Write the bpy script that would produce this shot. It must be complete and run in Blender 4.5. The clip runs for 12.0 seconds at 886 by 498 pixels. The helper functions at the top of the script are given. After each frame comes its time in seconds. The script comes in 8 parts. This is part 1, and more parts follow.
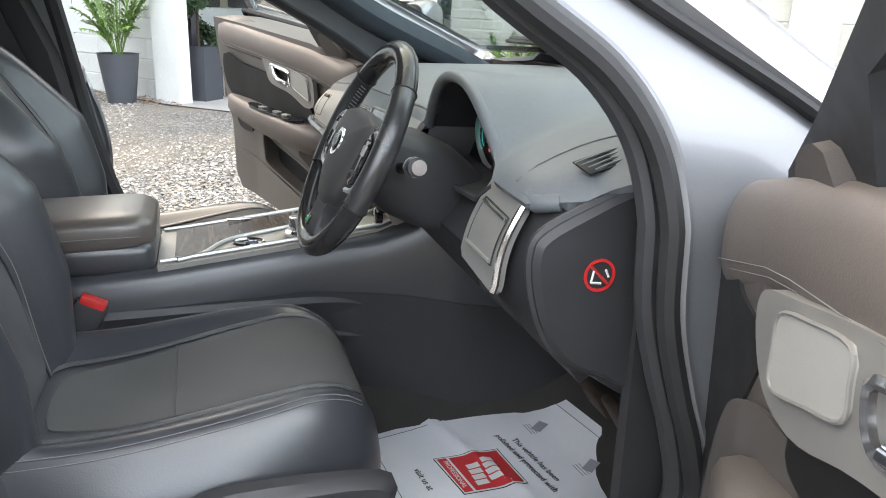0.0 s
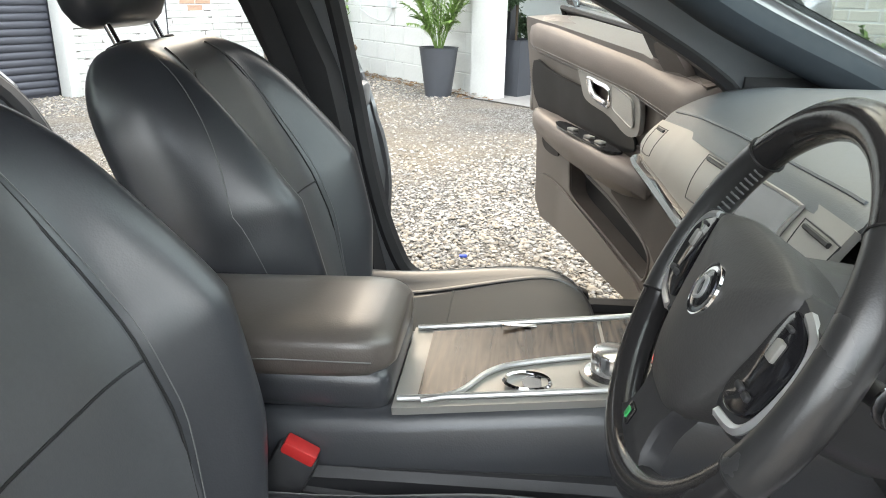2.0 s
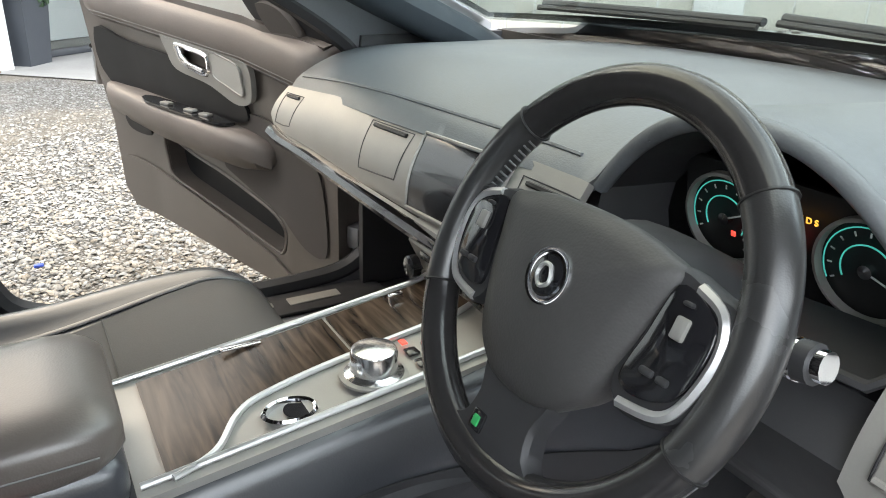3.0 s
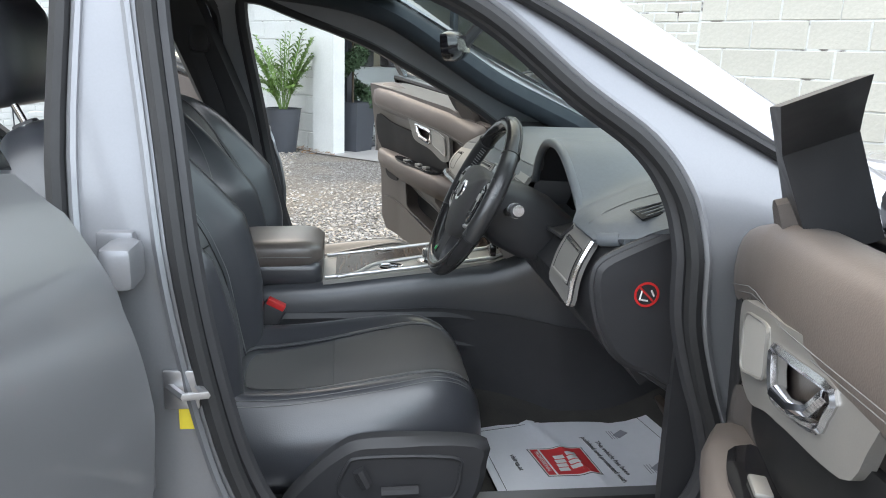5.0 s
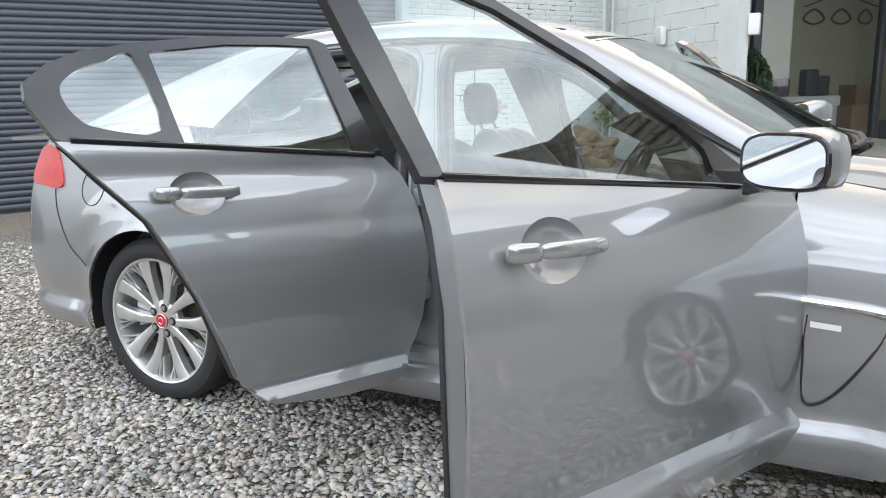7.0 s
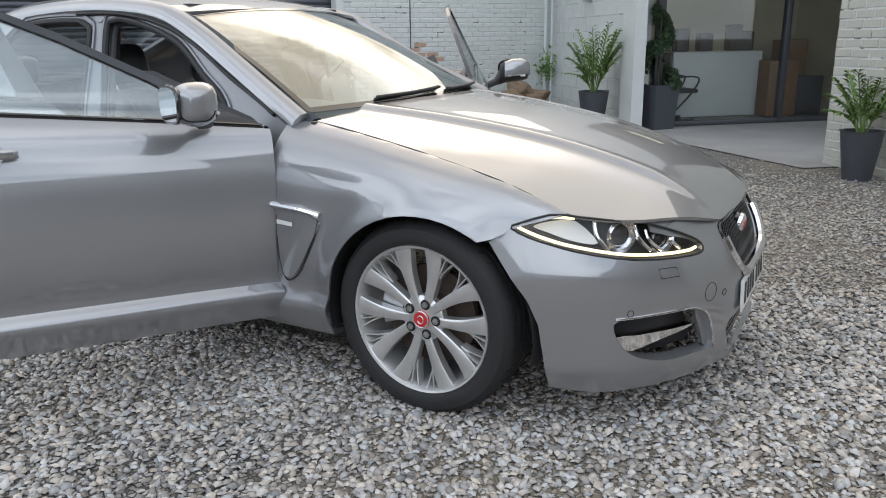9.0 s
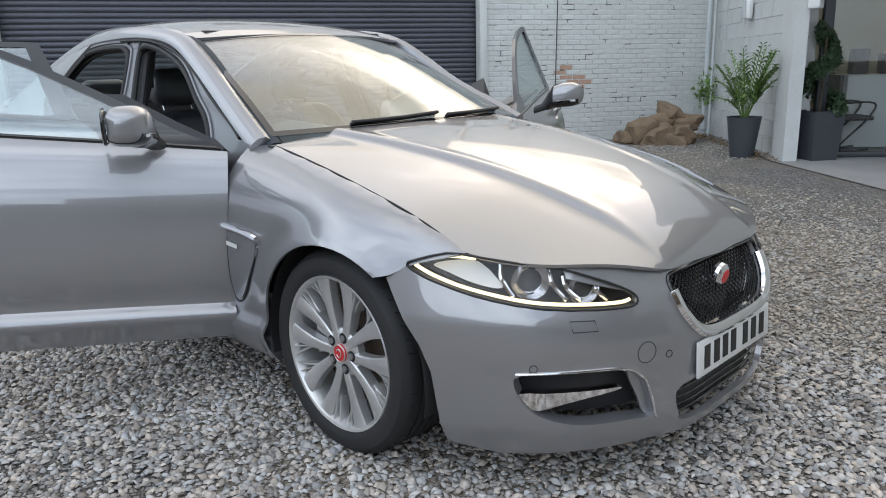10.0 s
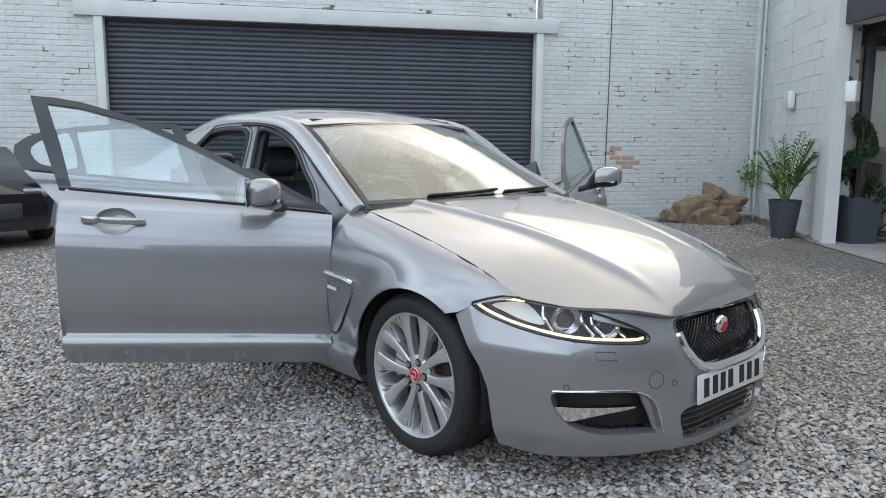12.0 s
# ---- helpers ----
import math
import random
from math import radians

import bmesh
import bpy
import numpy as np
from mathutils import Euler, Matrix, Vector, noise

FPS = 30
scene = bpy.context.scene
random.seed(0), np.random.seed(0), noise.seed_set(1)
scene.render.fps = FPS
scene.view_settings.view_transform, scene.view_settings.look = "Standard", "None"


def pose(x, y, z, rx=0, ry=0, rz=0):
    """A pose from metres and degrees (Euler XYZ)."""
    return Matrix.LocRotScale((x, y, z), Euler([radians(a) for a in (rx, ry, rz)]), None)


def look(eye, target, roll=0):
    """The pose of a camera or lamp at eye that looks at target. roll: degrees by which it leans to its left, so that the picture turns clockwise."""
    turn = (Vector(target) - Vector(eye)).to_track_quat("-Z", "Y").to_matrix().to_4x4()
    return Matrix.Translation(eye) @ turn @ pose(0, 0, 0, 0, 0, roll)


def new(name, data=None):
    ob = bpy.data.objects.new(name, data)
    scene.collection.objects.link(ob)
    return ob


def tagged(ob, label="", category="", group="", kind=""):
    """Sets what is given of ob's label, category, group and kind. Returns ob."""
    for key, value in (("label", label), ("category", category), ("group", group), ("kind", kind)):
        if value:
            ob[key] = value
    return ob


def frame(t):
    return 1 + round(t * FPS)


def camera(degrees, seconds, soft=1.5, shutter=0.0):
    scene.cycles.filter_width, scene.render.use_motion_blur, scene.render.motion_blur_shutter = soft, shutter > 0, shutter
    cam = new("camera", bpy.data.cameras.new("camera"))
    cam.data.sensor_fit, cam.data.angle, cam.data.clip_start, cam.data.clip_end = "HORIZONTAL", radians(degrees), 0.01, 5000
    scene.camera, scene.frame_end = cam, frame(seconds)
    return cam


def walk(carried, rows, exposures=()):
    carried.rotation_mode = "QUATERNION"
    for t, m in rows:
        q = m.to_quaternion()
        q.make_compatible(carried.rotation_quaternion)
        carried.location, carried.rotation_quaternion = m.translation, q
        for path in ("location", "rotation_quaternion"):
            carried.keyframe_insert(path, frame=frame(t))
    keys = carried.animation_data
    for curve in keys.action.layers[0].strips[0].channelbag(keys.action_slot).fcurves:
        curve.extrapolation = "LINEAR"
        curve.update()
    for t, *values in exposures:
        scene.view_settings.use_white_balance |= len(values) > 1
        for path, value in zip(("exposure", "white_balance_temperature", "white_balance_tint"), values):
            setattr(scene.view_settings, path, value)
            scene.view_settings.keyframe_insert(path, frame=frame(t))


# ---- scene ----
cam = camera(61.6, 12.0, soft=1.0)
PATH = [
    (0, (-1.372, -1.477, 1.123), (-0.775, 0.33, 0.508), 2.3),
    (0.5, (-1.326, -1.357, 1.106), (-1.041, 0.511, 0.449), 2.3),
    (1, (-1.31, -1.236, 1.148), (-1.465, 0.682, 0.602), 1.9),
    (1.5, (-1.277, -1.065, 1.152), (-1.697, 0.819, 0.631), 1.8),
    (2, (-1.331, -0.901, 1.145), (-1.507, 0.978, 0.482), 0.9),
    (2.5, (-1.428, -0.775, 1.16), (-0.926, 1.008, 0.404), 0.7),
    (3, (-1.502, -0.741, 1.15), (-0.57, 0.862, 0.401), 1.4),
    (3.5, (-1.503, -0.919, 1.159), (-0.641, 0.734, 0.432), 1.7),
    (3.7, (-1.494, -1.034, 1.158), (-0.682, 0.648, 0.441), 1.7),
    (5.3, (-1.330, -2.119, 1.204), (-1.334, -0.156, 0.753), 0.8),
    (5.5, (-1.262, -2.325, 1.228), (-1.481, -0.298, 0.791), -0.4),
    (6, (-1.139, -2.552, 1.220), (-1.863, -0.668, 0.852), -0.7),
    (6.5, (-0.908, -2.782, 1.240), (-1.752, -1.060, 0.866), -1.4),
    (6.7, (-0.781, -2.860, 1.239), (-1.636, -1.152, 0.853), -1.5),
    (8.3, (0.722, -3.171, 1.288), (-0.19, -1.465, 0.779), -0.6),
    (8.5, (0.904, -3.117, 1.273), (0.014, -1.402, 0.754), -0.3),
    (9, (1.28, -2.911, 1.264), (0.319, -1.242, 0.722), -1.0),
    (9.5, (1.586, -2.567, 1.257), (0.472, -0.992, 0.73), -1.7),
    (10, (1.884, -2.272, 1.256), (0.518, -0.892, 0.777), -1.2),
    (10.5, (2.079, -2.088, 1.266), (0.59, -0.832, 0.813), -0.9),
    (11, (2.199, -2.14, 1.272), (0.672, -0.921, 0.847), -0.9),
    (11.5, (2.253, -2.442, 1.3), (0.732, -1.192, 0.947), -0.5),
    (12, (2.352, -2.786, 1.315), (0.868, -1.477, 1.026), 0.3),
]
walk(cam, [(t, look(eye, target, roll)) for t, eye, target, roll in PATH], [(0.0, 2.32, 7150, 11), (0.5, 2.47, 6950, 11), (1.0, 2.53, 7000, 11), (1.7, 2.45, 7400, 10), (2.5, 2.46, 7550, 8), (3.0, 2.5, 7300, 9), (3.7, 2.52, 6900, 11), (5.5, 1.64, 6900, 9), (6.0, 1.5, 7000, 9), (6.6, 1.4, 7100, 9), (8.3, 0.75, 6950, 10), (9.5, 0.62, 6750, 10), (12.0, 0.6, 6500, 8)])

# ---- shared helpers
def spl(pts):
    """A smooth curve through (x, y) points, as a function of numpy arrays."""
    p = np.array(sorted(pts), float)
    x, y = p[:, 0], p[:, 1]
    d = np.diff(y) / np.diff(x)
    m = np.r_[d[0], (d[:-1] + d[1:]) / 2, d[-1]]
    flat = np.r_[False, d[:-1] * d[1:] <= 0, False]
    m[flat] = 0

    def f(q):
        q = np.clip(np.asarray(q, float), x[0], x[-1])
        i = np.clip(np.searchsorted(x, q, side="right") - 1, 0, len(x) - 2)
        h = x[i + 1] - x[i]
        t = (q - x[i]) / h
        return (2 * t**3 - 3 * t**2 + 1) * y[i] + (t**3 - 2 * t**2 + t) * h * m[i] + (3 * t**2 - 2 * t**3) * y[i + 1] + (t**3 - t**2) * h * m[i + 1]

    return f


def rounded(pts, n=6, closed=True):
    """Catmull-Rom through points of any dimension."""
    p = np.array(pts, float)
    k = len(p)
    out = []
    for i in range(k if closed else k - 1):
        if closed:
            a, b, c, d = p[i - 1], p[i], p[(i + 1) % k], p[(i + 2) % k]
        else:
            a, b, c, d = p[max(i - 1, 0)], p[i], p[i + 1], p[min(i + 2, k - 1)]
        for t in np.arange(n) / n:
            out.append(0.5 * (2 * b + (c - a) * t + (2 * a - 5 * b + 4 * c - d) * t**2 + (3 * b - a - 3 * c + d) * t**3))
    if not closed:
        out.append(p[-1])
    return np.array(out)


def inside(q, poly):
    x, y = q[..., 0], q[..., 1]
    r = np.zeros(x.shape, bool)
    for (x0, y0), (x1, y1) in zip(poly, np.roll(poly, -1, 0)):
        if y0 != y1:
            r ^= ((y0 > y) != (y1 > y)) & (x < (x1 - x0) * (y - y0) / (y1 - y0) + x0)
    return r


def nearest(q, poly):
    best, dist = q.copy(), np.full(len(q), 1e9)
    for a, b in zip(poly, np.roll(poly, -1, 0)):
        ab = b - a
        t = np.clip(((q - a) @ ab) / max(ab @ ab, 1e-12), 0, 1)[:, None]
        c = a + t * ab
        d = np.hypot(*(q - c).T)
        k = d < dist
        best[k], dist[k] = c[k], d[k]
    return best


def skin(fn, outline, step, holes=()):
    """A sheet of quads over a 2D outline with holes, laid into space by fn(u, v)."""
    outline = np.array(outline, float)
    holes = [np.array(h, float) for h in holes]
    lo, hi = outline.min(0), outline.max(0)
    n = np.maximum(np.ceil((hi - lo) / step).astype(int), 3)
    g = np.stack(np.meshgrid(np.linspace(lo[0], hi[0], n[0] + 1), np.linspace(lo[1], hi[1], n[1] + 1), indexing="ij"), -1)
    ok = inside(g, outline)
    out = ~ok
    inh = [inside(g, h) for h in holes]
    for h in inh:
        ok &= ~h
    face = ok[:-1, :-1] | ok[1:, :-1] | ok[1:, 1:] | ok[:-1, 1:]
    used = np.zeros(ok.shape, bool)
    for a, b in ((0, 0), (1, 0), (1, 1), (0, 1)):
        used[a : a + n[0], b : b + n[1]] |= face
    for poly, where in [(outline, out & used)] + [(h, w & used) for h, w in zip(holes, inh)]:
        if where.any():
            g[where] = nearest(g[where], poly)
            edge = np.argwhere(where)
            for i, c in enumerate(poly):
                d0, d1 = c - poly[i - 1], poly[(i + 1) % len(poly)] - c
                if d0 @ d1 < 0.8 * np.linalg.norm(d0) * np.linalg.norm(d1):
                    q = g[where]
                    j = np.argmin(np.hypot(*(q - c).T))
                    g[tuple(edge[j])] = c
    index = -np.ones(ok.shape, int)
    index[used] = np.arange(used.sum())
    p = g[used]
    verts = np.stack(fn(p[:, 0], p[:, 1]), -1)
    i, j = np.nonzero(face)
    return verts, [tuple(f) for f in np.stack([index[i, j], index[i + 1, j], index[i + 1, j + 1], index[i, j + 1]], -1).tolist()]


def grid(fn, u0, u1, v0, v1, nu, nv, wrap=False):
    u, v = np.meshgrid(np.linspace(u0, u1, nu + 1), np.linspace(v0, v1, nv + 1), indexing="ij")
    verts = np.stack(fn(u.ravel(), v.ravel()), -1)
    k = nv + 1
    faces = [(i * k + j, (i + 1) * k + j, (i + 1) * k + j + 1, i * k + j + 1) for i in range(nu) for j in range(nv)]
    return verts, faces


def facing(vf, c):
    """Turns a sheet's faces away from the place c."""
    if c is None:
        return vf
    v, f = np.asarray(vf[0], float), np.array(vf[1])
    n = np.cross(v[f[:, 2]] - v[f[:, 0]], v[f[:, 3]] - v[f[:, 1]])
    return vf if (n * (v[f].mean(1) - np.array(c, float))).sum() > 0 else flip(vf)


CAR_MIDDLE = (-1.5, 0.0, 0.55)


def thick(vf, t, c=CAR_MIDDLE):
    """Gives a sheet thickness t to the back of its faces."""
    vf = facing(vf, c)
    verts, faces = np.asarray(vf[0], float), vf[1]
    f = np.array(faces)
    nrm = np.cross(verts[f[:, 2]] - verts[f[:, 0]], verts[f[:, 3]] - verts[f[:, 1]])
    vn = np.zeros_like(verts)
    for k in range(4):
        np.add.at(vn, f[:, k], nrm)
    vn /= np.linalg.norm(vn, axis=1, keepdims=True) + 1e-12
    count = {}
    for q in faces:
        for a, b in zip(q, q[1:] + q[:1]):
            count[(a, b)] = count.get((a, b), 0) + 1
    k = len(verts)
    rim = [(b, a, a + k, b + k) for (a, b), c in count.items() if (b, a) not in count]
    return np.r_[verts, verts - vn * t], faces + [tuple(v + k for v in q[::-1]) for q in faces] + rim


def flip(vf):
    return vf[0], [tuple(q[::-1]) for q in vf[1]]


def moved(vf, m):
    v = np.array(vf[0], float)
    a = np.array(m)
    return v @ a[:3, :3].T + a[:3, 3], vf[1]


def joined(*some):
    v, f, k = [], [], 0
    for a, b in some:
        v.append(np.asarray(a, float))
        f += [tuple(i + k for i in q) for q in b]
        k += len(a)
    return np.concatenate(v), f


def loft(loops, cap=True):
    loops = [np.asarray(a, float) for a in loops]
    n, k = len(loops[0]), len(loops)
    v = np.concatenate(loops)
    f = [(i * n + j, i * n + (j + 1) % n, (i + 1) * n + (j + 1) % n, (i + 1) * n + j) for i in range(k - 1) for j in range(n)]
    if cap:
        f += [tuple(range(n - 1, -1, -1)), tuple((k - 1) * n + j for j in range(n))]
    return v, f


def tube(path, r, n=8, closed=False, flat=1.0):
    p = np.asarray(path, float)
    k = len(p)
    t = np.roll(p, -1, 0) - np.roll(p, 1, 0)
    if not closed:
        t[0], t[-1] = p[1] - p[0], p[-1] - p[-2]
    t /= np.linalg.norm(t, axis=1, keepdims=True) + 1e-12
    up = np.array((0, 0, 1.0)) if abs(t[0][2]) < 0.9 else np.array((1.0, 0, 0))
    loops = []
    a = np.arange(n) / n * 2 * np.pi
    for q, d in zip(p, t):
        s = np.cross(d, up)
        s /= np.linalg.norm(s) + 1e-12
        up = np.cross(s, d)
        loops.append(q + r * (np.cos(a)[:, None] * s + flat * np.sin(a)[:, None] * up))
    if closed:
        v = np.concatenate(loops)
        return v, [(i * n + j, i * n + (j + 1) % n, ((i + 1) % k) * n + (j + 1) % n, ((i + 1) % k) * n + j) for i in range(k) for j in range(n)]
    return loft(loops)


def lathe(profile, n=48, axis=1):
    """Turns (radius, along) points round an axis."""
    a = np.arange(n) / n * 2 * np.pi
    loops = []
    for r, h in profile:
        c = np.stack([r * np.cos(a), np.full(n, h), r * np.sin(a)], -1)
        if axis == 2:
            c = c[:, [0, 2, 1]] * (1, -1, 1)
            c[:, 2] = h
        loops.append(c)
    return loft(loops, cap=False)


def rbox(size, at=(0, 0, 0), r=0.01, seg=2, rot=None):
    """A box with rounded edges."""
    bm = bmesh.new()
    bmesh.ops.create_cube(bm, size=1)
    for v in bm.verts:
        v.co = Vector([v.co[i] * size[i] for i in range(3)])
    bmesh.ops.bevel(bm, geom=list(bm.edges), offset=min(r, 0.49 * min(size)), segments=seg, profile=0.5, affect="EDGES")
    v = np.array([v.co[:] for v in bm.verts])
    bm.verts.index_update()
    f = [tuple(q.index for q in p.verts) for p in bm.faces]
    bm.free()
    if rot is not None:
        v = v @ np.array(rot.to_3x3()).T
    return v + np.array(at), f


def plate(outline, z0, z1, bevel=0.0):
    """A flat plate: a 2D outline drawn out from z0 to z1, its upper edge bevelled."""
    p = np.asarray(outline, float)
    if ((p[:, 0] * np.roll(p[:, 1], -1) - np.roll(p[:, 0], -1) * p[:, 1]).sum()) < 0:
        p = p[::-1]
    loops = [np.c_[p, np.full(len(p), z0)]]
    if bevel:
        c = p.mean(0)
        d = c - p
        q = p + d / (np.linalg.norm(d, axis=1, keepdims=True) + 1e-9) * bevel
        loops += [np.c_[p, np.full(len(p), z1 - bevel)], np.c_[q, np.full(len(p), z1)]]
    else:
        loops.append(np.c_[p, np.full(len(p), z1)])
    return loft(loops)


def super_loop(a, b, n=24, e=0.6, dz=0.0):
    t = np.arange(n) / n * 2 * np.pi
    c, s = np.cos(t), np.sin(t)
    return np.stack([a * np.sign(c) * abs(c) ** e, b * np.sign(s) * abs(s) ** e + dz], -1)


def solid(name, vf, material, smooth=True, sharp=38):
    me = bpy.data.meshes.new(name)
    me.from_pydata(np.asarray(vf[0], float).tolist(), [], vf[1])
    me.validate()
    if material:
        me.materials.append(material)
    if smooth:
        me.polygons.foreach_set("use_smooth", np.ones(len(me.polygons), bool))
        me.set_sharp_from_angle(angle=radians(sharp))
    return me


def part(name, vf, material, parent=None, label="", smooth=True, sharp=38):
    ob = new(name, solid(name, vf, material, smooth, sharp))
    ob.parent = parent
    return tagged(ob, label)


def thing(name, vf, material, label, category, group="", kind="", smooth=True, sharp=38):
    ob = new(name, solid(name, vf, material, smooth, sharp) if vf else None)
    return tagged(ob, label, category, group, kind)


# ---- materials
def material(name, colour, rough=0.5, metal=0.0, vary=0.12, scale=6.0, fine=60.0, bump=0.15, depth=0.002, coat=0.0, flakes=False, island=0.0, rvary=0.12, spec=0.5, random_ob=0.0):
    m = bpy.data.materials.new(name)
    m.use_nodes = True
    nt = m.node_tree
    b = nt.nodes["Principled BSDF"]
    link = nt.links.new
    tc = nt.nodes.new("ShaderNodeTexCoord")
    big, small = nt.nodes.new("ShaderNodeTexNoise"), nt.nodes.new("ShaderNodeTexNoise")
    for t, s in ((big, scale), (small, fine)):
        t.inputs["Scale"].default_value, t.inputs["Detail"].default_value = s, 5
        link(tc.outputs["Object"], t.inputs["Vector"])
    mix = nt.nodes.new("ShaderNodeMath")
    mix.operation = "MULTIPLY_ADD"
    mix.inputs[1].default_value = 0.4
    link(small.outputs[0], mix.inputs[0])
    link(big.outputs[0], mix.inputs[2])
    value = mix.outputs[0]
    if island or random_ob:
        src = nt.nodes.new("ShaderNodeNewGeometry") if island else nt.nodes.new("ShaderNodeObjectInfo")
        add = nt.nodes.new("ShaderNodeMath")
        add.operation = "MULTIPLY_ADD"
        add.inputs[1].default_value = island or random_ob
        link(src.outputs["Random Per Island" if island else "Random"], add.inputs[0])
        link(value, add.inputs[2])
        value = add.outputs[0]
    ramp = nt.nodes.new("ShaderNodeMapRange")
    ramp.inputs[1].default_value, ramp.inputs[2].default_value = 0.35, 1.05 + (island or random_ob)
    ramp.inputs[3].default_value, ramp.inputs[4].default_value = 1 - vary, 1 + vary
    link(value, ramp.inputs[0])
    mul = nt.nodes.new("ShaderNodeVectorMath")
    mul.operation = "SCALE"
    mul.inputs[0].default_value = colour
    link(ramp.outputs[0], mul.inputs["Scale"])
    link(mul.outputs[0], b.inputs["Base Color"])
    rr = nt.nodes.new("ShaderNodeMapRange")
    rr.inputs[1].default_value, rr.inputs[2].default_value = 0.3, 0.7
    rr.inputs[3].default_value, rr.inputs[4].default_value = max(rough - rvary * rough, 0.02), min(rough + rvary * rough, 1)
    link(big.outputs[0], rr.inputs[0])
    link(rr.outputs[0], b.inputs["Roughness"])
    b.inputs["Metallic"].default_value = metal
    b.inputs["Coat Weight"].default_value = coat
    b.inputs["Coat Roughness"].default_value = 0.03
    b.inputs["Specular IOR Level"].default_value = spec
    if bump:
        bp = nt.nodes.new("ShaderNodeBump")
        bp.inputs["Strength"].default_value, bp.inputs["Distance"].default_value = bump, depth
        link(small.outputs[0], bp.inputs["Height"])
        link(bp.outputs[0], b.inputs["Normal"])
    return m


def glass(name, tint=(0.9, 0.95, 0.94), floor=0.04, rough=0.0):
    """A thin pane: clear, with a gloss that rises towards the edge of view."""
    m = bpy.data.materials.new(name)
    m.use_nodes = True
    nt = m.node_tree
    nt.nodes.remove(nt.nodes["Principled BSDF"])
    tr, gl, mx, fr, pw, add = (nt.nodes.new("ShaderNode" + k) for k in ("BsdfTransparent", "BsdfGlossy", "MixShader", "LayerWeight", "Math", "Math"))
    tr.inputs[0].default_value = (*tint, 1)
    gl.inputs["Roughness"].default_value = rough
    fr.inputs[0].default_value = 0.5
    pw.operation, pw.inputs[1].default_value = "POWER", 4.0
    add.operation, add.inputs[1].default_value, add.inputs[2].default_value = "MULTIPLY_ADD", 0.9 - floor, floor
    nt.links.new(fr.outputs["Facing"], pw.inputs[0])
    nt.links.new(pw.outputs[0], add.inputs[0])
    nt.links.new(add.outputs[0], mx.inputs[0])
    nt.links.new(tr.outputs[0], mx.inputs[1])
    nt.links.new(gl.outputs[0], mx.inputs[2])
    nt.links.new(mx.outputs[0], nt.nodes["Material Output"].inputs[0])
    return m


def veneer(name):
    """Dark figured wood under clear lacquer, its grain running across the car."""
    m = material(name, (0.1, 0.07, 0.05), 0.2, vary=0.5, bump=0, coat=0.0, spec=0.15)
    nt = m.node_tree
    tc, mp, no, rp = (nt.nodes.new("ShaderNode" + k) for k in ("TexCoord", "Mapping", "TexNoise", "ValToRGB"))
    mp.inputs["Scale"].default_value = (90, 7, 20)
    no.inputs["Scale"].default_value, no.inputs["Detail"].default_value, no.inputs["Distortion"].default_value = 1.0, 6, 0.6
    rp.color_ramp.elements[0].position, rp.color_ramp.elements[0].color = 0.36, (0.018, 0.012, 0.009, 1)
    rp.color_ramp.elements[1].position, rp.color_ramp.elements[1].color = 0.68, (0.115, 0.078, 0.055, 1)
    nt.links.new(tc.outputs["Object"], mp.inputs["Vector"])
    nt.links.new(mp.outputs[0], no.inputs["Vector"])
    nt.links.new(no.outputs[0], rp.inputs[0])
    nt.links.new(rp.outputs[0], nt.nodes["Principled BSDF"].inputs["Base Color"])
    return m


def glow(name, colour, strength):
    m = bpy.data.materials.new(name)
    m.use_nodes = True
    b = m.node_tree.nodes["Principled BSDF"]
    b.inputs["Base Color"].default_value = (*colour, 1)
    b.inputs["Emission Color"].default_value = (*colour, 1)
    b.inputs["Emission Strength"].default_value = strength
    return m


def leather(name, colour, rough=0.42, cell=420.0, bump=0.25, coat=0.0):
    m = material(name, colour, rough, vary=0.15, scale=9, fine=160, bump=0, rvary=0.1)
    nt = m.node_tree
    tc = nt.nodes.new("ShaderNodeTexCoord")
    vo = nt.nodes.new("ShaderNodeTexVoronoi")
    vo.inputs["Scale"].default_value = cell
    nt.links.new(tc.outputs["Object"], vo.inputs["Vector"])
    bp = nt.nodes.new("ShaderNodeBump")
    bp.inputs["Strength"].default_value, bp.inputs["Distance"].default_value = bump, 0.0006
    nt.links.new(vo.outputs[0], bp.inputs["Height"])
    nt.links.new(bp.outputs[0], nt.nodes["Principled BSDF"].inputs["Normal"])
    b = nt.nodes["Principled BSDF"]
    b.inputs["Coat Weight"].default_value, b.inputs["Coat Roughness"].default_value, b.inputs["Coat IOR"].default_value = coat, 0.28, 1.6
    return m


PAINT = material("grey_metallic_paint", (0.295, 0.298, 0.312), 0.43, 0.64, vary=0.03, scale=3, fine=900, bump=0.02, depth=0.0002, coat=1.0)
HANDLE = material("silver_grey_handle_paint", (0.42, 0.425, 0.44), 0.26, 0.75, vary=0.03, fine=900, bump=0.01, coat=1.0)
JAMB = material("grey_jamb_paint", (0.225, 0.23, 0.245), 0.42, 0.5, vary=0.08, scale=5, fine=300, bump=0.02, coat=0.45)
PAINT.node_tree.nodes["Principled BSDF"].inputs["Coat IOR"].default_value = 1.95
BLACKGLOSS = material("black_gloss", (0.012, 0.012, 0.014), 0.12, vary=0.1, bump=0.0, coat=0.6)
RUBBER = material("rubber", (0.02, 0.02, 0.021), 0.62, vary=0.2, scale=20, fine=200, bump=0.1)
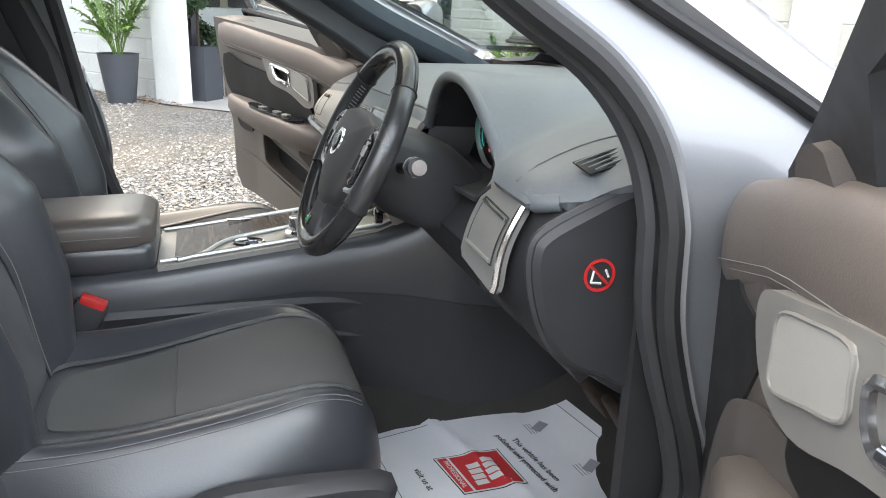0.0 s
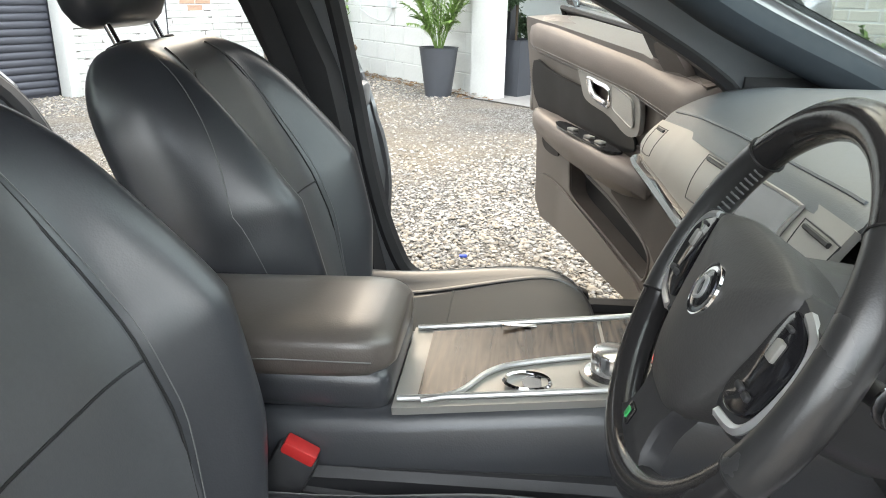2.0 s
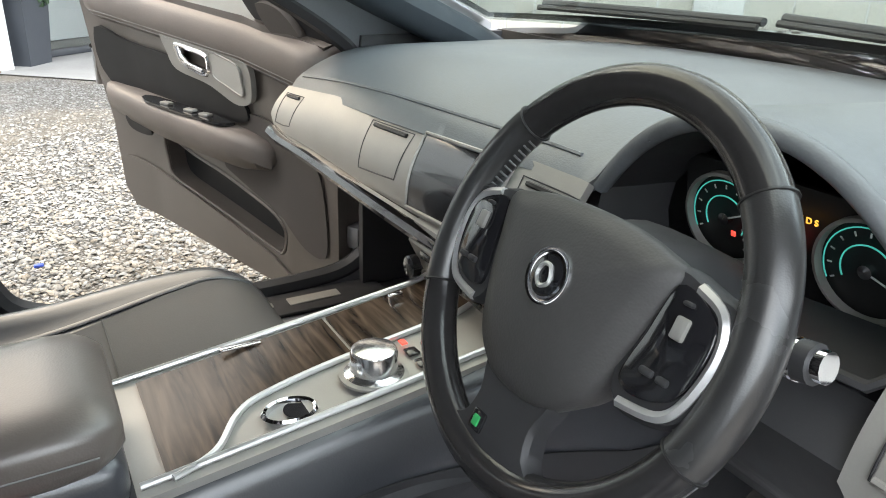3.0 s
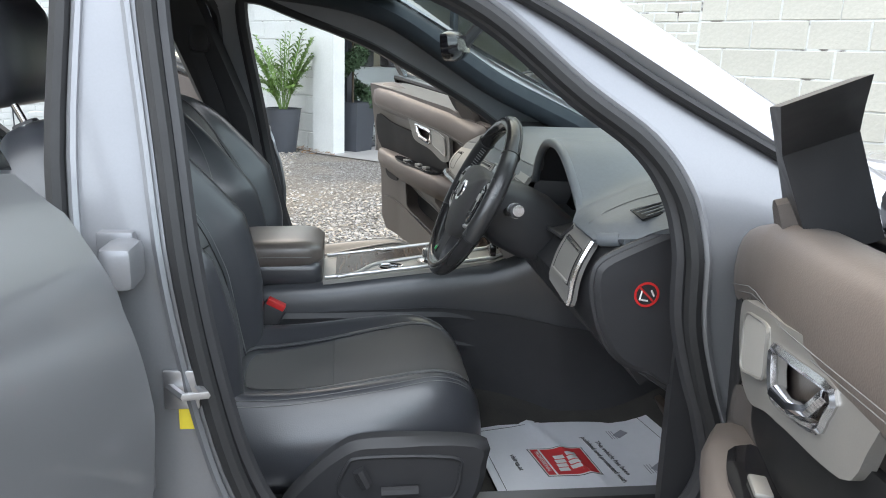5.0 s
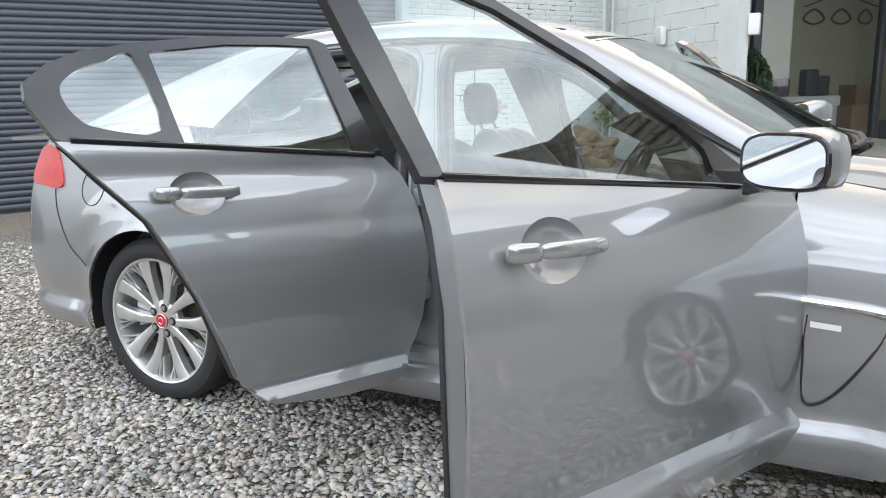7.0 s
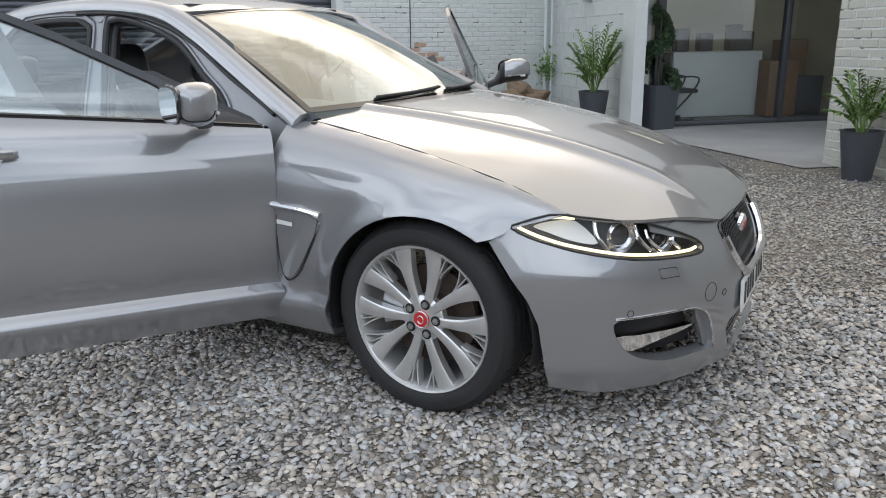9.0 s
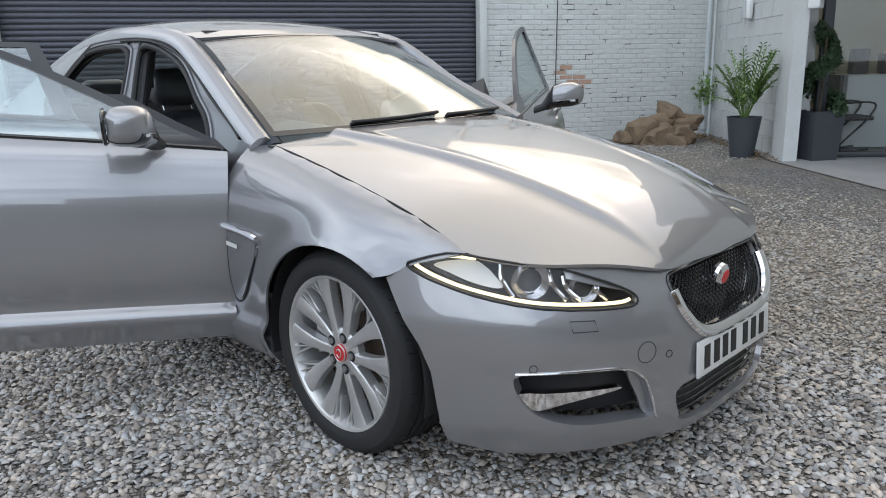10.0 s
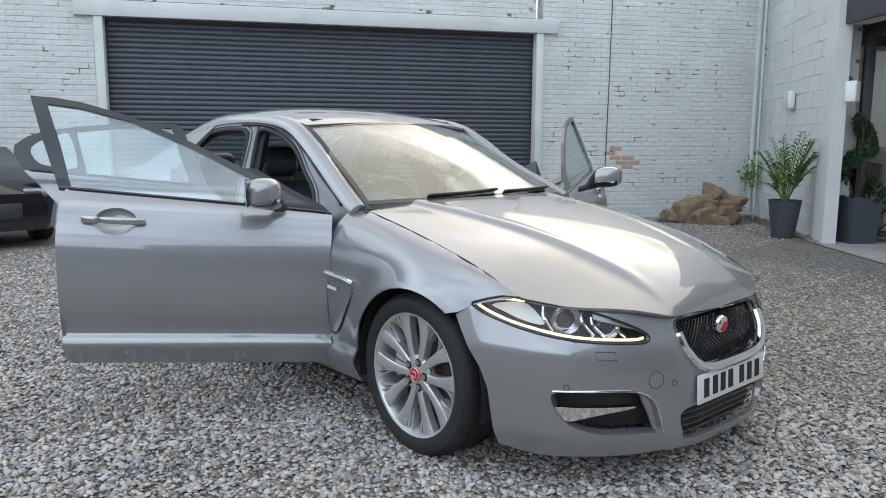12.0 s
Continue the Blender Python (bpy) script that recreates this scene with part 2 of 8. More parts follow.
TYRE = material("tyre_rubber", (0.022, 0.022, 0.023), 0.75, vary=0.35, scale=14, fine=160, bump=0.25, depth=0.002)
ALLOY = material("silver_alloy", (0.68, 0.68, 0.68), 0.34, 0.75, vary=0.12, scale=12, fine=120, bump=0.03)
CHROME = material("chrome", (0.8, 0.8, 0.82), 0.07, 1.0, vary=0.03, bump=0)
POLISHED = material("polished_silver", (0.72, 0.72, 0.73), 0.16, 0.95, vary=0.03, bump=0)
BRUSHED = material("brushed_aluminium", (0.35, 0.34, 0.32), 0.45, 0.4, vary=0.08, scale=20, fine=500, bump=0.04)
DARKPLASTIC = material("dark_plastic", (0.034, 0.034, 0.037), 0.5, vary=0.15, scale=30, fine=700, bump=0.15, depth=0.0006)
CARPET = material("dark_carpet", (0.044, 0.041, 0.038), 0.95, vary=0.35, scale=18, fine=500, bump=0.5, depth=0.002)
LEATHER = leather("black_leather", (0.043, 0.045, 0.052), 0.38, coat=0.7)
DARKLEATHER = leather("smooth_black_leather", (0.085, 0.087, 0.092), 0.42, coat=0.5)
DASHLEATHER = leather("grey_dash_leather", (0.14, 0.152, 0.165), 0.46)
BROWNLEATHER = leather("grey_brown_leather", (0.155, 0.132, 0.12), 0.48)
BROWNDARK = leather("dark_brown_leather", (0.115, 0.098, 0.088), 0.38, coat=0.6)
SUEDE = material("charcoal_suede", (0.088, 0.086, 0.085), 0.85, vary=0.25, scale=7, fine=380, bump=0.3, depth=0.0008)
THREAD = material("pale_thread", (0.2, 0.2, 0.2), 0.8, bump=0)
HEADLINER = material("dark_headliner", (0.05, 0.05, 0.052), 0.95, vary=0.1, scale=20, fine=500, bump=0.2)
GLASS = glass("car_glass", (0.86, 0.92, 0.92), 0.16)
DARKGLASS = glass("windscreen_glass", (0.87, 0.92, 0.91), 0.17)
LENS = glass("lamp_lens", (0.97, 0.97, 0.97), 0.03)
MIRROR = material("mirror", (0.9, 0.9, 0.92), 0.02, 1.0, vary=0, bump=0)
RED = material("red_plastic", (0.6, 0.03, 0.03), 0.4, vary=0.08, bump=0)
REDLENS = material("red_lens", (0.5, 0.012, 0.015), 0.12, vary=0.2, scale=30, bump=0, coat=0.8)
WHITE = material("white_plastic", (0.75, 0.76, 0.75), 0.4, vary=0.05, bump=0)
BLACKINK = material("black_ink", (0.012, 0.012, 0.013), 0.5, vary=0.1, bump=0)
REDINK = material("red_ink", (0.62, 0.045, 0.05), 0.6, vary=0.05, bump=0)
GREYINK = material("grey_ink", (0.3, 0.3, 0.34), 0.7, bump=0)
PAPER = material("white_paper", (0.78, 0.79, 0.83), 0.8, vary=0.04, scale=12, fine=90, bump=0.25, depth=0.002)
LED = glow("warm_led", (1.0, 0.86, 0.55), 0.9)
TEAL = glow("teal_dial", (0.05, 0.5, 0.45), 0.12)
AMBER = glow("amber_display", (1.0, 0.5, 0.08), 0.25)
REDGLOW = glow("red_warning", (1.0, 0.08, 0.06), 0.25)
STEEL = material("steel", (0.5, 0.5, 0.51), 0.35, 0.9, vary=0.15, scale=30, fine=200, bump=0.1)
BRAKE = material("rusty_disc", (0.09, 0.068, 0.055), 0.6, 0.5, vary=0.4, scale=14, fine=90, bump=0.2)

# ---- sky and light
world = bpy.data.worlds.new("world")
scene.world = world
world.use_nodes = True
wn = world.node_tree
sky = wn.nodes.new("ShaderNodeTexSky")
sky.sky_type, sky.sun_disc = "NISHITA", False
SUN_AZ, SUN_EL = 118.0, 34.0
sky.sun_elevation, sky.sun_rotation = radians(SUN_EL), radians(90 - SUN_AZ)
sky.dust_density = 2.0
cloud = wn.nodes.new("ShaderNodeTexNoise")
cloud.inputs["Scale"].default_value, cloud.inputs["Detail"].default_value, cloud.inputs["Roughness"].default_value = 2.6, 8, 0.55
stretch = wn.nodes.new("ShaderNodeMapping")
stretch.inputs["Scale"].default_value = (1, 1, 2.4)
wtc = wn.nodes.new("ShaderNodeTexCoord")
wn.links.new(wtc.outputs["Generated"], stretch.inputs[0])
wn.links.new(stretch.outputs[0], cloud.inputs["Vector"])
cover = wn.nodes.new("ShaderNodeMapRange")
cover.inputs[1].default_value, cover.inputs[2].default_value = 0.37, 0.63
cover.inputs[3].default_value, cover.inputs[4].default_value = 0.3, 1.0
wn.links.new(cloud.outputs[0], cover.inputs[0])
mixsky = wn.nodes.new("ShaderNodeMix")
mixsky.data_type = "RGBA"
# clouds warm but dimmer towards the veiled sun; away, cool and raised to light doors
toward_sun = wn.nodes.new("ShaderNodeVectorMath")
toward_sun.operation = "DOT_PRODUCT"
toward_sun.inputs[1].default_value = (math.cos(radians(SUN_AZ)) * math.cos(radians(SUN_EL)), math.sin(radians(SUN_AZ)) * math.cos(radians(SUN_EL)), math.sin(radians(SUN_EL)))
wn.links.new(wtc.outputs["Generated"], toward_sun.inputs[0])
warmth = wn.nodes.new("ShaderNodeMapRange")
warmth.interpolation_type = "SMOOTHSTEP"
warmth.inputs[1].default_value, warmth.inputs[2].default_value = 0.0, 0.9
wn.links.new(toward_sun.outputs["Value"], warmth.inputs[0])
tone = wn.nodes.new("ShaderNodeMix")
tone.data_type = "RGBA"
tone.inputs[6].default_value, tone.inputs[7].default_value = (9.8, 10.9, 12.4, 1), (4.7, 4.3, 3.6, 1)
wn.links.new(warmth.outputs[0], tone.inputs[0])
wn.links.new(tone.outputs[2], mixsky.inputs[7])
wn.links.new(cover.outputs[0], mixsky.inputs[0])
wn.links.new(sky.outputs[0], mixsky.inputs[6])
wn.links.new(mixsky.outputs[2], wn.nodes["Background"].inputs[0])
wn.nodes["Background"].inputs[1].default_value = 0.15
sun = new("sun", bpy.data.lights.new("sun", "SUN"))
sun.data.energy, sun.data.angle, sun.data.color = 0.4, radians(80), (1.0, 0.95, 0.87)
sun.matrix_world = look((math.cos(radians(SUN_AZ)) * 20, math.sin(radians(SUN_AZ)) * 20, math.tan(radians(SUN_EL)) * 20), (0, 0, 0))

# ---- the yard
PAINTED = material("white_masonry_paint", (0.585, 0.60, 0.585), 0.75, vary=0.16, scale=1.6, fine=40, bump=0.5, depth=0.004, island=0.12)
CREAMPAINT = material("cream_masonry_paint", (0.46, 0.45, 0.40), 0.8, vary=0.2, scale=1.4, fine=40, bump=0.6, depth=0.005, island=0.15)
MORTAR = material("white_painted_joint", (0.55, 0.565, 0.55), 0.85, vary=0.2, scale=2.5, fine=60, bump=0.6, depth=0.005)


def cracked(m, dark=(0.13, 0.12, 0.11), scale=5.0, low=0.60, high=0.66):
    """Paint has fallen out of some joints: thin dark runs between the bricks."""
    nt = m.node_tree
    tc, no, ramp, mix = (nt.nodes.new("ShaderNode" + k) for k in ("TexCoord", "TexNoise", "MapRange", "Mix"))
    no.inputs["Scale"].default_value, no.inputs["Detail"].default_value = scale, 4
    nt.links.new(tc.outputs["Object"], no.inputs["Vector"])
    ramp.inputs[1].default_value, ramp.inputs[2].default_value = low, high
    nt.links.new(no.outputs[0], ramp.inputs[0])
    mix.data_type = "RGBA"
    base = m.node_tree.nodes["Principled BSDF"].inputs["Base Color"]
    nt.links.new(ramp.outputs[0], mix.inputs[0])
    nt.links.new(base.links[0].from_socket, mix.inputs[6])
    mix.inputs[7].default_value = (*dark, 1)
    nt.links.new(mix.outputs[2], base)


cracked(MORTAR)
BARE = material("bare_brick", (0.46, 0.30, 0.22), 0.9, vary=0.25, scale=12, fine=60, bump=0.5, depth=0.004)
SHUTTER = material("dark_shutter_steel", (0.075, 0.08, 0.098), 0.42, 0.35, vary=0.12, scale=2, fine=30, bump=0.1)


def gravel_bed():
    """Crushed stone seen as a sheet: cells with dark gaps, and patches of sandy fines."""
    m = material("gravel_bed", (0.3, 0.28, 0.255), 0.95, vary=0.25, scale=0.6, fine=260, bump=0)
    nt = m.node_tree
    b, link = nt.nodes["Principled BSDF"], nt.links.new
    tc = nt.nodes.new("ShaderNodeTexCoord")
    cell, edge, patch = nt.nodes.new("ShaderNodeTexVoronoi"), nt.nodes.new("ShaderNodeTexVoronoi"), nt.nodes.new("ShaderNodeTexNoise")
    edge.feature = "DISTANCE_TO_EDGE"
    for v in (cell, edge):
        v.inputs["Scale"].default_value = 46.0
        link(tc.outputs["Object"], v.inputs["Vector"])
    patch.inputs["Scale"].default_value, patch.inputs["Detail"].default_value = 0.55, 7
    link(tc.outputs["Object"], patch.inputs["Vector"])
    split = nt.nodes.new("ShaderNodeSeparateColor")
    link(cell.outputs["Color"], split.inputs[0])
    tint, dark, sand = (nt.nodes.new("ShaderNodeMix") for _ in range(3))
    for n in (tint, dark, sand):
        n.data_type = "RGBA"
    tint.inputs[6].default_value, tint.inputs[7].default_value = (0.17, 0.155, 0.135, 1), (0.47, 0.46, 0.45, 1)
    link(split.outputs[0], tint.inputs[0])
    gap = nt.nodes.new("ShaderNodeMapRange")
    gap.inputs[1].default_value, gap.inputs[2].default_value = 0.02, 0.16
    link(edge.outputs["Distance"], gap.inputs[0])
    dark.inputs[6].default_value = (0.075, 0.068, 0.06, 1)
    link(gap.outputs[0], dark.inputs[0])
    link(tint.outputs[2], dark.inputs[7])
    fines = nt.nodes.new("ShaderNodeMapRange")
    fines.inputs[1].default_value, fines.inputs[2].default_value, fines.inputs[4].default_value = 0.46, 0.62, 0.8
    link(patch.outputs[0], fines.inputs[0])
    link(fines.outputs[0], sand.inputs[0])
    link(dark.outputs[2], sand.inputs[6])
    sand.inputs[7].default_value = (0.29, 0.245, 0.19, 1)
    link(sand.outputs[2], b.inputs["Base Color"])
    bp = nt.nodes.new("ShaderNodeBump")
    bp.inputs["Strength"].default_value, bp.inputs["Distance"].default_value = 0.9, 0.012
    link(gap.outputs[0], bp.inputs["Height"])
    link(bp.outputs[0], b.inputs["Normal"])
    return m


GRAVELBASE = gravel_bed()
STONE = material("gravel_stone", (0.40, 0.385, 0.365), 0.8, vary=0.68, scale=1.2, fine=220, bump=0.25, depth=0.002, island=1.5)


def two_tone(m, warm, cool):
    """Each stone takes its own tint between a warm and a cool one."""
    nt = m.node_tree
    geo = nt.nodes.new("ShaderNodeNewGeometry")
    wn = nt.nodes.new("ShaderNodeTexWhiteNoise")
    wn.noise_dimensions = "1D"
    nt.links.new(geo.outputs["Random Per Island"], wn.inputs["W"])
    mix = nt.nodes.new("ShaderNodeMix")
    mix.data_type = "RGBA"
    mix.inputs[6].default_value, mix.inputs[7].default_value = (*warm, 1), (*cool, 1)
    nt.links.new(wn.outputs["Value"], mix.inputs[0])
    scale_ = [n for n in nt.nodes if n.bl_idname == "ShaderNodeVectorMath"][0]
    nt.links.new(mix.outputs[2], scale_.inputs[0])


two_tone(STONE, (0.47, 0.41, 0.35), (0.40, 0.41, 0.42))
FINESTONE = material("fine_sandy_stone", (0.36, 0.322, 0.27), 0.85, vary=0.58, scale=0.8, fine=220, bump=0.2, depth=0.002, island=1.0)
two_tone(FINESTONE, (0.40, 0.34, 0.27), (0.37, 0.365, 0.35))
CONCRETE = material("concrete", (0.33, 0.32, 0.31), 0.85, vary=0.2, scale=2, fine=50, bump=0.3, depth=0.004)
POTMAT = material("dark_planter", (0.05, 0.055, 0.065), 0.5, vary=0.12, scale=6, fine=200, bump=0.08)
LEAF = material("palm_leaf", (0.13, 0.225, 0.055), 0.5, vary=0.5, scale=5, fine=40, bump=0.1, island=0.4)
TOPIARY = material("topiary_leaf", (0.03, 0.06, 0.025), 0.7, vary=0.4, scale=8, fine=60, bump=0, island=0.5)
ROCK = material("brown_sandstone", (0.2, 0.14, 0.09), 0.85, vary=0.4, scale=5, fine=40, bump=0.6, depth=0.012)
RUBBLE = material("rubble_stone", (0.17, 0.15, 0.12), 0.9, vary=0.4, scale=1.5, fine=18, bump=0.8, depth=0.03, island=0.5)
FRAME = material("dark_grey_frame", (0.035, 0.038, 0.045), 0.45, vary=0.08, bump=0.03)
CREAM = material("cream_office_wall", (0.62, 0.57, 0.42), 0.8, vary=0.05, bump=0.05)
PIPE = material("pale_grey_pipe", (0.55, 0.585, 0.59), 0.5, vary=0.08, bump=0.05)
SOIL = material("soil", (0.06, 0.045, 0.03), 0.95, vary=0.3, bump=0.6)
WOOD = material("brown_wood", (0.22, 0.12, 0.06), 0.5, vary=0.2, scale=4, fine=30, bump=0.1)
PANE = glass("office_pane", (0.86, 0.88, 0.88), 0.04)

ground = thing("ground", ([(-220, -220, 0), (220, -220, 0), (220, 220, 0), (-220, 220, 0)], [(0, 1, 2, 3)]), GRAVELBASE, "pale grey gravel yard", "ground", kind="structure")
rng = np.random.default_rng(4)


def stones(n, x0, x1, y0, y1, s0, s1, keep=None):
    x, y = rng.uniform(x0, x1, n), rng.uniform(y0, y1, n)
    if keep is not None:
        k = keep(x, y)
        x, y = x[k], y[k]
    n = len(x)
    base = np.array([(1, 0, 0), (-1, 0, 0), (0, 1, 0), (0, -1, 0), (0, 0, 1), (0, 0, -0.7), (0.6, 0.6, 0.5), (-0.6, 0.55, 0.5), (-0.6, -0.6, 0.5), (0.6, -0.55, 0.5)], float)
    tri = [(4, 6, 7), (4, 7, 8), (4, 8, 9), (4, 9, 6), (6, 0, 2), (6, 2, 7), (7, 2, 1), (7, 1, 8), (8, 1, 3), (8, 3, 9), (9, 3, 0), (9, 0, 6)]
    size = rng.uniform(s0, s1, n) * rng.choice([0.75, 1, 1, 1.25], n)
    sc = np.stack([size, size * rng.uniform(0.55, 0.95, n), size * rng.uniform(0.35, 0.65, n)], -1)
    v = base[None] * sc[:, None] * rng.uniform(0.75, 1.2, (n, 10, 1))
    a, t = rng.uniform(0, 2 * np.pi, n), rng.normal(0, 0.35, n)
    ct, st, ca, sa = np.cos(t)[:, None], np.sin(t)[:, None], np.cos(a)[:, None], np.sin(a)[:, None]
    X, Z = v[..., 0] * ct - v[..., 2] * st, v[..., 0] * st + v[..., 2] * ct
    v = np.stack([X * ca - v[..., 1] * sa + x[:, None], X * sa + v[..., 1] * ca + y[:, None], Z + (size * rng.uniform(0.0, 0.5, n))[:, None]], -1)
    f = (np.array(tri)[None] + 10 * np.arange(n)[:, None, None]).reshape(-1, 3)
    return v.reshape(-1, 3), f


def stuff(name, vf, mat_, label, category):
    v, f = vf
    me = bpy.data.meshes.new(name)
    me.vertices.add(len(v))
    me.vertices.foreach_set("co", np.asarray(v, np.float32).ravel())
    me.loops.add(f.size)
    me.loops.foreach_set("vertex_index", f.astype(np.int32).ravel())
    me.polygons.add(len(f))
    me.polygons.foreach_set("loop_start", np.arange(0, f.size, f.shape[1], dtype=np.int32))
    me.update(calc_edges=True)
    me.materials.append(mat_)
    return tagged(new(name, me), label, category, kind="stuff")


def seen_yard(x, y):
    """Loose stones lie thick round the car and thin out over the trodden yard, up to the walls."""
    under = (x > -3.6) & (x < -0.1) & (abs(y) < 0.55)
    d = np.hypot((x + 0.6) / 1.25, y + 0.1)
    thin = np.where(y > 1.2, 0.85 + 0.15 * np.sin(2.3 * x + 1.1 * y) * np.sin(1.7 * y - 0.8 * x), 1.0)
    return ~under & (rng.uniform(0, 1, len(x)) < np.clip(1.24 - 0.22 * d, 0, 1) * thin) & (y < 5.38 - (x - 0.9) * 1.195)


stuff("gravel", stones(330000, -7.7, 6.2, -5.6, 1.1, 0.009, 0.0185, seen_yard), STONE, "pale grey and beige angular gravel round the car", "gravel")
stuff("gravel", stones(170000, -6.5, 5.4, 1.1, 5.6, 0.0085, 0.017, seen_yard), FINESTONE, "sandy gravel trodden into the far yard", "gravel")
stuff("gravel", stones(9000, -7.5, -2.0, 5.4, 9.0, 0.009, 0.018, lambda x, y: (y < 9.6 + 1.2 * (x + 3.9)) | (x > -4.4)), FINESTONE, "sandy gravel along the white walls", "gravel")

CORNER, SHR, SHL, PIL, GL1 = Vector((-3.96, 10.3)), Vector((-6.0, 6.57)), Vector((-9.08, 0.81)), Vector((-1.5, 7.36)), Vector((1.6, 10.4))
FL = Vector((0.9, 5.43))


def wall(name, a, b, z0, z1, m, th=0.25, label="", back=0.0):
    a, b = Vector(a), Vector(b)
    d = (b - a).normalized()
    n = Vector((-d.y, d.x))
    a, b = a + n * back, b + n * back
    p = [(*a, z0), (*b, z0), (*(b + n * th), z0), (*(a + n * th), z0)]
    p += [(x, y, z1) for x, y, _ in p]
    return thing(name, (p, [(0, 3, 2, 1), (4, 5, 6, 7), (0, 1, 5, 4), (1, 2, 6, 5), (2, 3, 7, 6), (3, 0, 4, 7)]), m, label or "white painted masonry wall", "wall", kind="structure", smooth=False)


def on_wall(a, b):
    """The pose of a wall: x along it, y into it, z up."""
    d = (Vector(b) - Vector(a)).normalized()
    return Matrix.Translation((a[0], a[1], 0)) @ Matrix(((d.x, -d.y, 0, 0), (d.y, d.x, 0, 0), (0, 0, 1, 0), (0, 0, 0, 1)))


def brick_shape(l, h, d=0.02, r=0.006):
    x, z = l / 2, h / 2
    v = [(-x, d, -z), (x, d, -z), (x, d, z), (-x, d, z), (-x, 0, -z), (x, 0, -z), (x, 0, z), (-x, 0, z)]
    v += [(-x + r, -r, -z + r), (x - r, -r, -z + r), (x - r, -r, z - r), (-x + r, -r, z - r)]
    f = [(8, 9, 10, 11)]
    for k in range(4):
        j = (k + 1) % 4
        f += [(k, j, 4 + j, 4 + k), (4 + k, 4 + j, 8 + j, 8 + k)]
    return np.array(v, float), f


def courses(u0, u1, z0, z1, l, h, joint):
    row, z = 0, z0
    while z + h <= z1:
        u = u0 - (l / 2 + joint if row % 2 else 0)
        while u < u1:
            a, b = max(u, u0), min(u + l, u1)
            if b - a > 0.05:
                yield (a + b) / 2, z + h / 2, b - a
            u += l + joint
        z += h + joint
        row += 1


def masonry(parent, m, u0, u1, z0, z1, l, h, joint, name, singles=(9, 9, 9, 9), bare=(), paint=None):
    """Bricks or blocks on a wall: single pieces in one stretch, the rest joined."""
    paint = paint or PAINTED
    rest, meshes = [], {}
    for u, z, w in courses(u0, u1, z0, z1, l, h, joint):
        lone = singles[0] < u < singles[1] and singles[2] < z < singles[3]
        off = pose(u + random.uniform(-0.003, 0.003), random.uniform(-0.004, 0.004), z, random.uniform(-0.8, 0.8), random.uniform(-0.25, 0.25), random.uniform(-0.6, 0.6))
        raw = any(math.hypot((u - c[0]) / c[2], (z - c[1]) / c[3]) < 1 for c in bare)
        if lone:
            key = (round(w, 2), raw)
            if key not in meshes:
                meshes[key] = solid(name, brick_shape(w, h), BARE if raw else paint, False)
            ob = new(name, meshes[key])
            ob.parent = parent
            ob.matrix_world = m @ off
        else:
            rest.append(moved(brick_shape(w, h), m @ off))
    if rest:
        tagged(part(name + "work", joined(*rest), paint, parent, smooth=False), kind="stuff")


wall_shutter = wall("wall_shutter", SHR + (CORNER - SHR).normalized() * 0.12, CORNER, 0, 4.7, MORTAR, 0.3, "white painted brick wall beside the shutter")
wall_over = wall("wall_over_shutter", SHL, SHR, 3.28, 4.7, MORTAR, 0.3, "white painted brick wall over the shutter")
wall_left = wall("wall_left", SHL + (SHL - SHR).normalized() * 7, SHL - (SHR - SHL).normalized() * 0.12, 0, 4.7, MORTAR, 0.3, "white painted brick wall past the shutter")
wall_palm = wall("wall_palm", CORNER, PIL + (CORNER - PIL).normalized() * 0.38, 0, 4.7, MORTAR, 0.3, "white painted block wall with a cable", 0.0)
wall_front = wall("wall_front", FL, FL + Vector((0.642, -0.767)) * 6.2, 0, 4.05, MORTAR, 0.3, "cream painted block wall with old rubble stone on top")
dpal = (PIL - CORNER).normalized()
npal = Vector((-dpal.y, dpal.x))
pillar = wall("pillar", PIL - dpal * 0.40 - npal * 0.12, PIL - npal * 0.12, 0, 4.7, PAINTED, 0.17, "white painted corner pillar")
m_sh, m_left, m_palm, m_front, m_over = on_wall(SHR, CORNER), on_wall(SHL + (SHL - SHR).normalized() * 7, SHL), on_wall(CORNER, PIL), on_wall(FL, FL + Vector((0.642, -0.767)) * 13), on_wall(SHL, SHR)
masonry(wall_over, m_over, -0.1, 6.4, 3.34, 5.2, 0.215, 0.065, 0.012, "brick")
masonry(wall_left, m_left, 3.6, 6.86, 0.0, 4.6, 0.215, 0.065, 0.012, "brick")
# lintel, jambs and the shutter
SW = (SHR - SHL).length
lintel = thing("lintel", moved(rbox((SW + 0.75, 0.12, 0.22), (SW / 2, -0.02, 3.15), 0.01), m_over), PAINTED, "white painted lintel over the roller shutter", "lintel", kind="structure")
for u in (-0.06, SW + 0.06):
    thing("trim", moved(rbox((0.12, 0.2, 3.06), (u, 0.04, 1.53), 0.008), m_over), PAINTED, "white painted shutter reveal", "trim", kind="structure")
shutter = thing("roller_shutter", moved(rbox((SW + 0.3, 0.03, 3.2), (SW / 2, 0.2, 1.54), 0.004), m_over), SHUTTER, "closed dark grey roller shutter in a white wall", "shutter")
sprof = [(0.0, -0.003), (-0.011, 0.006), (-0.016, 0.02), (-0.017, 0.04), (-0.012, 0.056), (0.0, 0.068)]
slat_me = solid("slat", moved(loft([[(u, y, z) for y, z in sprof] + [(u, 0.008, 0.034)] for u in (0.0, SW)]), Matrix()), SHUTTER)
